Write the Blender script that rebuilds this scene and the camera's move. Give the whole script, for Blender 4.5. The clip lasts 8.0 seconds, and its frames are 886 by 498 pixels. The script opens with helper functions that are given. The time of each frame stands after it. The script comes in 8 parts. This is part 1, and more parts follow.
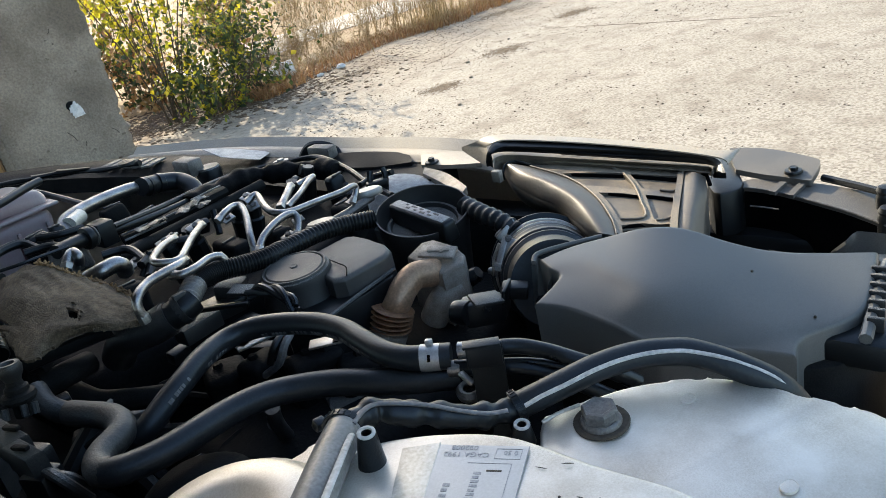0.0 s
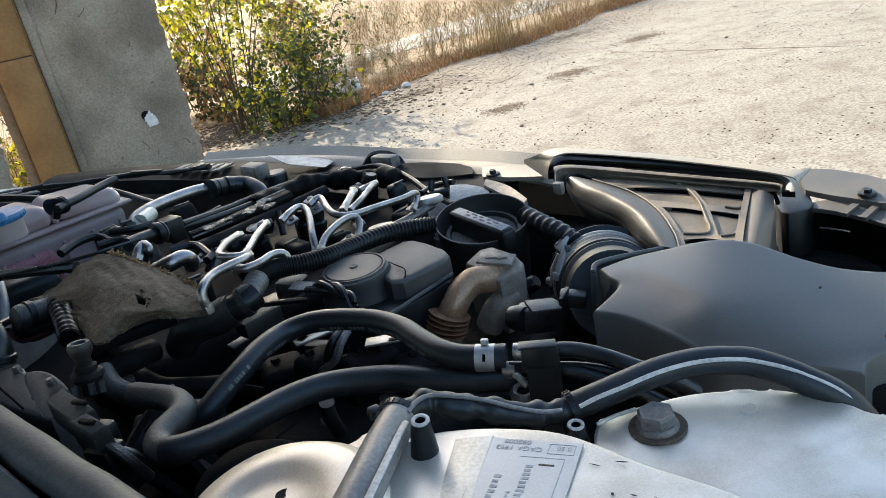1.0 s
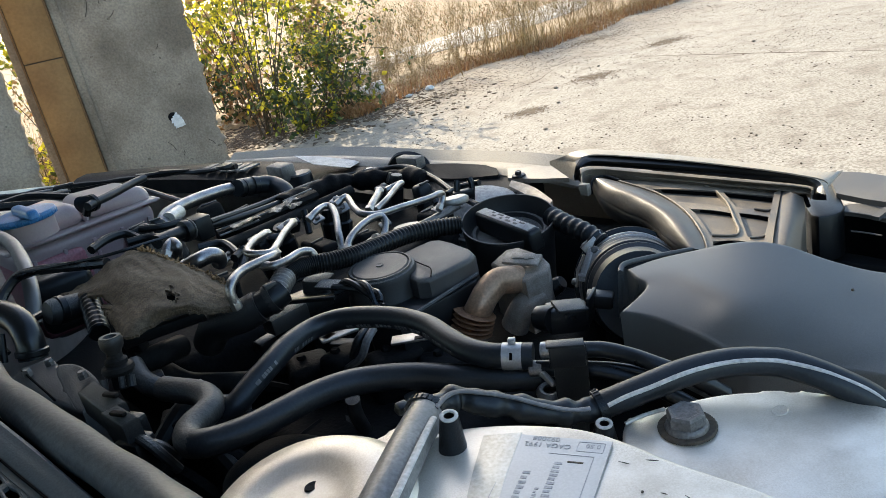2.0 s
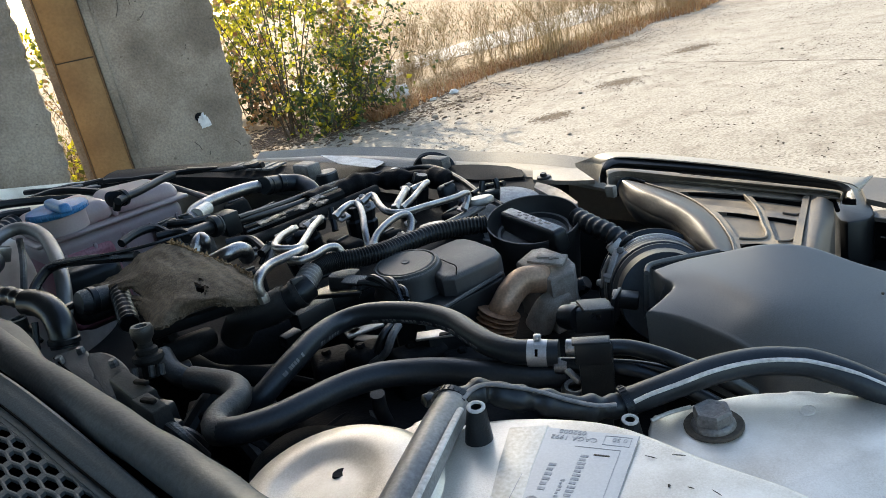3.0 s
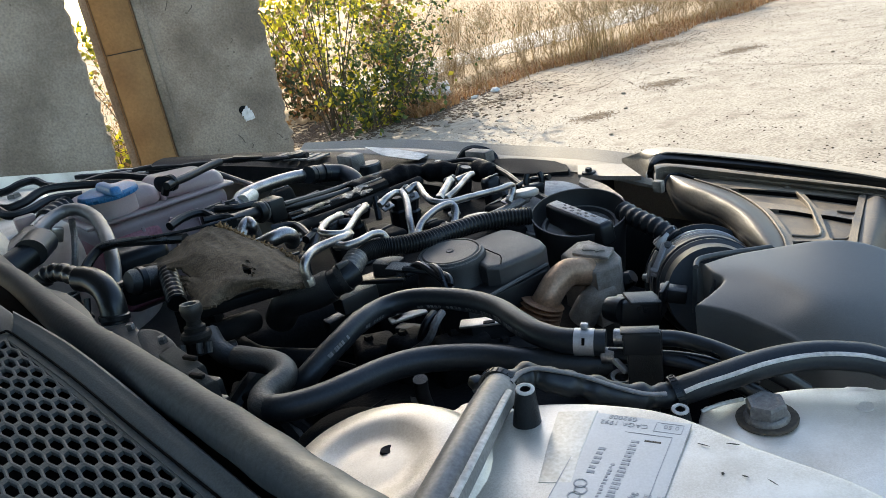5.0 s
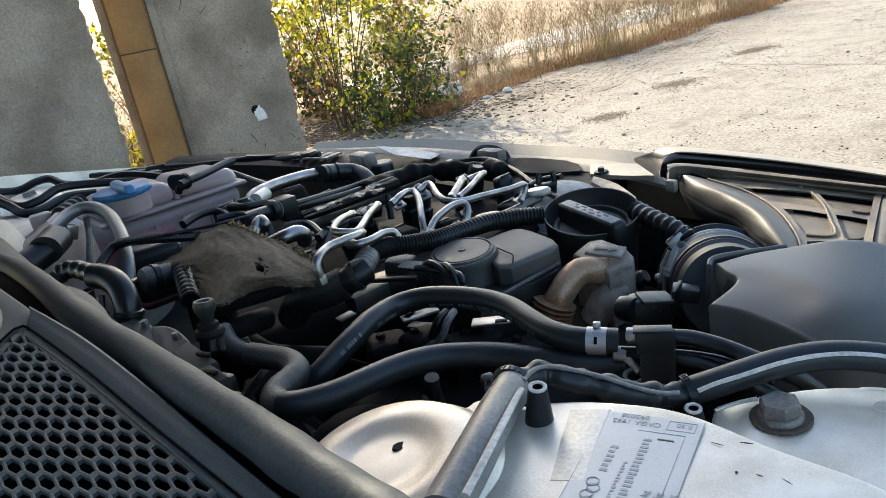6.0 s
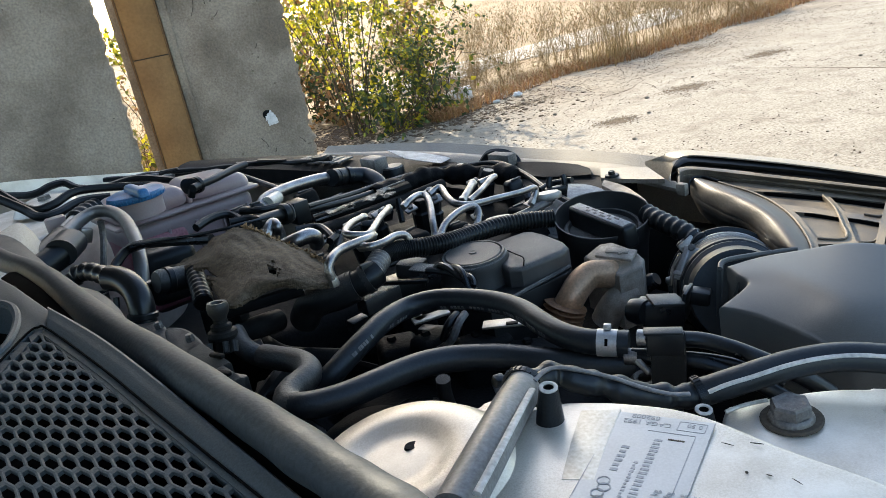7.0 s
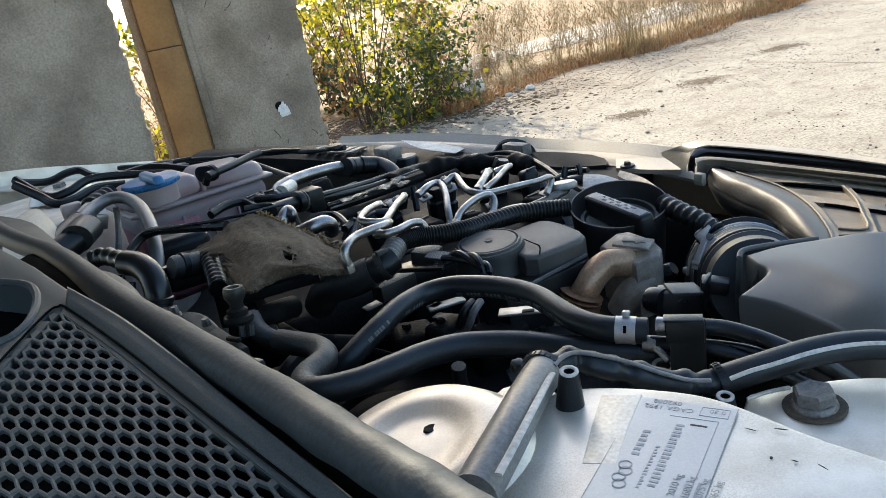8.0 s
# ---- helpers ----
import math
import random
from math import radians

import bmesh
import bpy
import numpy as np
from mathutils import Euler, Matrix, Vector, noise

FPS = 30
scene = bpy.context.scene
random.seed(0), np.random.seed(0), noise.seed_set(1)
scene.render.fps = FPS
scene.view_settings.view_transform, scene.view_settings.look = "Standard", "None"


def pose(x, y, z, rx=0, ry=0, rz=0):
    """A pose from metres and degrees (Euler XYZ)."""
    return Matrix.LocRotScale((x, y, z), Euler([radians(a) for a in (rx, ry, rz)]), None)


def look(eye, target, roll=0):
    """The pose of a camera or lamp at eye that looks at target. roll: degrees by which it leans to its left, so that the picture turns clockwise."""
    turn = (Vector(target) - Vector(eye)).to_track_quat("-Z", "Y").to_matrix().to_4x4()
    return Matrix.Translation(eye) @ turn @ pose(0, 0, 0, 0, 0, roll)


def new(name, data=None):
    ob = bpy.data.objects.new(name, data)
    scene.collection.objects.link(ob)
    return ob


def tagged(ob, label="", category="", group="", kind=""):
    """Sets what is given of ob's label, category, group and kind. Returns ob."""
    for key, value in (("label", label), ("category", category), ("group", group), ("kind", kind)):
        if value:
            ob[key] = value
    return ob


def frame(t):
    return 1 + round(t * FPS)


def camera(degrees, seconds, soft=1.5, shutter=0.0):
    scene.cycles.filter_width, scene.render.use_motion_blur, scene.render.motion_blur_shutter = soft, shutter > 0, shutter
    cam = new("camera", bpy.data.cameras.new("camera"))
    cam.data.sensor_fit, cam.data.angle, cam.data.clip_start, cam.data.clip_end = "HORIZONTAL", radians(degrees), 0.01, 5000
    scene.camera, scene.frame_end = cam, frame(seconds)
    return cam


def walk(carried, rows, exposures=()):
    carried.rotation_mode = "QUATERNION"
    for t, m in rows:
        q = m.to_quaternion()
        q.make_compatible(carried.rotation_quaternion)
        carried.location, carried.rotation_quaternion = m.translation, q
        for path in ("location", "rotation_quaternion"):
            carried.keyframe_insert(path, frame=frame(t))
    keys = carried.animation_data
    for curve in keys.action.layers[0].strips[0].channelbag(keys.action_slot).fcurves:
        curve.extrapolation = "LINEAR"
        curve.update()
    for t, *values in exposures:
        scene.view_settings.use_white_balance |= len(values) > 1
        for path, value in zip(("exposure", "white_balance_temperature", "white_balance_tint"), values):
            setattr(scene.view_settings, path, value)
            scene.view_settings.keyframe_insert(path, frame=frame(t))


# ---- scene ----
cam = camera(60.5, 8.0, soft=0.5)
PATH = [
    (0, (0.033, 0.014, 1.18), (0.389, 1.81, 0.376), -13.4),
    (0.5, (0.036, 0.005, 1.169), (0.321, 1.836, 0.416), -12.8),
    (1, (0.026, 0.007, 1.169), (0.258, 1.857, 0.445), -12.4),
    (1.5, (0.023, 0.007, 1.168), (0.223, 1.864, 0.455), -12.5),
    (3, (0.015, 0.001, 1.164), (0.144, 1.876, 0.48), -11.9),
    (3.5, (0.014, 0.0, 1.162), (0.103, 1.881, 0.489), -11.9),
    (4, (0.013, -0.001, 1.162), (0.081, 1.883, 0.495), -11.7),
    (4.5, (0.007, 0.0, 1.159), (0.058, 1.883, 0.488), -11.4),
    (6, (0.004, -0.001, 1.156), (0.011, 1.886, 0.492), -11.3),
    (6.5, (0.003, -0.001, 1.156), (-0.003, 1.888, 0.499), -11.4),
    (7, (0.003, -0.005, 1.156), (-0.014, 1.887, 0.508), -11.5),
    (7.5, (-0.001, -0.003, 1.154), (-0.035, 1.887, 0.502), -11.3),
    (8, (-0.003, -0.004, 1.151), (-0.05, 1.884, 0.492), -11.3),
]
walk(cam, [(t, look(eye, aim, roll)) for t, eye, aim, roll in PATH], [(0.0, 1.36, 6900, 8), (8.0, 1.41, 6900, 8)])

# ---- world, sun, exposure ----
SUN_AZ, SUN_EL = -12.1, 24.0
world = bpy.data.worlds.new("world")
scene.world = world
world.use_nodes = True
wt = world.node_tree
sky = wt.nodes.new("ShaderNodeTexSky")
sky.sky_type = "NISHITA"
sky.sun_disc = False
sky.dust_density, sky.ozone_density = 1.0, 1.0
sky.sun_elevation, sky.sun_rotation = radians(SUN_EL), radians(SUN_AZ)
wt.links.new(sky.outputs[0], wt.nodes["Background"].inputs[0])
wt.nodes["Background"].inputs[1].default_value = 0.15
sun = new("sun", bpy.data.lights.new("sun", "SUN"))
sun.data.energy, sun.data.angle, sun.data.color = 3.35, radians(0.5), (1.0, 0.88, 0.71)
sa, se = radians(SUN_AZ), radians(SUN_EL)
sun.matrix_world = look((0, 0, 0), (-math.sin(sa) * math.cos(se), -math.cos(sa) * math.cos(se), -math.sin(se)))


# ---- materials ----
def mat(name, c, r=0.5, metal=0.0, c2=None, scale=40.0, fine=300.0, bump=0.15, rvar=0.12, amount=0.5, dust=None, dust_amount=0.0, coat=0.0, ior=1.5,
        stretch=None, trans=0.0, sss=0.0, depth=0.002, grit=0.6, speck=1300.0, spec=0.5, tint=None):
    """A surface with blotches and grain at two scales, relief, and optional dust lying in patches."""
    m = bpy.data.materials.new(name)
    m.use_nodes = True
    t = m.node_tree
    n, l = t.nodes, t.links
    b = n["Principled BSDF"]
    tc = n.new("ShaderNodeTexCoord")
    src = tc.outputs["Object"]
    if stretch:
        mp = n.new("ShaderNodeMapping")
        mp.inputs["Scale"].default_value = stretch
        l.new(src, mp.inputs[0])
        src = mp.outputs[0]
    big, small = n.new("ShaderNodeTexNoise"), n.new("ShaderNodeTexNoise")
    for q, s, d in ((big, scale, 5.0), (small, fine, 3.0)):
        q.inputs["Scale"].default_value, q.inputs["Detail"].default_value = s, d
        l.new(src, q.inputs["Vector"])
    ramp = n.new("ShaderNodeValToRGB")
    ramp.color_ramp.elements[0].position, ramp.color_ramp.elements[1].position = 0.38, 0.66
    l.new(big.outputs[0], ramp.inputs[0])
    c2 = c2 or tuple(v * 0.7 for v in c)
    mix = n.new("ShaderNodeMixRGB")
    mix.inputs[1].default_value, mix.inputs[2].default_value = (*c, 1), (*c2, 1)
    sc = n.new("ShaderNodeMath")
    sc.operation = "MULTIPLY"
    sc.inputs[1].default_value = amount * 1.6
    sc.use_clamp = True
    l.new(ramp.outputs[0], sc.inputs[0])
    l.new(sc.outputs[0], mix.inputs[0])
    grain = n.new("ShaderNodeMixRGB")
    grain.blend_type = "OVERLAY"
    grain.inputs[0].default_value = grit
    l.new(mix.outputs[0], grain.inputs[1])
    l.new(small.outputs[0], grain.inputs[2])
    col = grain.outputs[0]
    rough = n.new("ShaderNodeMapRange")
    rough.inputs["To Min"].default_value, rough.inputs["To Max"].default_value = max(0.02, r - rvar), min(1, r + rvar)
    l.new(big.outputs[0], rough.inputs[0])
    ro = rough.outputs[0]
    if dust:
        dn = n.new("ShaderNodeTexNoise")
        dn.inputs["Scale"].default_value, dn.inputs["Detail"].default_value = scale * 0.6, 8.0
        l.new(tc.outputs["Object"], dn.inputs["Vector"])
        geo = n.new("ShaderNodeNewGeometry")
        sep = n.new("ShaderNodeSeparateXYZ")
        l.new(geo.outputs["Normal"], sep.inputs[0])
        up = n.new("ShaderNodeMapRange")
        up.inputs["From Min"].default_value, up.inputs["From Max"].default_value = 0.1, 0.95
        l.new(sep.outputs["Z"], up.inputs[0])
        dr = n.new("ShaderNodeMapRange")
        dr.inputs["From Min"].default_value, dr.inputs["From Max"].default_value = 0.35, 0.7
        l.new(dn.outputs[0], dr.inputs[0])
        mul = n.new("ShaderNodeMath")
        mul.operation = "MULTIPLY"
        l.new(up.outputs[0], mul.inputs[0])
        l.new(dr.outputs[0], mul.inputs[1])
        sp = n.new("ShaderNodeTexNoise")
        sp.inputs["Scale"].default_value, sp.inputs["Detail"].default_value = speck, 2.0
        l.new(tc.outputs["Object"], sp.inputs["Vector"])
        sr = n.new("ShaderNodeMapRange")
        sr.inputs["From Min"].default_value, sr.inputs["From Max"].default_value = 0.42, 0.66
        sr.inputs["To Min"].default_value, sr.inputs["To Max"].default_value = 0.25, 2.2
        l.new(sp.outputs[0], sr.inputs[0])
        mu1 = n.new("ShaderNodeMath")
        mu1.operation = "MULTIPLY"
        l.new(mul.outputs[0], mu1.inputs[0])
        l.new(sr.outputs[0], mu1.inputs[1])
        mu2 = n.new("ShaderNodeMath")
        mu2.operation, mu2.use_clamp = "MULTIPLY", True
        mu2.inputs[1].default_value = dust_amount
        l.new(mu1.outputs[0], mu2.inputs[0])
        dm = n.new("ShaderNodeMixRGB")
        dm.inputs[2].default_value = (*dust, 1)
        l.new(mu2.outputs[0], dm.inputs[0])
        l.new(col, dm.inputs[1])
        col = dm.outputs[0]
        rm = n.new("ShaderNodeMixRGB")
        rm.inputs[2].default_value = (0.9, 0.9, 0.9, 1)
        l.new(mu2.outputs[0], rm.inputs[0])
        l.new(ro, rm.inputs[1])
        ro = rm.outputs[0]
    l.new(col, b.inputs["Base Color"])
    l.new(ro, b.inputs["Roughness"])
    b.inputs["Metallic"].default_value, b.inputs["IOR"].default_value = metal, ior
    b.inputs["Coat Weight"].default_value = coat
    b.inputs["Specular IOR Level"].default_value = spec
    # sheen coloured blue so black parts look as if reflecting sky
    if tint:
        b.inputs["Specular Tint"].default_value = (*tint, 1)
    b.inputs["Transmission Weight"].default_value = trans
    if sss:
        b.inputs["Subsurface Weight"].default_value = sss
        b.inputs["Subsurface Radius"].default_value = (0.02, 0.012, 0.012)
    bp = n.new("ShaderNodeBump")
    bp.inputs["Strength"].default_value, bp.inputs["Distance"].default_value = bump, depth
    add = n.new("ShaderNodeMath")
    add.inputs[1].default_value = 0.4
    add.operation = "MULTIPLY_ADD"
    l.new(big.outputs[0], add.inputs[0])
    l.new(small.outputs[0], add.inputs[2])
    l.new(add.outputs[0], bp.inputs["Height"])
    l.new(bp.outputs[0], b.inputs["Normal"])
    return m


DUST = (0.13, 0.14, 0.145)
M = {}
M["rubber"] = mat("rubber", (0.010, 0.0115, 0.0135), 0.42, c2=(0.017, 0.0185, 0.0205), scale=30, fine=500, bump=0.08, dust=DUST, dust_amount=0.03, tint=(0.72, 0.86, 1.0))
M["rubber_dusty"] = mat("rubber_dusty", (0.028, 0.026, 0.024), 0.5, c2=(0.055, 0.048, 0.040), scale=40, fine=500, bump=0.2, dust=DUST, dust_amount=0.5, tint=(0.72, 0.86, 1.0))
M["seal"] = mat("seal", (0.040, 0.049, 0.056), 0.55, c2=(0.045, 0.052, 0.057), scale=25, fine=400, bump=0.1, dust=(0.2, 0.2, 0.19), dust_amount=0.06, ior=1.42, tint=(0.72, 0.86, 1.0))
M["plastic"] = mat("plastic", (0.007, 0.0075, 0.008), 0.36, c2=(0.013, 0.013, 0.013), scale=35, fine=900, bump=0.12, dust=DUST, dust_amount=0.03, ior=1.42, tint=(0.72, 0.86, 1.0))
M["plastic_gloss"] = mat("plastic_gloss", (0.005, 0.0055, 0.007), 0.30, c2=(0.01, 0.01, 0.01), scale=40, fine=600, bump=0.05, dust=DUST, dust_amount=0.1, tint=(0.72, 0.86, 1.0))
M["plastic_dusty"] = mat("plastic_dusty", (0.018, 0.018, 0.019), 0.42, c2=(0.032, 0.031, 0.030), scale=30, fine=1100, bump=0.08, dust=(0.34, 0.325, 0.30), dust_amount=0.5, ior=1.45, tint=(0.72, 0.86, 1.0))
M["airbox"] = mat("airbox", (0.098, 0.104, 0.103), 0.40, c2=(0.122, 0.126, 0.123), scale=12, fine=1500, bump=0.12, dust=DUST, dust_amount=0.04, depth=0.0006)
M["duct_dust"] = mat("duct_dust", (0.085, 0.074, 0.061), 0.42, c2=(0.145, 0.124, 0.098), scale=30, fine=600, bump=0.08, stretch=(3.0, 0.5, 1), dust=(0.40, 0.33, 0.24), dust_amount=0.9, depth=0.0008)
M["throat"] = mat("throat", (0.045, 0.042, 0.039), 0.42, c2=(0.08, 0.074, 0.066), scale=30, fine=400, bump=0.12, stretch=(2.5, 0.6, 1), dust=(0.28, 0.23, 0.17), dust_amount=0.35, depth=0.0008)
M["cowl"] = mat("cowl", (0.048, 0.060, 0.067), 0.54, c2=(0.068, 0.081, 0.089), scale=20, fine=1200, bump=0.25, dust=(0.2, 0.2, 0.19), dust_amount=0.05, depth=0.0005, ior=1.42, tint=(0.72, 0.86, 1.0))
M["silver"] = mat("silver", (0.79, 0.745, 0.675), 0.40, metal=0.5, c2=(0.52, 0.475, 0.41), scale=26, fine=900, bump=0.015, dust=(0.38, 0.32, 0.25), dust_amount=0.25, coat=0.25, grit=0.25, amount=0.5, depth=0.0006)
M["steel"] = mat("steel", (0.36, 0.37, 0.385), 0.36, metal=1.0, c2=(0.20, 0.20, 0.205), scale=60, fine=700, bump=0.06, dust=DUST, dust_amount=0.15)
M["zinc"] = mat("zinc", (0.42, 0.42, 0.41), 0.4, metal=0.9, c2=(0.28, 0.27, 0.25), scale=60, fine=900, bump=0.05, dust=DUST, dust_amount=0.15, amount=0.35, grit=0.3)
M["pipe_grey"] = mat("pipe_grey", (0.22, 0.225, 0.23), 0.46, metal=0.6, c2=(0.16, 0.16, 0.16), scale=50, fine=900, bump=0.05, amount=0.35, grit=0.3)
M["cast"] = mat("cast", (0.36, 0.33, 0.29), 0.55, metal=0.35, c2=(0.22, 0.195, 0.165), scale=90, fine=900, bump=0.18, dust=DUST, dust_amount=0.4)
M["grey_metal"] = mat("grey_metal", (0.20, 0.20, 0.20), 0.5, metal=0.6, c2=(0.10, 0.10, 0.10), scale=60, fine=600, bump=0.3, dust=DUST, dust_amount=0.3)
M["copper"] = mat("copper", (0.47, 0.30, 0.195), 0.36, metal=0.4, c2=(0.34, 0.21, 0.125), scale=35, fine=400, bump=0.1, dust=(0.45, 0.34, 0.22), dust_amount=0.4)
M["foil"] = mat("foil", (0.34, 0.33, 0.30), 0.45, metal=0.5, c2=(0.10, 0.095, 0.085), scale=120, fine=500, bump=0.6, amount=0.9)
M["lid_dust"] = mat("lid_dust", (0.040, 0.041, 0.042), 0.46, c2=(0.065, 0.064, 0.062), scale=60, fine=1200, bump=0.12, dust=(0.34, 0.325, 0.30), dust_amount=0.3)
M["rust"] = mat("rust", (0.30, 0.16, 0.085), 0.42, metal=0.25, c2=(0.14, 0.07, 0.04), scale=80, fine=500, bump=0.4)
M["shield"] = mat("shield", (0.062, 0.046, 0.031), 0.88, c2=(0.13, 0.10, 0.066), scale=260, fine=850, bump=0.9, dust=(0.30, 0.24, 0.165), dust_amount=0.3, depth=0.0016, grit=0.9)
M["shield_edge"] = mat("shield_edge", (0.30, 0.19, 0.09), 0.9, c2=(0.14, 0.09, 0.05), scale=90, fine=900, bump=0.8)
M["tank"] = mat("tank", (0.40, 0.345, 0.35), 0.34, c2=(0.36, 0.255, 0.28), scale=9, fine=400, bump=0.05, dust=(0.5, 0.46, 0.4), dust_amount=0.12, sss=0.35, grit=0.12)
M["coolant"] = mat("coolant", (0.34, 0.12, 0.16), 0.35, c2=(0.42, 0.2, 0.24), scale=9, fine=300, bump=0.02, sss=0.3)
M["blue"] = mat("blue", (0.022, 0.155, 0.38), 0.36, c2=(0.03, 0.19, 0.44), scale=30, fine=500, bump=0.05, dust=DUST, dust_amount=0.14)
M["white_mark"] = mat("white_mark", (0.58, 0.58, 0.57), 0.6, c2=(0.38, 0.38, 0.37), scale=60, fine=400, bump=0.05)
M["grey_mark"] = mat("grey_mark", (0.16, 0.165, 0.175), 0.6, c2=(0.08, 0.08, 0.085), scale=60, fine=400, bump=0.05)
M["label"] = mat("label", (0.56, 0.56, 0.55), 0.34, c2=(0.48, 0.48, 0.465), scale=30, fine=900, bump=0.03, metal=0.25, amount=0.3, grit=0.15)
M["old_paint"] = mat("old_paint", (0.66, 0.65, 0.60), 0.45, metal=0.3, c2=(0.60, 0.57, 0.51), scale=70, fine=500, bump=0.03, amount=0.35)
M["ink"] = mat("ink", (0.38, 0.39, 0.40), 0.6, c2=(0.36, 0.36, 0.37), scale=200, fine=900, bump=0.0)
M["dirt"] = mat("dirt", (0.06, 0.05, 0.04), 0.9, c2=(0.1, 0.08, 0.06), scale=100, fine=500, bump=0.2)
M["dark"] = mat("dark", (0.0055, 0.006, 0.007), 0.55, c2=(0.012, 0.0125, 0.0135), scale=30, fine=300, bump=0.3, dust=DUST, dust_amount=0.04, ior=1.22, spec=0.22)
M["plastic_matt"] = mat("plastic_matt", (0.013, 0.0138, 0.0145), 0.5, c2=(0.023, 0.023, 0.023), scale=35, fine=900, bump=0.15, dust=DUST, dust_amount=0.03, ior=1.2, spec=0.22)
M["red"] = mat("red", (0.22, 0.03, 0.03), 0.5, c2=(0.12, 0.02, 0.02), scale=30, fine=300, bump=0.1)
M["concrete"] = mat("concrete", (0.31, 0.262, 0.208), 0.9, c2=(0.175, 0.143, 0.11), amount=0.75, scale=2.6, fine=70, bump=0.8, rvar=0.05, depth=0.010, grit=0.5)
M["pit"] = mat("pit", (0.20, 0.165, 0.13), 0.95, c2=(0.11, 0.09, 0.07), scale=60, fine=300, bump=0.4)
M["ochre"] = mat("ochre", (0.275, 0.165, 0.070), 0.9, c2=(0.19, 0.108, 0.046), scale=3, fine=50, bump=0.5, rvar=0.05, depth=0.01, grit=0.25)
M["ochre_edge"] = mat("ochre_edge", (0.16, 0.09, 0.04), 0.9, c2=(0.1, 0.06, 0.03), scale=6, fine=60, bump=0.5)
M["bark"] = mat("bark", (0.10, 0.075, 0.05), 0.9, c2=(0.06, 0.045, 0.03), scale=30, fine=200, bump=0.5)
M["stone"] = mat("stone", (0.36, 0.30, 0.235), 0.9, c2=(0.2, 0.165, 0.13), scale=20, fine=150, bump=0.5)
M["leaf_brown"] = mat("leaf_brown", (0.20, 0.14, 0.085), 0.9, c2=(0.12, 0.085, 0.05), scale=20, fine=150, bump=0.3)
M["litter"] = mat("litter", (0.13, 0.085, 0.05), 0.9, c2=(0.075, 0.05, 0.032), scale=20, fine=150, bump=0.3)
M["body_edge"] = mat("body_edge", (0.30, 0.28, 0.25), 0.45, c2=(0.38, 0.34, 0.28), scale=10, fine=500, bump=0.05, dust=(0.5, 0.43, 0.33), dust_amount=0.7)
M["rag"] = mat("rag", (0.75, 0.75, 0.74), 0.9, c2=(0.55, 0.55, 0.55), scale=30, fine=200, bump=0.5)


def leaf_mat(name, cols, trans):
    """Thin leaves: each island its own hue, light coming through them."""
    m = bpy.data.materials.new(name)
    m.use_nodes = True
    t = m.node_tree
    n, l = t.nodes, t.links
    b = n["Principled BSDF"]
    geo = n.new("ShaderNodeNewGeometry")
    ramp = n.new("ShaderNodeValToRGB")
    ramp.color_ramp.elements[0].color = (*cols[0], 1)
    ramp.color_ramp.elements[-1].color = (*cols[-1], 1)
    for i, c in enumerate(cols[1:-1]):
        ramp.color_ramp.elements.new((i + 1) / (len(cols) - 1)).color = (*c, 1)
    l.new(geo.outputs["Random Per Island"], ramp.inputs[0])
    l.new(ramp.outputs[0], b.inputs["Base Color"])
    b.inputs["Roughness"].default_value = 0.55
    tr = n.new("ShaderNodeBsdfTranslucent")
    l.new(ramp.outputs[0], tr.inputs[0])
    mx = n.new("ShaderNodeMixShader")
    mx.inputs[0].default_value = trans
    l.new(b.outputs[0], mx.inputs[1])
    l.new(tr.outputs[0], mx.inputs[2])
    l.new(mx.outputs[0], n["Material Output"].inputs[0])
    return m


M["leaf"] = leaf_mat("leaf", [(0.07, 0.10, 0.03), (0.14, 0.16, 0.03), (0.26, 0.27, 0.03), (0.46, 0.40, 0.03), (0.12, 0.14, 0.04)], 0.6)
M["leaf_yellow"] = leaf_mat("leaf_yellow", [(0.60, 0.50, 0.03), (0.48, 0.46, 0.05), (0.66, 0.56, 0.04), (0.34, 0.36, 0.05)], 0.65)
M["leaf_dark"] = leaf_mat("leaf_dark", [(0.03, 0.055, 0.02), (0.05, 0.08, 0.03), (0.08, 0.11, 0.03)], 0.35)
M["straw"] = leaf_mat("straw", [(0.34, 0.23, 0.10), (0.42, 0.30, 0.14), (0.22, 0.13, 0.06), (0.46, 0.36, 0.2), (0.17, 0.14, 0.06)], 0.35)
M["straw_red"] = leaf_mat("straw_red", [(0.26, 0.12, 0.05), (0.34, 0.18, 0.08), (0.40, 0.26, 0.12)], 0.35)


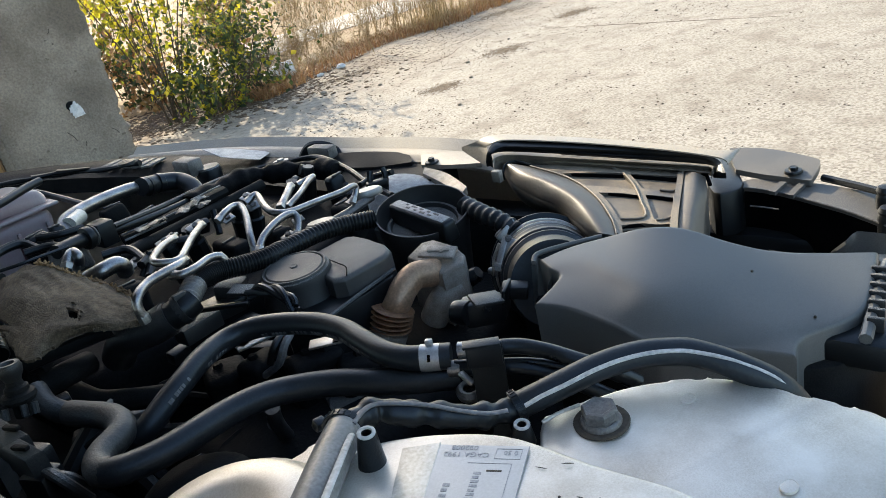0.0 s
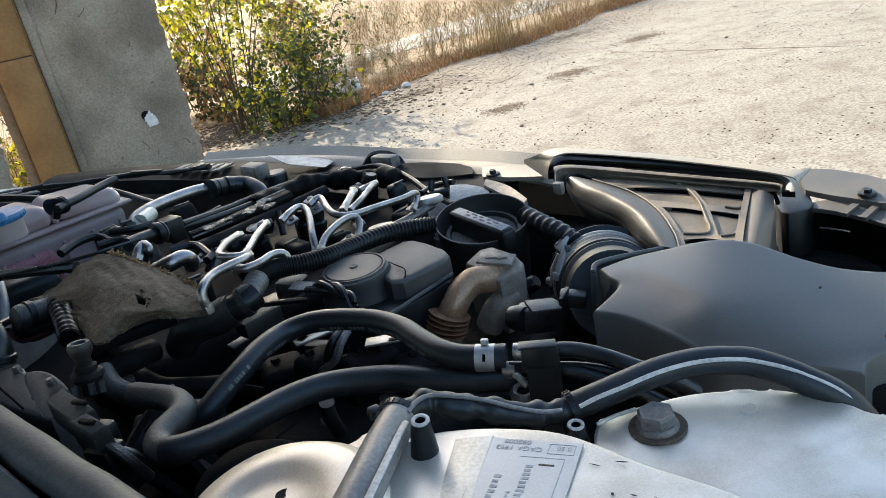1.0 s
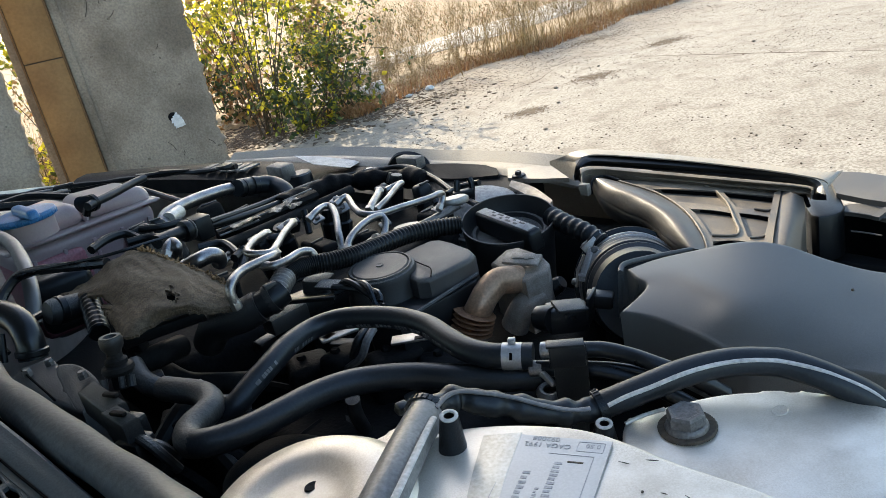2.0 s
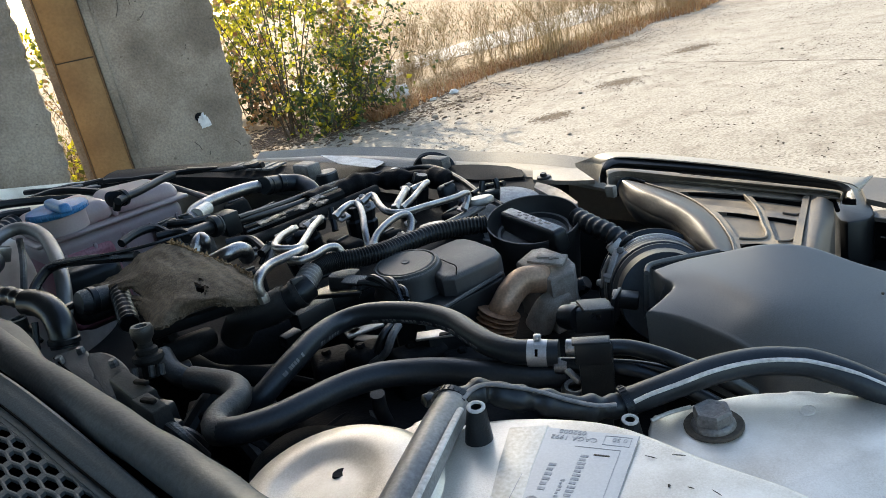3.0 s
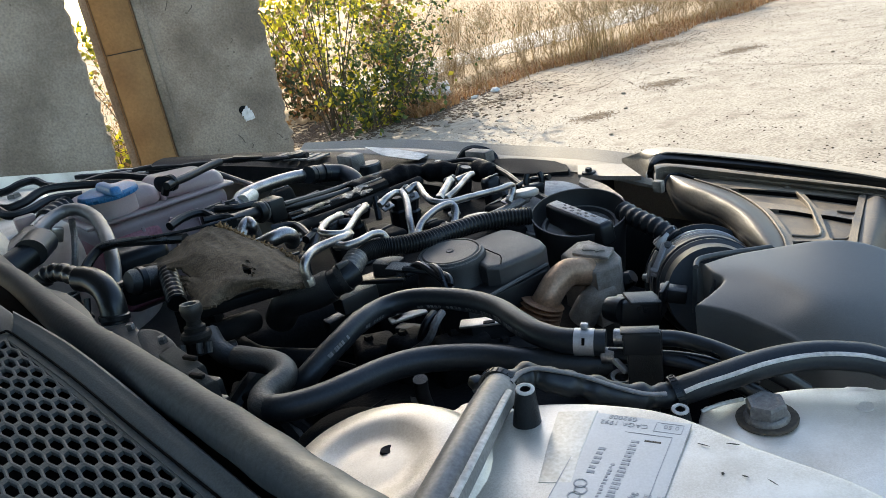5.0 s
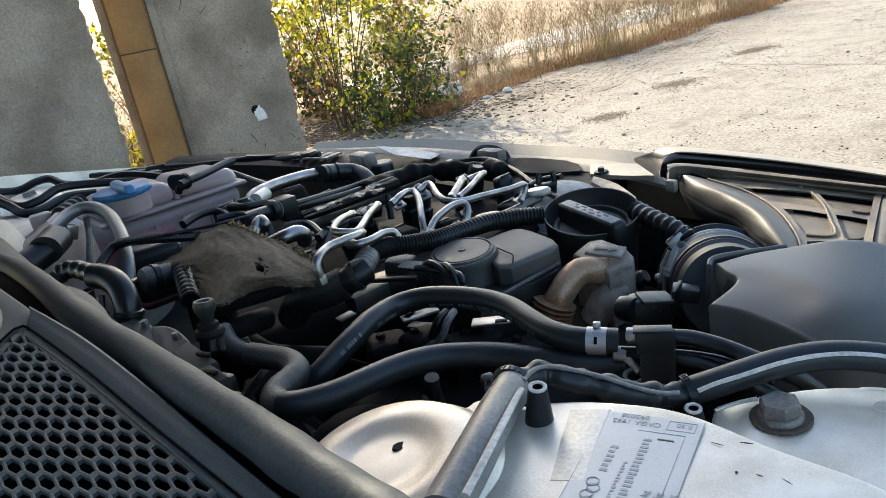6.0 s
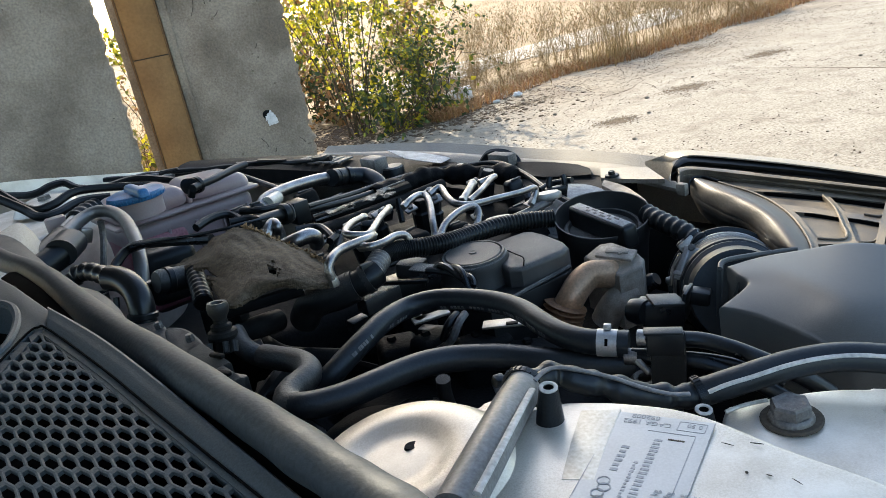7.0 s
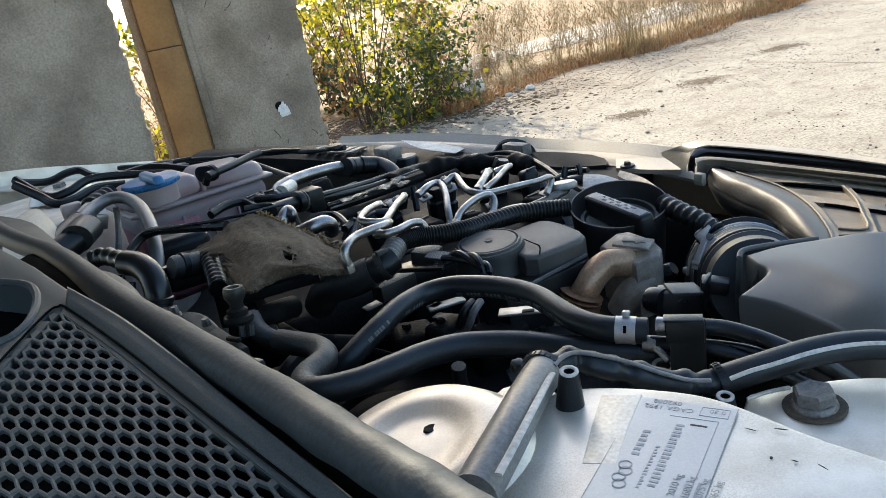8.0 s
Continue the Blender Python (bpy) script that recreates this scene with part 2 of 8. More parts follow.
def ground_mat():
    """Worn pale road with coarse grit to the right, dirt with gravel along the verge, dry soil beyond."""
    m = bpy.data.materials.new("ground")
    m.use_nodes = True
    t = m.node_tree
    n, l = t.nodes, t.links
    b = n["Principled BSDF"]
    tc = n.new("ShaderNodeTexCoord")

    def nz(scale, detail, lo, hi):
        q, r = n.new("ShaderNodeTexNoise"), n.new("ShaderNodeMapRange")
        q.inputs["Scale"].default_value, q.inputs["Detail"].default_value = scale, detail
        l.new(tc.outputs["Object"], q.inputs["Vector"])
        r.inputs["From Min"].default_value, r.inputs["From Max"].default_value = lo, hi
        l.new(q.outputs[0], r.inputs[0])
        return r.outputs[0]

    def mixc(f, a, c):
        q = n.new("ShaderNodeMixRGB")
        for i, v in ((0, f), (1, a), (2, c)):
            if isinstance(v, tuple):
                q.inputs[i].default_value = (*v, 1)
            elif isinstance(v, float):
                q.inputs[i].default_value = v
            else:
                l.new(v, q.inputs[i])
        return q.outputs[0]

    def math_(op, a, c):
        q = n.new("ShaderNodeMath")
        q.operation = op
        for i, v in ((0, a), (1, c)):
            if isinstance(v, float):
                q.inputs[i].default_value = v
            else:
                l.new(v, q.inputs[i])
        return q.outputs[0]

    vor = n.new("ShaderNodeTexVoronoi")
    vor.inputs["Scale"].default_value = 75.0
    l.new(tc.outputs["Object"], vor.inputs["Vector"])
    sepc = n.new("ShaderNodeSeparateColor")
    l.new(vor.outputs["Color"], sepc.inputs[0])
    speck = n.new("ShaderNodeMapRange")
    speck.inputs["From Min"].default_value, speck.inputs["From Max"].default_value = 0.62, 0.95
    l.new(sepc.outputs[0], speck.inputs[0])
    road = mixc(nz(1.3, 6.0, 0.35, 0.7), (0.50, 0.452, 0.375), (0.42, 0.375, 0.305))
    road = mixc(math_("MULTIPLY", nz(4.5, 8.0, 0.5, 0.68), 0.6), road, (0.25, 0.205, 0.155))
    road = mixc(math_("MULTIPLY", nz(70.0, 4.0, 0.47, 0.60), 0.6), road, (0.22, 0.19, 0.15))
    road = mixc(math_("MULTIPLY", speck.outputs[0], 0.55), road, (0.16, 0.13, 0.10))
    soil = mixc(nz(2.0, 8.0, 0.35, 0.65), (0.40, 0.34, 0.26), (0.26, 0.205, 0.15))
    soil = mixc(math_("MULTIPLY", nz(16.0, 6.0, 0.5, 0.62), 0.8), soil, (0.15, 0.115, 0.085))
    sx = n.new("ShaderNodeSeparateXYZ")
    l.new(tc.outputs["Object"], sx.inputs[0])
    # signed distance to the right of the verge line
    side = math_("ADD", math_("SUBTRACT", math_("MULTIPLY", sx.outputs[0], 0.593), math_("MULTIPLY", sx.outputs[1], 0.805)), 5.02)
    wob = math_("MULTIPLY", math_("SUBTRACT", nz(1.1, 6.0, 0.0, 1.0), 0.5), 1.6)
    edge = n.new("ShaderNodeMapRange")
    edge.inputs["From Min"].default_value, edge.inputs["From Max"].default_value = -0.1, 1.1
    l.new(math_("ADD", side, wob), edge.inputs[0])
    c = mixc(edge.outputs[0], soil, road)
    far = n.new("ShaderNodeMapRange")
    far.inputs["From Min"].default_value, far.inputs["From Max"].default_value = -0.4, -1.6
    l.new(math_("ADD", side, wob), far.inputs[0])
    c = mixc(far.outputs[0], c, mixc(nz(0.8, 6.0, 0.35, 0.65), (0.42, 0.31, 0.18), (0.32, 0.21, 0.11)))
    l.new(c, b.inputs["Base Color"])
    b.inputs["Roughness"].default_value = 0.92
    bp = n.new("ShaderNodeBump")
    bp.inputs["Strength"].default_value, bp.inputs["Distance"].default_value = 0.32, 0.005
    h = math_("ADD", math_("MULTIPLY", nz(80.0, 4.0, 0.2, 0.8), 0.8), math_("MULTIPLY", vor.outputs["Distance"], -0.12))
    l.new(h, bp.inputs["Height"])
    l.new(bp.outputs[0], b.inputs["Normal"])
    return m


M["ground"] = ground_mat()
M["soil_dark"] = mat("soil_dark", (0.075, 0.05, 0.032), 0.95, c2=(0.13, 0.09, 0.06), scale=14, fine=120, bump=0.6, depth=0.006)
# near-black for dark joints and slots, and for shade put into deep gaps
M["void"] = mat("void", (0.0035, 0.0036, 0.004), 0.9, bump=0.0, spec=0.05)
M["sheath"] = mat("sheath", (0.15, 0.155, 0.16), 0.40, c2=(0.22, 0.22, 0.215), scale=45, fine=500, bump=0.08, dust=DUST, dust_amount=0.15)
M["casting_grey"] = mat("casting_grey", (0.030, 0.031, 0.032), 0.5, c2=(0.055, 0.054, 0.052), scale=70, fine=900, bump=0.25, dust=(0.26, 0.25, 0.235), dust_amount=0.28, tint=(0.72, 0.86, 1.0))
M["clamp_steel"] = mat("clamp_steel", (0.44, 0.45, 0.46), 0.36, metal=0.55, c2=(0.33, 0.33, 0.34), scale=60, fine=900, bump=0.05, amount=0.3, grit=0.3)
M["dusty_grey"] = mat("dusty_grey", (0.085, 0.082, 0.077), 0.45, c2=(0.125, 0.12, 0.11), scale=18, fine=900, bump=0.04, dust=(0.34, 0.31, 0.26), dust_amount=0.35, grit=0.15, amount=0.4)
M["duct_floor"] = mat("duct_floor", (0.062, 0.053, 0.042), 0.45, c2=(0.115, 0.098, 0.076), scale=34, fine=600, bump=0.06, stretch=(3.0, 0.4, 1), dust=(0.36, 0.30, 0.22), dust_amount=0.5, depth=0.0008)
M["print"] = mat("print", (0.36, 0.37, 0.38), 0.6, c2=(0.22, 0.22, 0.23), scale=120, fine=500, bump=0.02)


# ---- building helpers ----
def thing(name, at, label, category, group="", kind=""):
    ob = new(name)
    ob.empty_display_size = 0.05
    ob.location = at
    return tagged(ob, label, category, group, kind)


def part(name, bm, material, parent=None, label="", smooth=True):
    bmesh.ops.recalc_face_normals(bm, faces=bm.faces)
    me = bpy.data.meshes.new(name)
    bm.to_mesh(me)
    bm.free()
    me.materials.append(M[material])
    if smooth:
        for p in me.polygons:
            p.use_smooth = True
        me.set_sharp_from_angle(angle=radians(38))
    ob = new(name, me)
    if parent:
        ob.parent = parent
        if parent.type == "EMPTY":
            ob.matrix_parent_inverse = Matrix.Translation(-Vector(parent.location))
    return tagged(ob, label)


def spline(pts, per=8, closed=False):
    """Catmull-Rom through the points."""
    P = [Vector(p) for p in pts]
    n = len(P)
    if n < 3 and not closed:
        return [P[0].lerp(P[-1], i / per) for i in range(per + 1)]
    out = []
    for i in range(n if closed else n - 1):
        if closed:
            a, b, c, d = P[i - 1], P[i], P[(i + 1) % n], P[(i + 2) % n]
        else:
            a, b, c, d = P[max(i - 1, 0)], P[i], P[i + 1], P[min(i + 2, n - 1)]
        for k in range(per):
            s = k / per
            out.append(0.5 * (2 * b + (c - a) * s + (2 * a - 5 * b + 4 * c - d) * s * s + (3 * b - 3 * c + d - a) * s ** 3))
    if not closed:
        out.append(P[-1])
    return out


def tube(pts, r, sides=14, per=8, rf=None, bm=None, flat=1.0, cap=True, raw=False):
    """A round bar along a curve. rf(s): factor on the radius along it, s from 0 to 1. flat: height over width."""
    bm = bm or bmesh.new()
    P = [Vector(p) for p in pts] if raw else spline(pts, per)
    rings = []
    up = Vector((0, 0, 1))
    tan0 = (P[1] - P[0]).normalized()
    side = tan0.cross(up)
    if side.length < 0.05:
        side = tan0.cross(Vector((1, 0, 0)))
    side.normalize()
    for i, p in enumerate(P):
        tan = (P[min(i + 1, len(P) - 1)] - P[max(i - 1, 0)]).normalized()
        side = (side - tan * side.dot(tan)).normalized()
        nor = side.cross(tan)
        k = r * (rf(i / (len(P) - 1)) if rf else 1)
        rings.append([bm.verts.new(p + side * (k * math.cos(a)) + nor * (k * flat * math.sin(a))) for a in (2 * math.pi * j / sides for j in range(sides))])
    for a, b in zip(rings, rings[1:]):
        for j in range(sides):
            bm.faces.new((a[j], a[(j + 1) % sides], b[(j + 1) % sides], b[j]))
    if cap:
        bm.faces.new(rings[0])
        bm.faces.new(rings[-1])
    return bm


def lathe(profile, m, sides=28, bm=None):
    """Turned round the z axis of m. profile: (radius, height) from one end to the other."""
    bm = bm or bmesh.new()
    rings = []
    for r, h in profile:
        if r < 1e-6:
            rings.append([bm.verts.new(m @ Vector((0, 0, h)))])
        else:
            rings.append([bm.verts.new(m @ Vector((r * math.cos(a), r * math.sin(a), h))) for a in (2 * math.pi * j / sides for j in range(sides))])
    for a, b in zip(rings, rings[1:]):
        for j in range(sides):
            k = (j + 1) % sides
            if len(a) == 1 and len(b) == 1:
                continue
            if len(a) == 1:
                bm.faces.new((a[0], b[j], b[k]))
            elif len(b) == 1:
                bm.faces.new((a[j], a[k], b[0]))
            else:
                bm.faces.new((a[j], a[k], b[k], b[j]))
    return bm


def block(size, m, bevel=0.003, seg=2, bm=None, taper=1.0):
    """A box with rounded edges, standing on the origin of m; taper narrows its top."""
    q = bmesh.new()
    bmesh.ops.create_cube(q, size=1)
    for v in q.verts:
        k = taper if v.co.z > 0 else 1
        v.co = Vector((v.co.x * size[0] * k, v.co.y * size[1] * k, (v.co.z + 0.5) * size[2]))
    if bevel:
        bmesh.ops.bevel(q, geom=q.edges, offset=bevel, segments=seg, profile=0.5, affect="EDGES", clamp_overlap=True)
    bmesh.ops.transform(q, matrix=m, verts=q.verts)
    if bm is None:
        return q
    me = bpy.data.meshes.new("tmp")
    q.to_mesh(me)
    q.free()
    bm.from_mesh(me)
    bpy.data.meshes.remove(me)
    return bm


def plate(outline, depth, bevel=0.004, seg=3, per=6, smooth=True):
    """A slab whose upper outline is given, with rounded upper edges, reaching depth downwards."""
    bm = bmesh.new()
    P = spline(outline, per, closed=True) if smooth else [Vector(p) for p in outline]
    top = [bm.verts.new(p) for p in P]
    f = bm.faces.new(top)
    f.normal_update()
    if f.normal.z < 0:
        f.normal_flip()
    ext = bmesh.ops.extrude_face_region(bm, geom=[f])
    low = [v for v in ext["geom"] if isinstance(v, bmesh.types.BMVert)]
    topset = set(top)
    for v in low:
        v.co.z -= depth
    rim = [e for e in bm.edges if e.verts[0] in topset and e.verts[1] in topset]
    if bevel:
        bmesh.ops.bevel(bm, geom=rim, offset=bevel, segments=seg, profile=0.5, affect="EDGES", clamp_overlap=True)
    return bm


def loft(rows, nu=24, nv=12, height=None, skirt=0.0, thick=0.0, roll=0.0):
    """A smooth sheet through cross curves (each a list of points), with a rolled rim and a skirt hanging from it, or a thickness."""
    bm = bmesh.new()
    R = []
    for r in rows:
        S = spline(r, 12)
        R.append([S[round(i * (len(S) - 1) / nu)] for i in range(nu + 1)])
    G = []
    for i in range(nu + 1):
        S = spline([r[i] for r in R], 12) if len(R) > 2 else [R[0][i].lerp(R[1][i], k / 12) for k in range(13)]
        G.append([S[round(k * (len(S) - 1) / nv)] for k in range(nv + 1)])
    V = [[bm.verts.new(G[i][k] + Vector((0, 0, height(i / nu, k / nv) if height else 0))) for k in range(nv + 1)] for i in range(nu + 1)]
    for i in range(nu):
        for k in range(nv):
            bm.faces.new((V[i][k], V[i + 1][k], V[i + 1][k + 1], V[i][k + 1]))
    loop = [V[i][0] for i in range(nu + 1)] + [V[nu][k] for k in range(1, nv + 1)] + [V[i][nv] for i in range(nu - 1, -1, -1)] + [V[0][k] for k in range(nv - 1, 0, -1)]
    if skirt:
        mid = sum((v.co for v in loop), Vector()) / len(loop)
        prev = loop
        steps = [(roll * 0.3, -roll * 0.1), (roll * 0.7, -roll * 0.4), (roll, -roll), (roll, -skirt)] if roll else [(0, -skirt)]
        for out, dz in steps:
            ring = []
            for v in loop:
                d = v.co - mid
                d.z = 0
                d.normalize()
                ring.append(bm.verts.new(v.co + d * out + Vector((0, 0, dz))))
            for j in range(len(loop)):
                k = (j + 1) % len(loop)
                bm.faces.new((prev[j], prev[k], ring[k], ring[j]))
            prev = ring
    if thick:
        low = {v: bm.verts.new(v.co - Vector((0, 0, thick))) for row in V for v in row}
        for i in range(nu):
            for k in range(nv):
                bm.faces.new((low[V[i][k]], low[V[i][k + 1]], low[V[i + 1][k + 1]], low[V[i + 1][k]]))
        for j in range(len(loop)):
            k = (j + 1) % len(loop)
            bm.faces.new((loop[j], loop[k], low[loop[k]], low[loop[j]]))
    return bm


def ribbed(n, deep):
    return lambda s: 1 - deep * (0.5 + 0.5 * math.cos(2 * math.pi * n * s))


def along(a, b):
    """A frame at a whose z axis points to b."""
    a, b = Vector(a), Vector(b)
    return Matrix.Translation(a) @ (b - a).to_track_quat("Z", "Y").to_matrix().to_4x4()


CAR = -54.5          # the car's right is local x, its front local y


def car(p, rx=0, ry=0, rz=0):
    return pose(*p, 0, 0, CAR) @ pose(0, 0, 0, rx, ry, rz)


def bend(p, q, s):
    return tuple(a + (b - a) * s for a, b in zip(p, q))


def hexbolt(name, base, af, h, flange, label, material="zinc", group="", tilt=(0, 0)):
    ob = thing(name, base, label, "bolt", group)
    m = Matrix.Translation(base) @ pose(0, 0, 0, tilt[0], tilt[1], 17)
    part("flange", lathe([(0, 0), (flange, 0), (flange, flange * 0.16), (flange * 0.93, flange * 0.3), (af * 0.55, flange * 0.36), (0, flange * 0.36)], m), material, ob)
    r = af / math.sqrt(3)
    bm = lathe([(r, flange * 0.3), (r, h * 0.86), (r * 0.9, h), (r * 0.72, h), (r * 0.6, h * 0.95), (0, h * 0.95)], m, sides=6)
    part("hex_head", bm, material, ob, smooth=False)
    return ob


def writing(body, m, size, material, parent, name="lettering", depth=0.00005):
    cu = bpy.data.curves.new(name, "FONT")
    cu.body, cu.size, cu.extrude = body, size, depth
    tmp = bpy.data.objects.new("tmp", cu)
    me = bpy.data.meshes.new_from_object(tmp)
    bpy.data.objects.remove(tmp)
    me.materials.append(M[material])
    ob = new(name, me)
    ob.parent = parent
    inv = Matrix.Translation(-Vector(parent.location)) if parent.type == "EMPTY" else Matrix()
    ob.matrix_basis = inv @ m
    return ob


# ---- ground, wall, plants ----
bm = bmesh.new()
bmesh.ops.create_grid(bm, x_segments=2, y_segments=2, size=300)
tagged(part("ground", bm, "ground", smooth=False), "pale worn gritty road and dry dirt verge", "ground", kind="structure")
rng = random.Random(4)


def wall_panel(name, a, b, top, thick, label, ragged=0.0, hole=None):
    """A cast panel standing on the ground from a to b; its b end is broken unevenly, hole: (share of the length, height, radius)."""
    ob = thing(name, (a[0], a[1], 0), label, "wall panel", "concrete wall panels", "structure")
    d = Vector((b[0] - a[0], b[1] - a[1], 0))
    ln = d.length
    d.normalize()
    nrm = Vector((d.y, -d.x, 0))
    bm = bmesh.new()
    nz_, nx = 110, 24
    F, B = [], []
    for k in range(nz_ + 1):
        z = top * k / nz_
        w = ln + ragged * (0.6 * noise.noise(Vector((0, 3.1, z * 5))) + 0.7 * noise.noise(Vector((0, 7.7, z * 23))))
        f, g = [], []
        for i in range(nx + 1):
            s = 1 - (1 - i / nx) ** 1.5
            x = w * s
            off = 0.006 * noise.noise(Vector((x * 3, z * 3, 0.5)))
            rim = 0.05 * max(0, (s - 0.96) / 0.04) ** 2 * (1 + noise.noise(Vector((z * 9, 2, 5)))) if ragged else 0
            p = Vector((a[0], a[1], 0)) + d * x + Vector((0, 0, z))
            f.append(bm.verts.new(p + nrm * (off - rim)))
            g.append(bm.verts.new(p - nrm * thick))
        F.append(f)
        B.append(g)
    for k in range(nz_):
        for i in range(nx):
            mid = (F[k][i].co + F[k + 1][i + 1].co) / 2
            bm.faces.new((F[k][i], F[k][i + 1], F[k + 1][i + 1], F[k + 1][i]))
            bm.faces.new((B[k][i], B[k + 1][i], B[k + 1][i + 1], B[k][i + 1]))
        bm.faces.new((F[k][nx], B[k][nx], B[k + 1][nx], F[k + 1][nx]))
        bm.faces.new((F[k][0], F[k + 1][0], B[k + 1][0], B[k][0]))
    for k in (0, nz_):
        for i in range(nx):
            bm.faces.new((F[k][i], B[k][i], B[k][i + 1], F[k][i + 1]))
    part("slab", bm, "concrete", ob)
    if hole:
        p = Vector((a[0], a[1], 0)) + d * (ln * hole[0]) + Vector((0, 0, hole[1]))
        bm = lathe([(0.0, 0.004), (hole[2], 0.008), (hole[2] * 1.05, 0.0)], along(p, p + nrm), sides=11)
        part("broken_hole", bm, "dark", ob, "dark broken hole through the concrete")
        bm = bmesh.new()
        for j in range(14):
            x, z = rng.uniform(-0.015, 0.04), rng.uniform(-0.07, 0.005)
            c = p + nrm * rng.uniform(0.012, 0.03) + d * (x - z * 0.3) + Vector((0, 0, z))
            u, v = d * rng.uniform(0.01, 0.022), Vector((0, 0, rng.uniform(0.012, 0.03)))
            tw = nrm * rng.uniform(-0.012, 0.012)
            q = [bm.verts.new(c - u - v), bm.verts.new(c + u - v * 0.6 + tw), bm.verts.new(c + u * 0.7 + v), bm.verts.new(c - u * 0.8 + v * 0.8 - tw)]
            bm.faces.new(q)
        part("rag", bm, "rag", ob, "crumpled white rag stuffed in the hole")
    for j in range(90):
        x, z = rng.uniform(0.02, ln * 0.98), rng.uniform(0.05, 1.6)
        p = Vector((a[0], a[1], z)) + d * x + nrm * 0.004
        if j % 12 == 0:
            t2 = d * rng.uniform(-0.06, 0.06) + Vector((0, 0, rng.uniform(-0.12, -0.03)))
            part("crack", tube([p, p + t2 * 0.5 + d * 0.008, p + t2], 0.0028, 5, 3), "dirt", ob)
        else:
            k = rng.uniform(0.15, 1.0) ** 3
            part("pit", lathe([(0, 0.0025), (0.006 * k, 0.002), (0.009 * k + 0.001, -0.004)], along(p, p + nrm) @ Matrix.Diagonal((rng.uniform(0.5, 2.2), 1, 1, 1)), sides=6), "pit", ob)
    return ob


wall_panel("wall_east", (-1.70, 5.97), (-0.885, 6.13), 3.7, 0.16, "grey cast concrete wall panel with a ragged broken end", 0.045, (0.620, 0.460, 0.036))
wall_panel("wall_west", (-4.9, 4.55), (-2.002, 5.36), 3.7, 0.16, "grey pitted concrete wall panel with a broken edge", 0.04)

# ochre post between the panels
ob = thing("wall_post", (-1.9, 5.95, 0), "ochre-stained square concrete post with dark seams", "post", kind="structure")
for name, x0, x1, dy, z0, z1, m in (("post_core", -2.03, -1.765, 0.0, 0, 1.05, "ochre"), ("post_core", -2.03, -1.765, 0.0, 1.058, 3.7, "ochre"),
                                   ("joint", -2.026, -1.769, 0.012, 1.03, 1.08, "dirt"),
                                   ("flange", -2.105, -2.034, 0.03, 0, 3.7, "concrete"), ("flange", -1.761, -1.70, 0.02, 0, 3.7, "concrete"),
                                   ("seam", -2.042, -2.028, -0.006, 0, 3.7, "ochre_edge"), ("seam", -1.772, -1.758, -0.006, 0, 3.7, "ochre_edge")):
    part(name, block((x1 - x0, 0.12, z1 - z0), pose((x0 + x1) / 2, 5.95 + dy - (1.9 + (x0 + x1) / 2) * -0.19, z0, 0, 0, 11), 0.006), m, ob)


def leaf(bm, p, size, d, up):
    """A pointed leaf bent along its middle."""
    d = d.normalized()
    s = d.cross(up)
    if s.length < 0.01:
        s = Vector((1, 0, 0))
    s.normalize()
    n_ = s.cross(d)
    w = size * 0.36
    a, tip = bm.verts.new(p), bm.verts.new(p + d * size - n_ * size * 0.15)
    l, r = bm.verts.new(p + d * size * 0.45 + s * w + n_ * size * 0.08), bm.verts.new(p + d * size * 0.45 - s * w + n_ * size * 0.08)
    c = bm.verts.new(p + d * size * 0.5)
    for q in ((a, l, c), (a, c, r), (l, tip, c), (c, tip, r)):
        bm.faces.new(q)


def rand_dir(r, up=0.0):
    while True:
        v = Vector((r.uniform(-1, 1), r.uniform(-1, 1), r.uniform(-1, 1)))
        if 0.1 < v.length < 1:
            v.normalize()
            v.z += up
            return v.normalized()


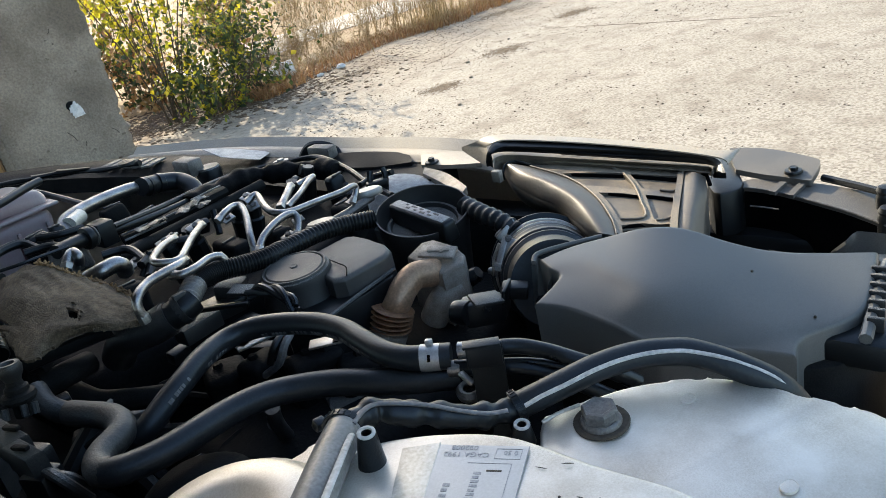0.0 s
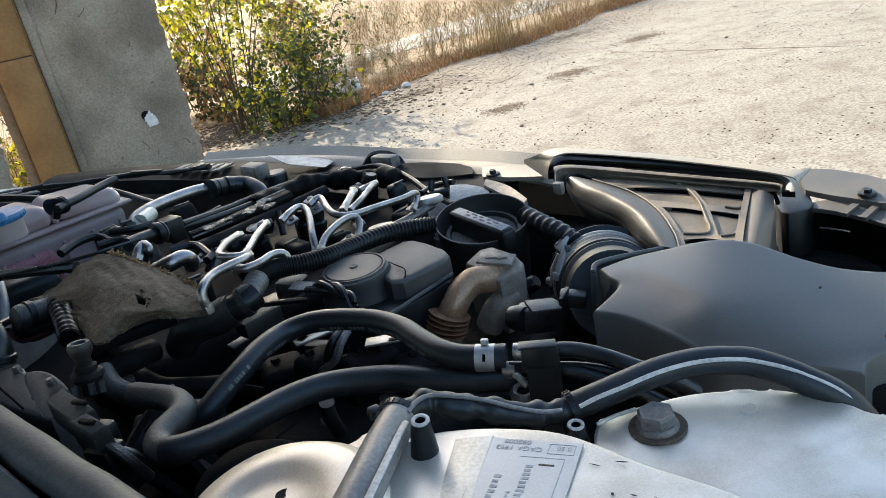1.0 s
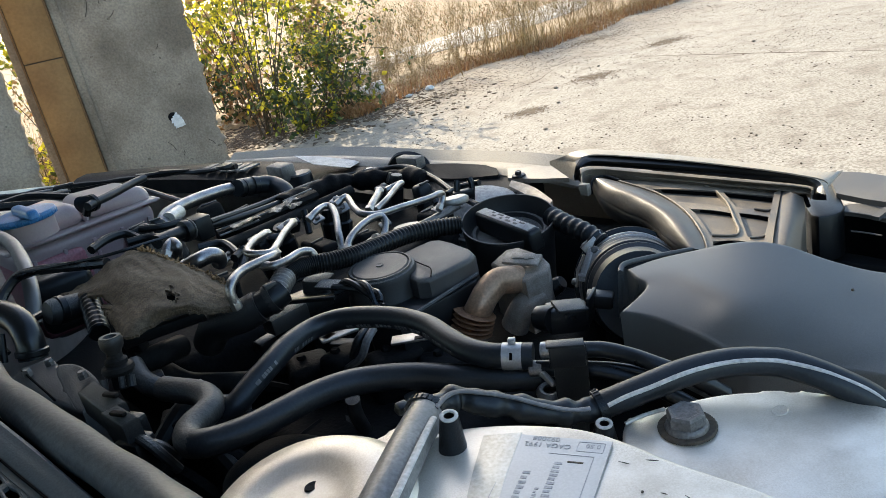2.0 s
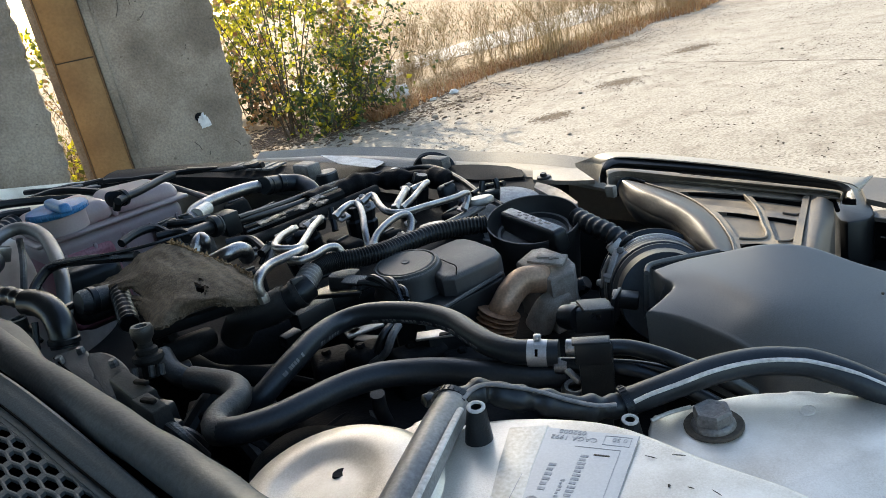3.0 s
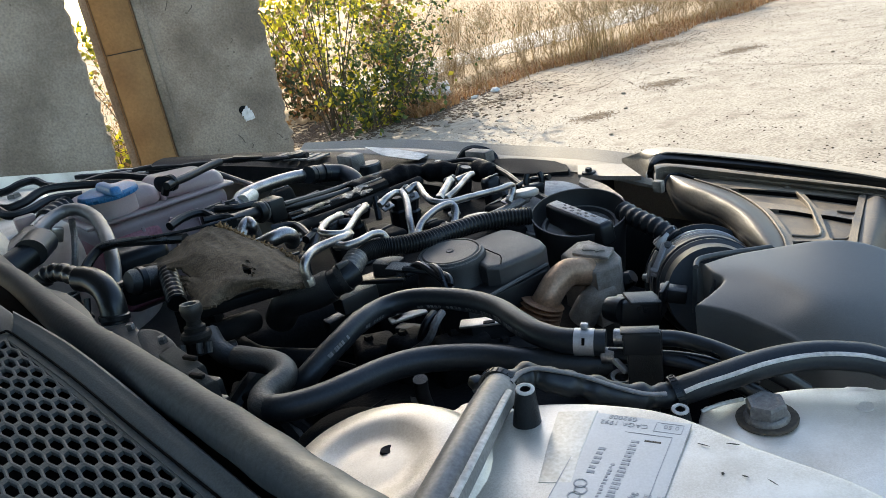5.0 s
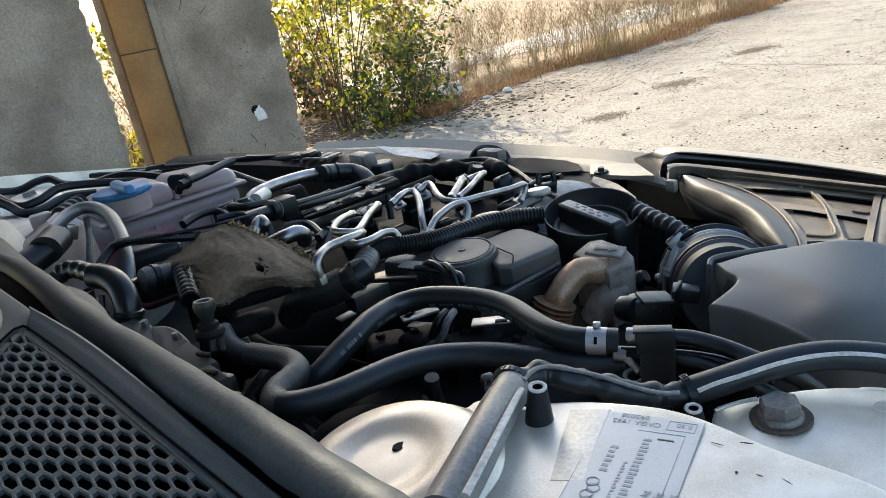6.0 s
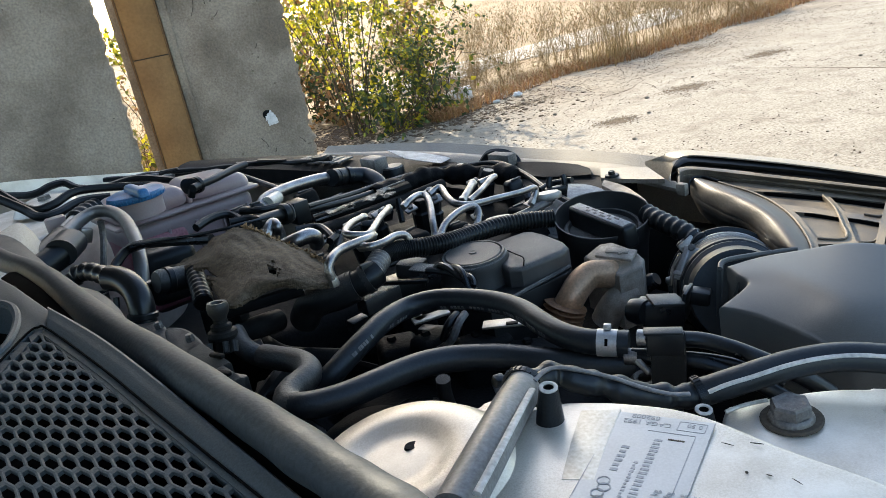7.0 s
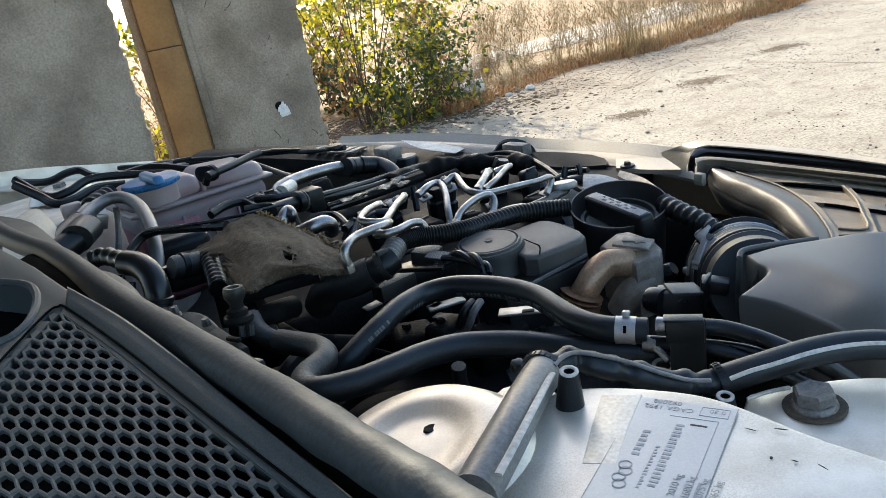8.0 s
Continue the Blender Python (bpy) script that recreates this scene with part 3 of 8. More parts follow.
def bush(name, base, height, spread, stems, leaves, size, mats, label, seed):
    """Stems from the root with side twigs; leaves sit along the twigs."""
    r = random.Random(seed)
    ob = thing(name, base, label, "shrub")
    wood = bmesh.new()
    twigs = []
    for i in range(stems):
        a = 2 * math.pi * i / stems + r.uniform(-0.4, 0.4)
        out = spread * r.uniform(0.3, 1.0)
        h = height * r.uniform(0.65, 1.0)
        b = Vector(base) + Vector((r.uniform(-0.12, 0.12), r.uniform(-0.1, 0.1), 0))
        P = [b, b + Vector((math.cos(a) * out * 0.3, math.sin(a) * out * 0.3, h * 0.4)), b + Vector((math.cos(a) * out * 0.75, math.sin(a) * out * 0.75, h * 0.8)),
             b + Vector((math.cos(a) * out, math.sin(a) * out, h))]
        tube(P, 0.007, 5, 5, lambda s: 1 - 0.8 * s, wood)
        S = spline(P, 6)
        for k in range(11):
            q = S[r.randrange(3, len(S))]
            v = rand_dir(r, 0.15) * r.uniform(0.15, 0.42)
            e = q + v + Vector((0, 0, -0.04))
            e.z = max(e.z, 0.03)
            tube([q, q + v * 0.5 + Vector((0, 0, 0.03)), e], 0.0024, 4, 3, lambda s: 1 - 0.7 * s, wood)
            twigs.append((q, q + v * 0.5 + Vector((0, 0, 0.03)), e))
    part("woodwork", wood, "bark", ob)
    crowns = [bmesh.new() for _ in mats]
    for i in range(leaves):
        q, mid, e = twigs[r.randrange(len(twigs))]
        s = r.uniform(0.15, 1.05)
        p = q.lerp(mid, s * 2) if s < 0.5 else mid.lerp(e, s * 2 - 1)
        p = p + rand_dir(r) * r.uniform(0, 0.05)
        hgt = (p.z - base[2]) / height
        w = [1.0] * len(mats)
        # second material high and left, third low and right: backlight put into leaf colour
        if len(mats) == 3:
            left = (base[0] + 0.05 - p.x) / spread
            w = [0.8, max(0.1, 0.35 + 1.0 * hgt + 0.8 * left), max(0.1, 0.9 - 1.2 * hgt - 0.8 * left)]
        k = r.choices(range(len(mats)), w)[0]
        if p.z > 0.02:
            leaf(crowns[k], p, size * r.uniform(0.6, 1.3), rand_dir(r, -0.25), rand_dir(r, 0.8))
    for bm, m in zip(crowns, mats):
        part("foliage", bm, m, ob)
    return ob


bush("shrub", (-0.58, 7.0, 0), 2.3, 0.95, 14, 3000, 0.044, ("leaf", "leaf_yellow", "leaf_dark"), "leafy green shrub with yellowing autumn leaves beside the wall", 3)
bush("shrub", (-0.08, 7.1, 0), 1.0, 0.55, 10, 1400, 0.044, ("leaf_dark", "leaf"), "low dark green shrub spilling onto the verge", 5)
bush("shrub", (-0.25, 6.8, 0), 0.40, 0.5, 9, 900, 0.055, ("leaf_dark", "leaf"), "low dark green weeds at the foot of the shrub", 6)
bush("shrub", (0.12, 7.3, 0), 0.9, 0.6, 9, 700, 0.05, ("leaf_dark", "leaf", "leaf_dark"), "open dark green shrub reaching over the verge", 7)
bush("dry_shrub", (-1.3, 9.3, 0), 1.6, 1.0, 10, 1500, 0.075, ("straw", "leaf", "straw_red"), "brown half-dry shrub behind the wall", 41)
bush("dry_shrub", (-0.1, 10.6, 0), 1.3, 1.0, 10, 1300, 0.08, ("straw", "leaf", "straw_red"), "brown half-dry shrub in the field", 42)
bush("dry_shrub", (-0.9, 8.1, 0), 0.55, 0.8, 9, 1100, 0.06, ("straw_red", "leaf_dark", "straw"), "low brown growth behind the shrub", 43)
bush("shrub", (-2.25, 6.25, 0), 0.42, 0.2, 5, 200, 0.06, ("leaf_yellow", "leaf"), "small shrub with bright yellow leaves behind the wall gap", 8)
bush("dry_shrub", (-3.4, 9.8, 0), 1.5, 0.9, 8, 420, 0.06, ("straw", "leaf", "straw_red"), "thin half-dry shrub behind the wall", 9)


def blades(name, n, where, hmin, hmax, material, label, seed, lean=0.35, wide=0.004):
    r = random.Random(seed)
    bm = bmesh.new()
    for _ in range(n):
        x, y = where(r)
        h = r.uniform(hmin, hmax)
        a = r.uniform(0, 6.283)
        d = Vector((math.cos(a), math.sin(a), 0))
        s = Vector((-d.y, d.x, 0)) * wide * r.uniform(0.6, 1.5)
        b = Vector((x, y, 0))
        m_, t_ = b + d * h * lean * 0.4 * r.random() + Vector((0, 0, h * 0.6)), b + d * h * lean * r.uniform(0.3, 1.6) + Vector((0, 0, h * r.uniform(0.75, 1)))
        v = [bm.verts.new(q) for q in (b - s, b + s, m_ + s * 0.7, m_ - s * 0.7, t_)]
        bm.faces.new((v[0], v[1], v[2], v[3]))
        bm.faces.new((v[3], v[2], v[4]))
    tagged(part(name, bm, material, smooth=False), label, "grass", kind="stuff")


def verge(lo, hi, s0, s1):
    """Places in a band along the verge: s runs along it, from the wall outwards, lo to hi across."""
    def f(r):
        s = s0 + (s1 - s0) * r.random() ** 1.3
        x = 0.30 + 0.72 * s
        y = float(np.interp(x, (-1.0, 0.1, 0.52, 1.36, 2.06, 3.11, 4.85, 9.0), (7.0, 7.0, 7.05, 8.1, 8.45, 8.8, 10.2, 13.4)))
        o = r.uniform(lo, hi) + 0.10 * math.sin(s * 1.7) + 0.07 * math.sin(s * 4.1) + 0.22
        return x - 0.55 * o, y + 0.83 * o
    return f


def area(x0, x1, y0, y1):
    return lambda r: (r.uniform(x0, x1), r.uniform(y0, y1))


blades("dry_grass", 9000, verge(-0.05, 0.50, 0.2, 9), 0.03, 0.13, "straw", "tan dry grass along the road verge", 11, 1.6, 0.0022)
blades("dry_grass", 9000, verge(-0.32, 0.30, -0.4, 9), 0.02, 0.11, "straw_red", "low reddish-brown dead grass at the road edge", 12, 0.9, 0.004)
blades("dry_grass", 9000, lambda r: (r.uniform(-9, 14), 14 + 26 * r.random() ** 1.6), 0.03, 0.10, "straw", "tan field of dry grass", 13, 2.6, 0.006)
blades("green_grass", 4500, lambda r: (r.uniform(-9, 16), 12 + 26 * r.random() ** 1.6), 0.03, 0.11, "leaf_dark", "sparse olive growth in the field", 20, 2.2, 0.007)
blades("dry_grass", 7000, lambda r: (r.uniform(-9, 16), 13 + 24 * r.random() ** 1.6), 0.03, 0.11, "straw_red", "brownish low dry growth in the field", 19, 2.4, 0.006)
blades("dry_grass", 260, lambda r: (r.gauss(1.0, 1.0), 10.2 + r.gauss(0, 0.5)), 0.1, 0.45, "straw", "loose tufts of dry grass on bare soil", 14, 0.6, 0.003)
blades("dry_grass", 260, verge(-0.1, 0.3, 2.4, 3.6), 0.12, 0.6, "straw", "tall dry weed stalks", 15, 0.5, 0.0025)
blades("dry_grass", 900, lambda r: (r.gauss(-2.3, 0.22), r.gauss(7.1, 0.3)), 0.1, 0.7, "straw", "dry grass behind the wall gap", 16, 0.5, 0.004)
blades("dry_grass", 6000, lambda r: (r.uniform(-8, 16), 12.8 + 5 * r.random()) if r.random() < 0.5 else (r.uniform(4.5, 16), r.uniform(12.0, 18)), 0.03, 0.12, "straw", "patchy dry grass beyond the path", 18, 2.2, 0.005)


def weed(base, h, seed):
    r = random.Random(seed)
    ob = thing("dry_weed", base, "bare branching dry weed with thin straw-coloured stalks", "weed", "dry weeds on the verge")
    bm = bmesh.new()
    for i in range(8):
        a, o = r.uniform(0, 6.28), r.uniform(0.1, 0.6) * h
        e = Vector(base) + Vector((math.cos(a) * o, math.sin(a) * o, h * r.uniform(0.6, 1)))
        mid = Vector(base).lerp(e, 0.5) + Vector((0, 0, 0.04))
        tube([base, mid, e], 0.0022, 3, 3, lambda s: 1 - 0.7 * s, bm)
        for k in range(9):
            q = Vector(base).lerp(e, r.uniform(0.3, 1))
            tube([q, q + rand_dir(r, 0.4) * r.uniform(0.04, 0.2)], 0.0013, 3, 2, None, bm)
    part("stalk_tuft", bm, "straw", ob, smooth=False)


r = random.Random(51)
spots = [(1.35, 7.75, 0.55), (1.9, 8.3, 0.75), (2.1, 8.1, 0.6), (2.75, 8.7, 0.9), (3.4, 9.6, 0.8), (0.85, 7.8, 0.6), (1.0, 9.3, 0.6), (3.9, 10.4, 0.9), (2.4, 9.2, 0.8), (1.5, 8.9, 0.7)]
for i in range(70):
    q = verge(-0.05, 0.7, 0.4, 8)(r)
    spots.append((q[0], q[1], r.uniform(0.25, 0.75)))
for i in range(60):
    spots.append((r.uniform(-0.6, 8.0), r.uniform(11.5, 16.0), r.uniform(0.3, 0.8)))
for i, (x, y, h) in enumerate(spots):
    weed((x, y, 0), h, 50 + i)


def pebbles(name, n, where, lo, hi, material, label, seed, flat=0.6):
    """Rough small stones, half sunk."""
    r = random.Random(seed)
    verts, faces = [], []
    for _ in range(n):
        x, y = where(r)
        s = lo + (hi - lo) * r.random() ** 2.5
        rot = r.uniform(0, 6.28)
        b = len(verts)
        for k in range(5):
            a = rot + k * 1.2566
            q = s * r.uniform(0.7, 1.2)
            verts.append((x + q * math.cos(a), y + q * math.sin(a), -0.001))
        for k in range(5):
            a = rot + k * 1.2566 + r.uniform(-0.2, 0.2)
            q = s * r.uniform(0.4, 0.8)
            verts.append((x + q * math.cos(a), y + q * math.sin(a), s * flat * r.uniform(0.6, 1.2)))
        faces.append(tuple(b + 5 + k for k in range(5)))
        faces += [(b + k, b + (k + 1) % 5, b + 5 + (k + 1) % 5, b + 5 + k) for k in range(5)]
    me = bpy.data.meshes.new(name)
    me.from_pydata(verts, [], faces)
    me.materials.append(M[material])
    tagged(new(name, me), label, "gravel", kind="stuff")


def strip(r):
    s = r.random()
    o = abs(r.gauss(0, 0.75))
    return 0.1 + s * 4.4 + o * 0.75, 6.7 + s * 3.6 - o * 0.85


pebbles("gravel", 2400, strip, 0.002, 0.009, "stone", "scattered grey-brown gravel on the verge", 21)
pebbles("gravel", 1500, area(0.0, 5.5, 2.6, 8.5), 0.002, 0.009, "stone", "loose grit on the pale road", 22)
def worn(r):
    """Places on the road, thicker in worn patches."""
    while True:
        x, y = r.uniform(0.2, 6.5), r.uniform(3.0, 10.5)
        if noise.noise(Vector((x * 0.9, y * 0.9, 4))) + 0.5 * noise.noise(Vector((x * 3, y * 3, 9))) > r.uniform(-0.3, 0.9):
            return x, y


pebbles("gravel", 6500, worn, 0.0025, 0.009, "soil_dark", "dark grit scattered in worn patches of the road", 26, 0.5)
pebbles("fallen_leaves", 2600, strip, 0.003, 0.011, "litter", "brown dead leaf litter along the verge", 23, 0.35)
pebbles("fallen_leaves", 900, lambda r: (r.gauss(-0.1, 0.55), r.gauss(6.75, 0.3)), 0.006, 0.03, "litter", "brown dead leaves under the shrub", 24, 0.35)


# hollows in the road filled with brown leaf litter, and bare soil under the shrub
for i, (x, y, rx, ry) in enumerate(((1.37, 5.40, 0.075, 0.06), (2.15, 6.13, 0.10, 0.07), (3.20, 6.98, 0.12, 0.07), (2.9, 8.2, 0.2, 0.10), (0.9, 6.9, 0.15, 0.08))):
    def around(r, x=x, y=y, rx=rx, ry=ry):
        u, v = r.gauss(0, rx), r.gauss(0, ry)
        return x + 0.95 * u - 0.3 * v, y + 0.3 * u + 0.95 * v
    pebbles("leaf_litter", 1300, around, 0.004, 0.011, "leaf_brown", "brown dead leaves gathered in a road hollow", 31 + i, 0.2)
pebbles("leaf_litter", 4200, lambda r: (r.gauss(-0.35, 0.6), r.gauss(7.25, 0.35)), 0.008, 0.035, "soil_dark", "dark dead leaves lying thick under the shrub", 39, 0.25)
pebbles("leaf_litter", 2600, verge(-0.25, 0.35, -0.3, 7), 0.004, 0.013, "litter", "brown leaf litter along the grass edge", 40, 0.3)
for i, (x, y, s) in enumerate(((1.78, 6.02, 0.019), (1.62, 5.45, 0.016), (0.62, 6.4, 0.03), (1.05, 6.1, 0.017), (2.35, 6.55, 0.014), (1.3, 4.75, 0.015), (0.35, 6.15, 0.028), (3.5, 6.0, 0.016))):
    r = random.Random(70 + i)
    bm = bmesh.new()
    bmesh.ops.create_icosphere(bm, subdivisions=2, radius=s)
    for v in bm.verts:
        v.co *= 1 + 0.25 * noise.noise(v.co * 40 + Vector((i, 0, 0)))
        v.co = Vector((v.co.x + x, v.co.y + y, v.co.z * 0.6 + s * 0.4))
    tagged(part("stone", bm, "stone"), "small rough stone lying on the road", "stone", "stones on the road")
for i, (x, y, s) in enumerate(((0.42, 7.75, 0.13), (0.95, 7.45, 0.035), (0.72, 7.3, 0.025))):
    bm = bmesh.new()
    bmesh.ops.create_icosphere(bm, subdivisions=3, radius=s)
    for v in bm.verts:
        v.co *= 1 + 0.5 * noise.noise(v.co / s * 1.6 + Vector((i * 5, 0, 0)))
        v.co = Vector((v.co.x * 1.2 + x, v.co.y + y, max(v.co.z * 0.7 + s * 0.5, 0)))
    tagged(part("litter_bag", bm, "rag"), "crumpled white plastic litter on the verge", "litter")
# cracks in the road
for i, (x, y, a, n) in enumerate(((1.9, 7.0, 0.52, 6), (2.766, 6.5, -1.10, 16), (1.5, 6.4, 0.6, 6))):
    r = random.Random(130 + i)
    pts = []
    for k in range(n):
        pts.append((x, y, 0.001))
        a += r.uniform(-0.35, 0.35) * (0.06 if i == 1 else 1)
        x, y = x + 0.14 * math.cos(a), y + 0.14 * math.sin(a)
    tagged(part("road_crack", tube(pts, 0.005, 5, 3, lambda s: 0.4 + 0.7 * math.sin(3.1 * s), flat=0.3), "litter"), "thin dark crack in the worn road", "crack", "road cracks", "structure")
# pale sunlit path behind the verge
bm = plate([(-0.9, 9.6, 0.012), (0.3, 9.6, 0.012), (1.0, 10.2, 0.012), (1.8, 10.5, 0.012), (2.7, 10.8, 0.012), (4.2, 12.0, 0.012), (4.6, 14.0, 0.012), (3.3, 13.0, 0.012), (2.4, 12.6, 0.012), (1.2, 11.8, 0.012), (-0.8, 11.4, 0.012)], 0.02, 0.008, 2, 6)
M["path"] = mat("path", (0.56, 0.51, 0.43), 0.9, c2=(0.44, 0.39, 0.32), scale=2.5, fine=40, bump=0.5, rvar=0.05, depth=0.01)
tagged(part("path", bm, "path"), "pale bare concrete path behind the verge", "path", kind="structure")
# far tree line
def far_trees():
    r = random.Random(90)
    bm = bmesh.new()
    for i in range(5200):
        x = r.uniform(-75, 85)
        top = 3.0 + 1.8 * noise.noise(Vector((x * 0.12, 0, 0))) + 1.2 * noise.noise(Vector((x * 0.5, 3, 0)))
        z = r.uniform(0, max(0.6, top))
        leaf(bm, Vector((x, 66 + r.uniform(-4, 4), z)), r.uniform(0.4, 0.9), rand_dir(r), rand_dir(r))
    tagged(part("far_woods", bm, "leaf", smooth=False), "distant hazy row of trees across the field", "trees", kind="stuff")


far_trees()

# ---- the car's body round the engine bay ----
def K(x, y, z):
    """From the car's own axes (right, front, up) to the world."""
    c, s = math.cos(radians(CAR)), math.sin(radians(CAR))
    return (x * c - y * s, x * s + y * c, z)


body = thing("car_body", K(-0.92, 0.4, 0), "silver car body round an open engine bay", "car")
part("bay_floor", block((1.5, 0.80, 0.03), car(K(-0.90, 0.46, 0.60)), 0.005), "dark", body, "dark grimy engine bay floor")
part("firewall", block((1.66, 0.03, 0.34), car(K(-0.92, 0.075, 0.60)), 0.004), "dark", body, "dark sound-proofed firewall")
part("front_crossmember", block((1.5, 0.05, 0.26), car(K(-0.92, 0.80, 0.54)), 0.01), "plastic", body, "black plastic radiator support")
for x in (-1.62, -0.16):
    part("inner_wing", block((0.03, 0.50, 0.36), car(K(x + (0.03 if x > -1 else -0.03), 0.36, 0.44)), 0.004), "silver" if x < -1 else "dark", body)
part("left_fender", loft([[K(-1.80, -0.10, 0.948), K(-1.775, 0.2, 0.911), K(-1.76, 0.36, 0.880), K(-1.74, 0.52, 0.847), K(-1.66, 0.68, 0.829), K(-1.50, 0.78, 0.819)],
                          [K(-1.81, -0.10, 0.953), K(-1.785, 0.2, 0.916), K(-1.77, 0.36, 0.885), K(-1.75, 0.52, 0.852), K(-1.67, 0.69, 0.833), K(-1.51, 0.79, 0.823)],
                          [K(-1.83, -0.10, 0.938), K(-1.805, 0.2, 0.901), K(-1.79, 0.36, 0.870), K(-1.77, 0.54, 0.835), K(-1.69, 0.72, 0.813), K(-1.53, 0.83, 0.803)],
                          [K(-1.89, -0.10, 0.300), K(-1.88, 0.2, 0.300), K(-1.87, 0.36, 0.300), K(-1.85, 0.56, 0.300), K(-1.77, 0.8, 0.300), K(-1.58, 0.94, 0.300)]], 30, 14, thick=0.004), "silver", body, "silver painted fender edge")
part("right_fender", loft([[K(-0.035, -0.3, 1.0), K(-0.03, 0.1, 0.93), K(-0.035, 0.45, 0.86), K(-0.12, 0.72, 0.82)], [K(0.0, -0.3, 0.98), K(0.0, 0.1, 0.91), K(0.0, 0.45, 0.84), K(-0.08, 0.76, 0.80)],
                           [K(0.05, -0.3, 0.7), K(0.05, 0.1, 0.66), K(0.04, 0.45, 0.62), K(-0.04, 0.82, 0.6)], [K(0.05, -0.3, 0.3), K(0.05, 0.1, 0.3), K(0.03, 0.5, 0.3), K(-0.06, 0.86, 0.3)]], 20, 10, thick=0.004), "silver", body, "silver painted fender")
# bonnet gap lip and bumper top, pale with road dust
part("front_lip", loft([[K(-1.52, 0.775, 0.845), K(-1.2, 0.80, 0.850), K(-0.92, 0.81, 0.852), K(-0.62, 0.80, 0.853), K(-0.30, 0.79, 0.80), K(-0.10, 0.73, 0.75)],
                        [K(-1.52, 0.795, 0.852), K(-1.2, 0.83, 0.862), K(-0.92, 0.835, 0.862), K(-0.62, 0.825, 0.862), K(-0.30, 0.81, 0.805), K(-0.09, 0.75, 0.755)],
                        [K(-1.53, 0.84, 0.81), K(-1.2, 0.875, 0.82), K(-0.92, 0.885, 0.82), K(-0.62, 0.875, 0.82), K(-0.30, 0.86, 0.78), K(-0.07, 0.80, 0.73)],
                        [K(-1.55, 0.90, 0.3), K(-1.2, 0.96, 0.3), K(-0.92, 0.98, 0.3), K(-0.62, 0.97, 0.3), K(-0.30, 0.93, 0.3), K(-0.05, 0.84, 0.3)]], 36, 14, thick=0.004), "body_edge", body, "dusty grey bumper and grille top edge")
for x in (-1.70, -0.10):
    for y in (0.45,):
        w = part("front_wheel", lathe([(0, -0.09), (0.20, -0.095), (0.215, -0.1), (0.30, -0.1), (0.318, -0.07), (0.32, 0), (0.318, 0.07), (0.30, 0.1), (0.2, 0.09), (0, 0.09)], car(K(x, y, 0.32), 0, 90, 0)), "rubber", body)

# the bonnet stands open behind the bay
hood = thing("bonnet", K(-0.92, -0.05, 1.05), "open silver car bonnet with a black underside", "bonnet")
part("bonnet_skin", loft([[K(-1.72, -0.075, 1.10), K(-0.92, -0.085, 1.12), K(-0.13, -0.075, 1.10)], [K(-1.70, 0.16, 1.56), K(-0.92, 0.14, 1.58), K(-0.15, 0.16, 1.56)], [K(-1.55, 0.45, 1.98), K(-0.92, 0.47, 2.04), K(-0.30, 0.45, 1.98)]], 16, 10, thick=0.01), "silver", hood)
part("bonnet_liner", loft([[K(-1.66, -0.04, 1.12), K(-0.92, -0.045, 1.13), K(-0.20, -0.04, 1.12)], [K(-1.64, 0.19, 1.54), K(-0.92, 0.175, 1.56), K(-0.22, 0.19, 1.54)], [K(-1.50, 0.46, 1.92), K(-0.92, 0.48, 1.97), K(-0.36, 0.46, 1.92)]], 16, 10, thick=0.012), "dark", hood, "black insulation liner")
for x in (-1.60, -0.26):
    part("hinge", tube([K(x, -0.02, 0.93), K(x, -0.06, 1.02), K(x, -0.05, 1.14)], 0.012, 8, 5), "silver", hood)

# black top cover of the front carrier, with slots
carrier = thing("front_cover", K(-1.2, 0.76, 0.84), "black plastic cover over the front carrier with vent slots", "trim panel")
part("cover_panel", loft([[K(-1.66, 0.50, 0.885), K(-1.55, 0.62, 0.866), K(-1.32, 0.70, 0.850), K(-1.0, 0.715, 0.846), K(-0.66, 0.70, 0.846)],
                          [K(-1.68, 0.53, 0.893), K(-1.57, 0.66, 0.872), K(-1.33, 0.755, 0.858), K(-1.0, 0.775, 0.855), K(-0.66, 0.765, 0.855)],
                          [K(-1.70, 0.56, 0.893), K(-1.6, 0.70, 0.868), K(-1.34, 0.80, 0.856), K(-1.0, 0.82, 0.853), K(-0.66, 0.81, 0.855)]], 30, 8, thick=0.03), "plastic_matt", carrier)
for i in range(6):
    part("slot", block((0.018, 0.06, 0.004), car(K(-1.46 + i * 0.026, 0.715 + i * 0.004, 0.8625), -4, 0, 28), 0.001), "grey_metal", carrier)
part("paper_sticker", loft([[(-0.078, 1.437, 0.881), (-0.023, 1.407, 0.872), (0.040, 1.363, 0.858)], [(-0.045, 1.365, 0.873), (-0.016, 1.335, 0.869), (0.018, 1.303, 0.865)]], 8, 3, thick=0.0008), "white_mark", carrier, "white paper sticker")
# raised black moulding on the right of the cover
part("moulding", loft([[(0.111, 1.208, 0.868), (0.175, 1.148, 0.869), (0.229, 1.095, 0.864)], [(0.109, 1.186, 0.862), (0.168, 1.116, 0.863), (0.227, 1.063, 0.862)], [(0.110, 1.154, 0.862), (0.168, 1.094, 0.859), (0.223, 1.053, 0.861)]], 12, 8, thick=0.012), "plastic_matt", carrier)
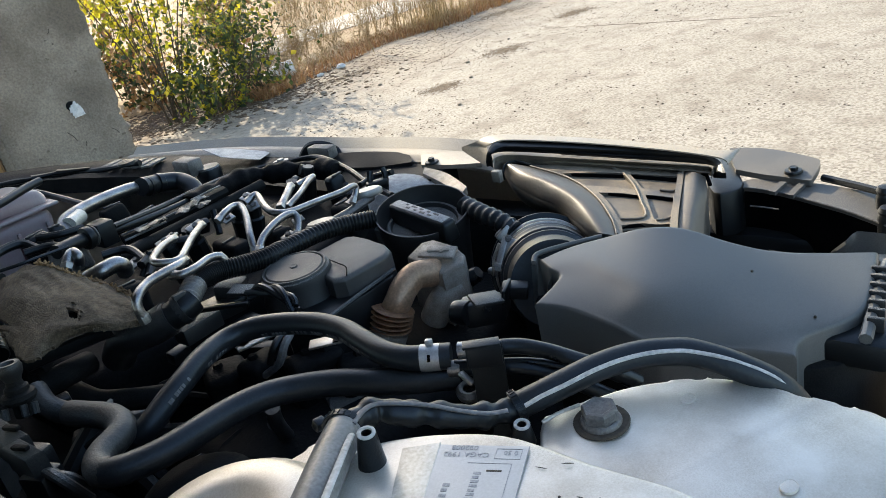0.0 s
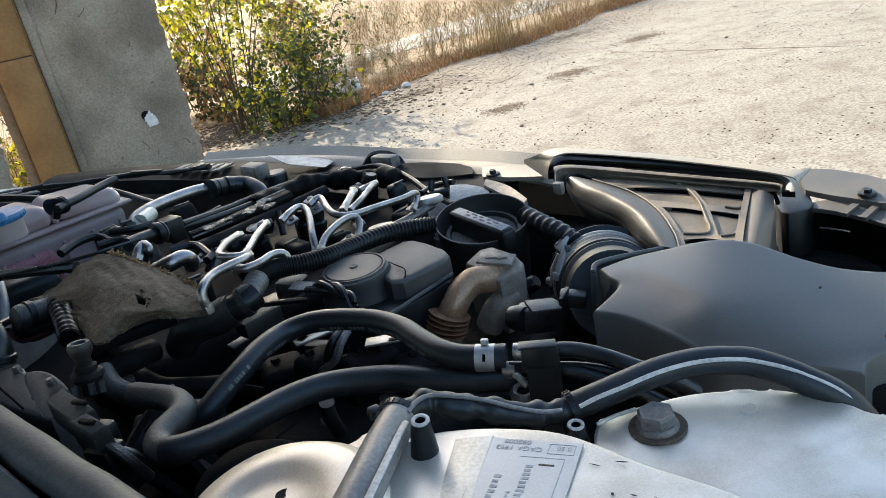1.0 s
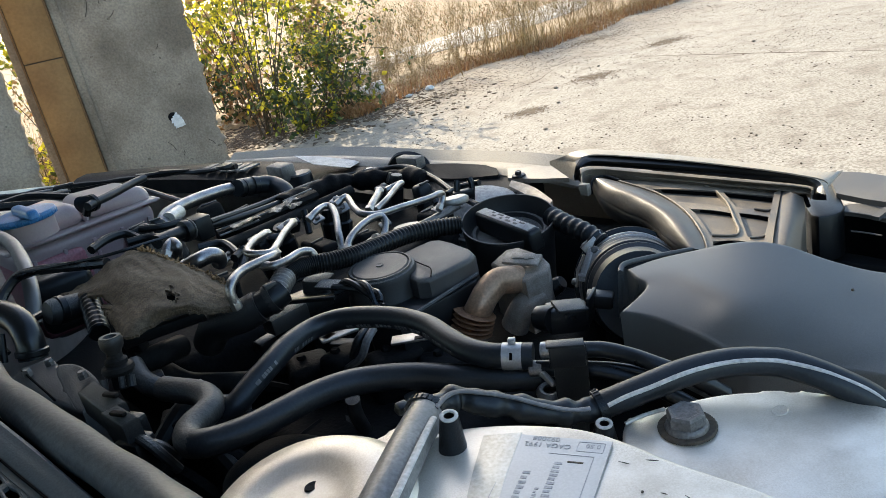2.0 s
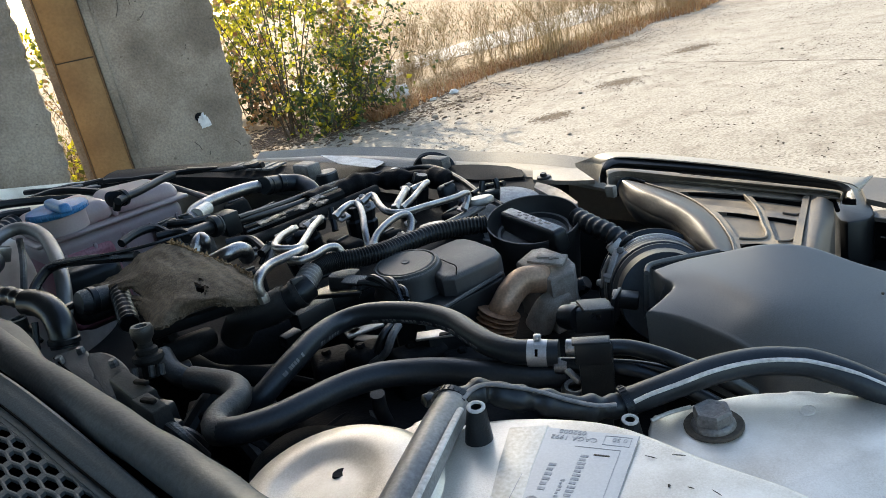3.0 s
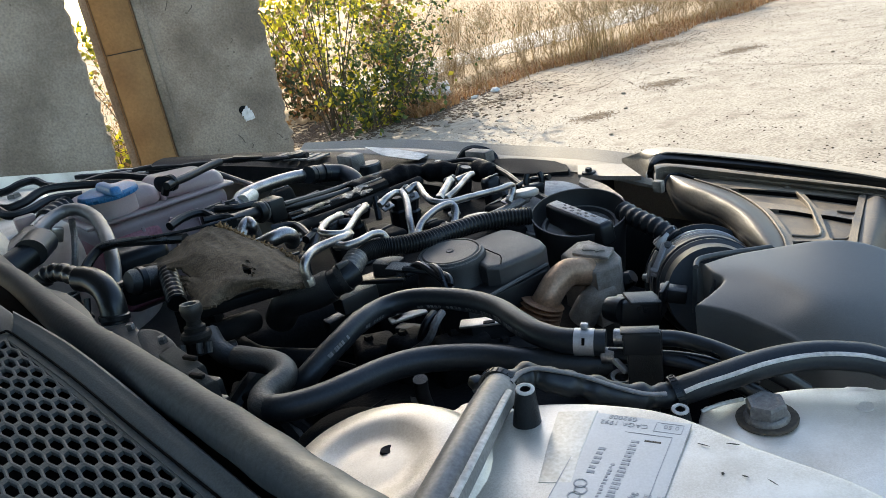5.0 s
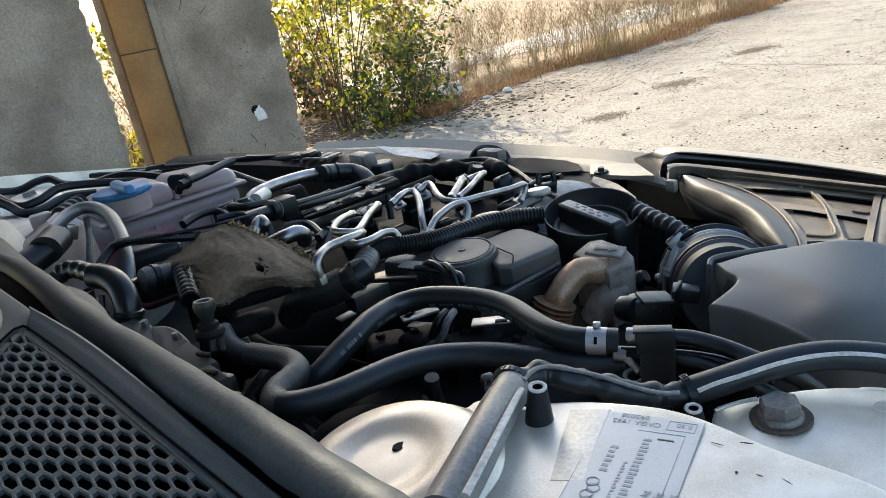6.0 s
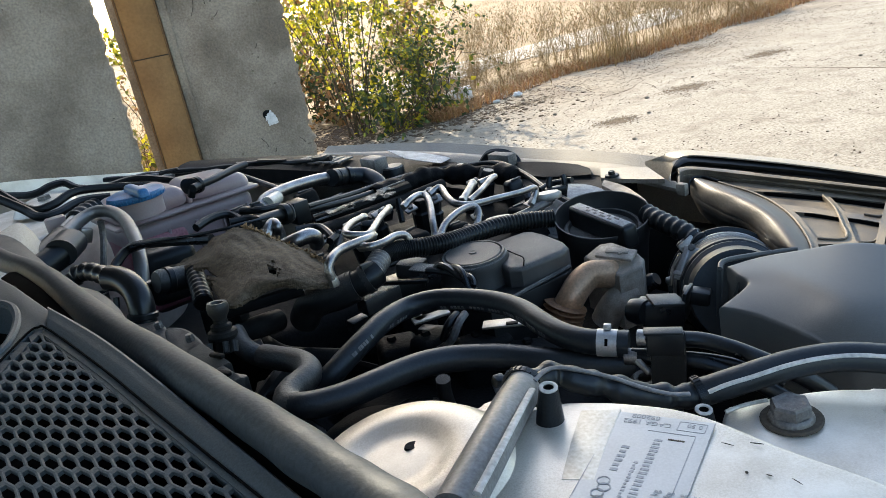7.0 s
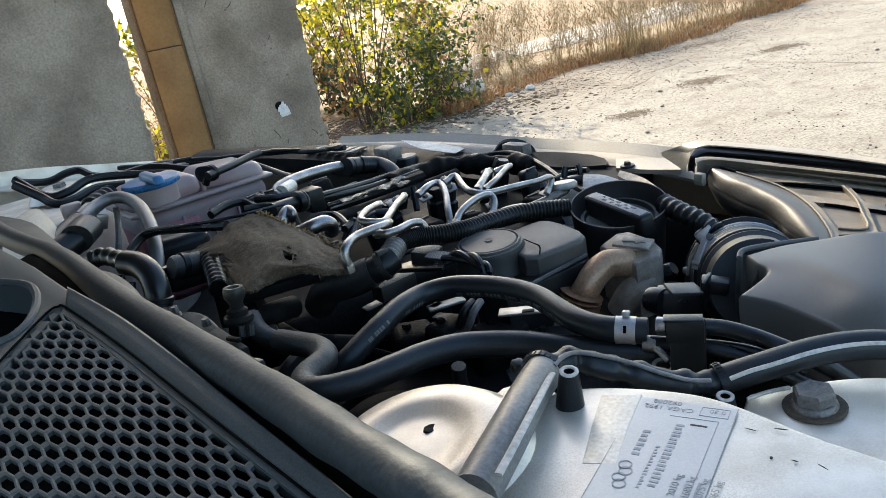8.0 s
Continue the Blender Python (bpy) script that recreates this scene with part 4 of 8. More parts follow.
part("lip_plate", loft([[(0.243, 1.071, 0.865), (0.271, 1.033, 0.867), (0.308, 0.991, 0.868)], [(0.232, 1.030, 0.860), (0.264, 0.981, 0.863), (0.294, 0.940, 0.867)]], 8, 4, thick=0.006), "body_edge", carrier, "pale dusty metal edge")
hexbolt("carrier_bolt", (0.245, 1.017, 0.862), 0.009, 0.008, 0.010, "small dark bolt in the dusty front carrier", "plastic", "carrier bolts")
hexbolt("carrier_bolt", (0.050, 1.289, 0.852), 0.011, 0.008, 0.014, "small dark bolt in the black front cover", "zinc", "carrier bolts")
hexbolt("carrier_bolt", (-0.202, 1.409, 0.896), 0.014, 0.006, 0.016, "small dark bolt in the black front cover", "plastic", "carrier bolts")
catch = thing("bonnet_catch", (0.104, 1.209, 0.872), "black bonnet catch with a looped handle", "latch")
part("hoop", tube([(0.086, 1.238, 0.862), (0.100, 1.231, 0.877), (0.120, 1.219, 0.877), (0.136, 1.205, 0.868), (0.138, 1.191, 0.856)], 0.006, 8, 6, flat=1.6), "plastic", catch)
part("catch_plate", block((0.05, 0.02, 0.02), car((0.115, 1.196, 0.865)), 0.003), "grey_metal", catch)

# ---- strut tower and inner panels (silver paint) ----
tower = thing("strut_tower", (0.233, 0.348, 0.860), "silver painted strut tower with embossed ovals and dust", "car body part")
top_part = part("tower_top", plate([(0.1277, 0.3381, 0.918), (0.1427, 0.3399, 0.919), (0.1687, 0.3417, 0.919), (0.1918, 0.3376, 0.919), (0.2161, 0.3263, 0.919), (0.2313, 0.3178, 0.918), (0.252, 0.2908, 0.916), (0.2662, 0.2756, 0.913), (0.2794, 0.2614, 0.909), (0.290, 0.207, 0.905), (0.225, 0.171, 0.905), (0.148, 0.201, 0.915), (0.110, 0.274, 0.918)], 0.30, 0.0022, 2), "silver", tower)
for p in ((0.2037, 0.3151, 0.9177), (0.1529, 0.2904, 0.9165), (0.208, 0.242, 0.9135)):
    part("embossed_oval", lathe([(0.0049, -0.001), (0.0047, 0.0001), (0.0044, 0.0002), (0.0041, 0.0000), (0.0030, 0.0001), (0, 0.0001)], Matrix.Translation(p) @ pose(0, 0, 0, 3, 0, 0) @ pose(0, 0, 0, 0, 0, 20) @ Matrix.Diagonal((1, 0.8, 1, 1)), 20), "silver", top_part)
panel_part = part("label_panel", loft([[(0.021, 0.330, 0.945), (0.033, 0.332, 0.946), (0.048, 0.331, 0.946), (0.074, 0.320, 0.946), (0.100, 0.301, 0.946), (0.125, 0.265, 0.945), (0.148, 0.236, 0.944), (0.161, 0.208, 0.943)],
                          [(0.007, 0.301, 0.946), (0.021, 0.295, 0.947), (0.035, 0.289, 0.947), (0.056, 0.280, 0.947), (0.082, 0.268, 0.947), (0.113, 0.246, 0.946), (0.135, 0.223, 0.945), (0.148, 0.199, 0.944)],
                          [(-0.004, 0.273, 0.946), (0.010, 0.265, 0.947), (0.024, 0.259, 0.947), (0.043, 0.251, 0.947), (0.067, 0.241, 0.947), (0.096, 0.225, 0.946), (0.120, 0.208, 0.945), (0.135, 0.186, 0.944)],
                          [(-0.021, 0.225, 0.943), (-0.011, 0.220, 0.945), (0.002, 0.216, 0.946), (0.021, 0.211, 0.947), (0.048, 0.205, 0.946), (0.075, 0.194, 0.945), (0.099, 0.182, 0.944), (0.116, 0.163, 0.943)]], 50, 30, skirt=0.28, roll=0.004), "silver", tower)
for a, b, r_ in (((0.114, 0.272, 0.947), (0.119, 0.269, 0.947), 0.0005), ((0.104, 0.253, 0.947), (0.105, 0.254, 0.947), 0.0011), ((0.111, 0.250, 0.947), (0.113, 0.248, 0.947), 0.0005), ((0.119, 0.245, 0.947), (0.121, 0.240, 0.947), 0.0004), ((0.103, 0.276, 0.947), (0.107, 0.272, 0.947), 0.0004)):
    part("paint_scratch", tube([Vector(a) - Vector((0, 0, 0.0003)), Vector(b) - Vector((0, 0, 0.0003))], r_, 5, 3, lambda s: 0.2 + 0.45 * math.sin(3.14 * s)), "dirt", panel_part)
dome_part = part("strut_dome", lathe([(0, 0.0050), (0.014, 0.0050), (0.022, 0.0046), (0.027, 0.0072), (0.034, 0.0075), (0.045, 0.0045), (0.054, -0.004), (0.060, -0.02), (0.062, -0.06), (0.066, -0.3)], Matrix.Translation((-0.040, 0.302, 0.948)) @ pose(0, 0, 0, 4, -5, 0), 44), "silver", tower)
part("drain_hole", lathe([(0, 0.0004), (0.0032, 0.0006), (0.0036, -0.004)], Matrix.Translation((-0.033, 0.309, 0.954)) @ pose(0, 0, 0, 12, 8, 30) @ Matrix.Diagonal((1.25, 0.8, 1, 1)), 16), "dark", dome_part, "dark round drain hole")
part("flange_seam", tube([(0.128, 0.336, 0.92), (0.1386, 0.3373, 0.921), (0.1512, 0.3377, 0.921)], 0.0011, 6, 5), "old_paint", top_part, "pale edge line of the flange")
part("back_flange", plate([(-0.013, 0.363, 0.930), (0.009, 0.372, 0.932), (0.027, 0.371, 0.932), (0.033, 0.354, 0.930), (0.010, 0.331, 0.928)], 0.2, 0.003), "silver", tower)
hexbolt("tower_bolt", (0.1548, 0.3196, 0.9195), 0.0175, 0.0105, 0.0112, "dull grey hexagon flange bolt in the silver strut tower", "grey_metal")
w = thing("bolt_washer", (0.155, 0.3203, 0.919), "dark brown stained washer under the bolt", "washer")
part("washer_ring", lathe([(0.0165, 0), (0.0168, 0.0012), (0.0160, 0.0020), (0.010, 0.0020), (0.010, 0)], Matrix.Translation((0.1554, 0.3204, 0.9185)) @ Matrix.Diagonal((0.9, 0.9, 1, 1))), "dirt", w)

# data sticker on the label panel
def label_sticker():
    a, b, c = Vector((0.068, 0.314, 0.947)), Vector((0.106, 0.289, 0.947)), Vector((0.034, 0.251, 0.947))
    u = (b - a)
    w_ = u.length
    u.normalize()
    v = (c - a)
    v = (v - u * v.dot(u)).normalized()
    n_ = v.cross(u)
    if n_.z < 0:
        n_ = -n_
    h = 0.105
    ob = thing("data_sticker", a, "pale worn printed data sticker with bars and weights", "sticker")
    def frame_(x, y, lift=0.0004):
        return a + u * x + v * y + n_ * lift
    def sheet(x0, y0, x1, y1, lift, mname, name, label=""):
        bm = bmesh.new()
        lo = [bm.verts.new(frame_(x, y, lift - 0.0003)) for x, y in ((x0, y0), (x1, y0), (x1, y1), (x0, y1))]
        hi = [bm.verts.new(frame_(x, y, lift)) for x, y in ((x0, y0), (x1, y0), (x1, y1), (x0, y1))]
        bm.faces.new(hi)
        for i in range(4):
            bm.faces.new((lo[i], lo[(i + 1) % 4], hi[(i + 1) % 4], hi[i]))
        return part(name, bm, mname, ob, label, smooth=False)
    sheet(0, 0, w_, h, 0.0004, "label", "paper")
    for q in ((0, 0, 0.0003, h), (w_ - 0.0004, 0, w_, h), (0.018, 0.012, w_ * 0.86, 0.0123), (w_ * 0.86, 0.012, w_ * 0.86 + 0.0003, 0.07)):
        sheet(*q, 0.00055, "ink", "printed_line")
    sheet(0.62 * w_, 0.0165, 0.78 * w_, 0.0175, 0.00056, "dirt", "scratch")
    # boxed number and turned lines along the short edge
    def text(body, x, y, size, du, dv):
        m = Matrix((( du.x, dv.x, n_.x, 0), (du.y, dv.y, n_.y, 0), (du.z, dv.z, n_.z, 0), (0, 0, 0, 1)))
        writing(body, Matrix.Translation(frame_(x, y, 0.0006)) @ m, size, "ink", ob)
    text("CAGA 1992", w_ * 0.60, 0.0052, 0.0045, -u, v)
    text("092008", w_ * 0.46, 0.0005, 0.0045, -u, v)
    text("0 50", w_ * 0.90, 0.0036, 0.0040, -u, v)
    for q in ((w_ * 0.66, 0.002, w_ * 0.93, 0.0023), (w_ * 0.66, 0.0088, w_ * 0.93, 0.0091), (w_ * 0.66, 0.002, w_ * 0.66 + 0.0003, 0.009), (w_ * 0.93, 0.002, w_ * 0.93 + 0.0003, 0.009)):
        sheet(*q, 0.00055, "ink", "printed_line")
    # long lines run along the other edge; names and serial numbers are bars
    for x0, x1, y0, y1, n in ((0.010, 0.0135, 0.026, 0.046, 6), (0.0185, 0.0203, 0.036, 0.066, 14), (0.0225, 0.0262, 0.018, 0.064, 17)):
        for i in range(n):
            s0 = y0 + (y1 - y0) * i / n
            sheet(x0, s0, x1 - (0.0006 if i % 3 == 1 else 0), s0 + (y1 - y0) / n * 0.55, 0.00056, "ink", "printed_bar")
    for i, s in enumerate(("2010 kg", "1680 kg", "1075 kg", "1065 kg")):
        text(s, 0.0310 + 0.0052 * i + 0.003, 0.066, 0.0044, -v, -u)
    for i in range(4):
        c_ = frame_(0.010 + 0.0015 * (i % 2), 0.052 + 0.0042 * i, 0.0005)
        part("ring_mark", lathe([(0.0030, 0), (0.0030, 0.0002), (0.0023, 0.0002), (0.0023, 0)], along(c_, c_ + n_), 18), "ink", ob)
    for q in ((0.9 * w_, 0.055, 0.93 * w_, 0.085), (0.82 * w_, 0.075, 0.85 * w_, 0.095)):
        sheet(*q, 0.00056, "ink", "printed_bar")


label_sticker()
stain = thing("old_label", (0.025, 0.288, 0.947), "peeled old paper label residue on the silver paint", "sticker")
part("paper_residue", plate([(0.0511, 0.3207, 0.9478), (0.0693, 0.3147, 0.9478), (0.0542, 0.2873, 0.9476), (0.0442, 0.2666, 0.9474), (0.0308, 0.2714, 0.9474), (0.0405, 0.2961, 0.9476)], 0.0012, 0.0002, 1, smooth=False), "old_paint", stain)

# ---- cowl: honeycomb grille, frame and rubber seal ----
cowl = thing("cowl_panel", K(-0.6, -0.05, 0.95), "dusty dark grey plastic cowl panel with a honeycomb grille", "cowl")
e0, e1 = Vector((-0.2061, 0.3592, 1.0309)), Vector((-0.1148, 0.2576, 1.0146))
ax = (e1 - e0).normalized()
ay = Vector((ax.y, -ax.x, 0)).normalized()
if ay.dot(Vector((-0.1629, 0.2405, 1.0164)) - e0) < 0:
    ay = -ay


def cowl_at(s, o, z=0.0):
    # s along the grille's front edge from its far end, o back towards the windscreen
    return e0 + ax * s + ay * o + Vector((0, 0, z))


def honeycomb(open_share=0.745, deep=0.0018):
    # skewed six-sided cells with bars between them; cells stop at the frame
    bm = bmesh.new()
    along_edge, across = Vector((0.0096, -0.0104, -0.0017)), Vector((0.0072, -0.0015, -0.0007))
    back = along_edge - across
    first = Vector((-0.1895, 0.3309, 1.027))
    far = Vector((-0.2195, 0.2855, 1.0248)) - Vector((-0.2124, 0.355, 1.031))
    fn = Vector((-far.y, far.x, 0)).normalized()
    if fn.dot(ax) < 0:
        fn = -fn
    f0 = Vector((-0.2124, 0.355, 1.031))
    ring6 = [(across - back) / 3, (across * 2 + back) / 3, (across + back * 2) / 3, (back - across) / 3, (across * -2 - back) / 3, (across * -1 - back * 2) / 3]
    up_ = Vector((0, 0, 1))
    for j in range(-1, 24):
        for i in range(-18, 34):
            c = first + along_edge * i + back * j
            d = c - e0
            if d.dot(ax) > 0.40 or (c - f0).dot(fn) < -0.002:
                continue

            def inside(p):
                # keeps a corner behind the frame's two edges
                p = p + ay * max(0.0, 0.0035 - (p - e0).dot(ay))
                return p + fn * max(0.0, 0.003 - (p - f0).dot(fn))
            ho = [bm.verts.new(c + q - up_ * 0.0010) for q in ring6]
            hi = [bm.verts.new(inside(c + q * open_share) - up_ * 0.0012) for q in ring6]
            lo = [bm.verts.new(inside(c + q * (open_share + 0.02)) - up_ * (0.0012 + deep)) for q in ring6]
            for k in range(6):
                q = (k + 1) % 6
                bm.faces.new((ho[k], ho[q], hi[q], hi[k]))
                bm.faces.new((hi[k], hi[q], lo[q], lo[k]))
    return bm


part("honeycomb_grille", honeycomb(), "cowl", cowl, smooth=False)
part("front_border", loft([[(-0.2220, 0.3990, 1.000), (-0.1800, 0.3560, 0.993), (-0.1400, 0.3115, 0.986), (-0.1060, 0.2700, 0.980), (-0.0790, 0.2375, 0.975), (-0.0568, 0.2100, 0.971), (-0.0365, 0.1840, 0.967)],
                           [(-0.2141, 0.3824, 1.0337), (-0.1732, 0.342, 1.0269), (-0.1356, 0.2992, 1.0201), (-0.1031, 0.2596, 1.0139), (-0.0773, 0.2284, 1.0091), (-0.0555, 0.2021, 1.005), (-0.0359, 0.1773, 1.0012)],
                           [(-0.2088, 0.37, 1.0352), (-0.1665, 0.3265, 1.0279), (-0.1319, 0.2869, 1.0216), (-0.1011, 0.2506, 1.0159), (-0.0738, 0.2186, 1.0109), (-0.053, 0.1928, 1.0069), (-0.0349, 0.1699, 1.0034)],
                           [(-0.2058, 0.3588, 1.0314), (-0.1624, 0.3123, 1.0238), (-0.1306, 0.2756, 1.018), (-0.1003, 0.241, 1.0125), (-0.0712, 0.2079, 1.0072), (-0.0514, 0.1852, 1.0036), (-0.0346, 0.166, 1.0005)]], 30, 14, thick=0.012), "cowl", cowl)
part("inner_frame", loft([[(-0.2064, 0.3597, 1.0308), (-0.1629, 0.3131, 1.0232), (-0.131, 0.2763, 1.0174), (-0.1006, 0.2416, 1.0118), (-0.0715, 0.2085, 1.0066), (-0.0516, 0.1858, 1.003)], [(-0.2062, 0.3545, 1.0299), (-0.1635, 0.3091, 1.0225), (-0.1321, 0.2732, 1.0167), (-0.1023, 0.2392, 1.0113), (-0.0732, 0.2064, 1.0061), (-0.0533, 0.184, 1.0025)]], 26, 3, thick=0.004), "cowl", cowl)
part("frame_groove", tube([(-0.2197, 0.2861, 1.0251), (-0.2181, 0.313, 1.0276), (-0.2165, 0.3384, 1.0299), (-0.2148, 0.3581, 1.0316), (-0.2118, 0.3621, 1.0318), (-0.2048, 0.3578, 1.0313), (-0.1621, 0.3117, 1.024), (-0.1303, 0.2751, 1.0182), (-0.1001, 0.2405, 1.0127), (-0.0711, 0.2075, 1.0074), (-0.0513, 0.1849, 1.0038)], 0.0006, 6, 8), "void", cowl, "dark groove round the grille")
part("far_border", plate([(-0.4314, 0.6146, 1.0717), (-0.2873, 0.4579, 1.0463), (-0.25, 0.4216, 1.0401), (-0.2141, 0.3824, 1.0337), (-0.206, 0.3604, 1.031), (-0.2123, 0.3632, 1.0318), (-0.2154, 0.358, 1.0315), (-0.217, 0.3331, 1.0292), (-0.2181, 0.3128, 1.0273), (-0.2195, 0.2855, 1.0248), (-0.2275, 0.2871, 1.0256), (-0.2341, 0.3163, 1.0288), (-0.2262, 0.3296, 1.0295), (-0.2224, 0.3344, 1.0297), (-0.2205, 0.3473, 1.0308), (-0.2247, 0.3675, 1.0331), (-0.2327, 0.3846, 1.0353), (-0.243, 0.3966, 1.0372), (-0.2622, 0.4052, 1.0394), (-0.2866, 0.4153, 1.0421), (-0.3917, 0.5252, 1.0602)], 0.02, 0.002, 3, smooth=False), "cowl", cowl)
part("well_rim", tube([(-0.2356, 0.3166, 1.029), (-0.2267, 0.3308, 1.0297), (-0.223, 0.3355, 1.0299), (-0.2211, 0.348, 1.0309), (-0.2251, 0.3669, 1.033), (-0.2324, 0.3832, 1.0351), (-0.2426, 0.3952, 1.037), (-0.2614, 0.4036, 1.0392), (-0.2858, 0.4136, 1.0419)], 0.0022, 8, 8), "cowl", cowl)
# two added black sheets stand for the shade under the grille and well
part("well_shade_sheet", block((0.7, 0.34, 0.005), Matrix.Translation(cowl_at(0.08, 0.16, -0.034)) @ ax.to_track_quat("X", "Z").to_matrix().to_4x4(), 0.001), "void", cowl, "black sheet standing for the shade under the grille")
part("round_well_shade", plate([(-0.4472, 0.5729, 1.0468), (-0.3346, 0.4914, 1.0309), (-0.2821, 0.4768, 1.0257), (-0.2511, 0.4291, 1.0189), (-0.239, 0.3924, 1.0145), (-0.2461, 0.3539, 1.0113), (-0.2606, 0.3322, 1.0103)], 0.006, 0.002, 2, smooth=False), "void", cowl, "black sheet standing for the shade in the round well")
part("windscreen_edge", loft([[cowl_at(s, 0.30, -0.03) for s in (-0.7, 0, 0.5)], [cowl_at(s, 0.55, 0.14) for s in (-0.7, 0, 0.5)]], 6, 3, thick=0.006), "plastic_gloss", cowl)
seal = thing("bonnet_seal", K(-0.6, 0.1, 0.95), "long dusty black rubber bonnet seal along the cowl", "seal")
part("seal_tube", tube([(-0.7045, 1.0436, 1.016), (-0.3995, 0.6485, 1.016), (-0.2924, 0.5255, 1.016), (-0.2057, 0.4088, 1.016), (-0.1493, 0.3355, 1.017), (-0.1084, 0.282, 1.018), (-0.0781, 0.244, 1.018), (-0.0539, 0.2118, 1.018), (-0.0363, 0.1893, 1.018), (-0.0216, 0.1699, 1.018), (-0.0078, 0.1517, 1.018)], 0.0086, 22, 10, lambda s: 1 + 0.03 * math.sin(s * 31) + 0.025 * math.sin(s * 67)), "seal", seal)
part("seal_flap", loft([[(-0.4969, 0.802, 1.006), (-0.4147, 0.7242, 1.006), (-0.3369, 0.6157, 1.006), (-0.2794, 0.535, 1.004), (-0.2432, 0.5003, 1.002), (-0.2145, 0.4589, 1.002), (-0.186, 0.4086, 1.004), (-0.1493, 0.3554, 1.008)], [(-0.4411, 0.7041, 1.013), (-0.362, 0.6222, 1.013), (-0.2909, 0.5292, 1.013), (-0.2432, 0.4686, 1.012), (-0.2098, 0.4298, 1.012), (-0.1863, 0.3972, 1.012), (-0.1657, 0.3688, 1.012), (-0.1431, 0.338, 1.012)]], 26, 4, thick=0.004), "seal", seal, "folded grey rubber flap")
# this foot is coloured near-black to darken the groove as shade would
part("seal_foot_shade", tube([(-0.3196, 0.5392, 1.006), (-0.2125, 0.4159, 1.004), (-0.1598, 0.3522, 1.0), (-0.1197, 0.3032, 0.996), (-0.0829, 0.2601, 0.992), (-0.0541, 0.2272, 0.988), (-0.0305, 0.1986, 0.985)], 0.0125, 12, 8), "void", seal, "rubber foot of the seal, blackened for the shade in the groove")
# ---- wiring loom with a grey stripe and its clips ----
loom = thing("wiring_loom", (0.016, 0.366, 0.930), "black sheathed wiring loom with a grey stripe on the strut tower", "cable")
part("front_sheath", tube([(-0.016, 0.2469, 0.96), (-0.0072, 0.2649, 0.96), (0.0009, 0.2816, 0.96), (0.0101, 0.3039, 0.958), (0.0191, 0.3267, 0.955), (0.0272, 0.3459, 0.952)], 0.0098, 20, 8), "sheath", loom, "greyed rubber sheath")
part("taped_run", tube([(0.0258, 0.3459, 0.951), (0.0348, 0.3526, 0.951), (0.0459, 0.3572, 0.949), (0.0593, 0.3532, 0.944), (0.0738, 0.3522, 0.938), (0.0879, 0.3496, 0.932), (0.1029, 0.3491, 0.927), (0.1149, 0.3496, 0.925), (0.1217, 0.3509, 0.925)], 0.0069, 18, 12, lambda s: 1 + 0.10 * math.sin(s * 37) + 0.08 * math.sin(s * 61 + 1)), "rubber", loom, "wrinkled taped run")
part("rear_sheath", tube([(0.119, 0.3502, 0.925), (0.134, 0.3472, 0.929), (0.1496, 0.3461, 0.932), (0.1654, 0.346, 0.934), (0.1806, 0.3447, 0.935), (0.1948, 0.3419, 0.935), (0.2076, 0.3371, 0.934), (0.2192, 0.3309, 0.932), (0.2358, 0.3155, 0.925), (0.2540, 0.3030, 0.910), (0.2690, 0.2970, 0.880)], 0.0078, 18, 8), "rubber", loom)
part("stripe", tube([(-0.0054, 0.2435, 0.9695), (0.001, 0.2563, 0.9695), (0.0084, 0.2724, 0.969), (0.0167, 0.2924, 0.967), (0.0239, 0.3114, 0.964), (0.0295, 0.3282, 0.96)], 0.0019, 10, 6, flat=0.6), "white_mark", loom, "pale grey stripe")
part("stripe", tube([(0.0318, 0.3389, 0.9585), (0.0386, 0.3482, 0.9575), (0.0467, 0.3521, 0.956), (0.0598, 0.3512, 0.9515), (0.0738, 0.3485, 0.946), (0.0874, 0.3448, 0.9392), (0.1012, 0.3415, 0.9338), (0.1116, 0.3405, 0.932)], 0.0019, 10, 8, flat=0.6), "grey_mark", loom, "pale grey stripe")
part("stripe", tube([(0.1215, 0.3403, 0.931), (0.1312, 0.3392, 0.934), (0.1461, 0.3375, 0.937), (0.1618, 0.3378, 0.939), (0.1769, 0.3371, 0.94), (0.1911, 0.3349, 0.94), (0.2042, 0.3311, 0.939), (0.2159, 0.3256, 0.937), (0.2340, 0.3122, 0.931), (0.2522, 0.2995, 0.917), (0.2672, 0.2930, 0.887)], 0.0016, 10, 8, flat=0.6), "white_mark", loom, "pale grey stripe")
for top, r_, deep in (((0.0365, 0.3168, 0.966), 0.0047, 0.024), ((0.1156, 0.3327, 0.926), 0.0046, 0.012)):
    clip = thing("loom_clip", (top[0], top[1], top[2] - deep), "black plastic loom clip with a worn pale ring", "clip", "loom clips")
    m = Matrix.Translation(top) @ pose(0, 0, 0, 8, 4, 0)
    stem_part = part("stem", lathe([(0, -deep), (r_ * 1.6, -deep), (r_ * 1.5, -deep * 0.8), (r_, 0.0), (r_ * 0.55, 0.0), (r_ * 0.5, -0.006), (0, -0.006)], m, 24), "plastic", clip)
    part("ring", lathe([(r_ * 0.98, -0.0006), (r_ * 0.98, 0.0006), (r_ * 0.86, 0.0010), (r_ * 0.62, 0.0010), (r_ * 0.54, 0.0002)], m, 24), "white_mark", stem_part, "worn pale ring")
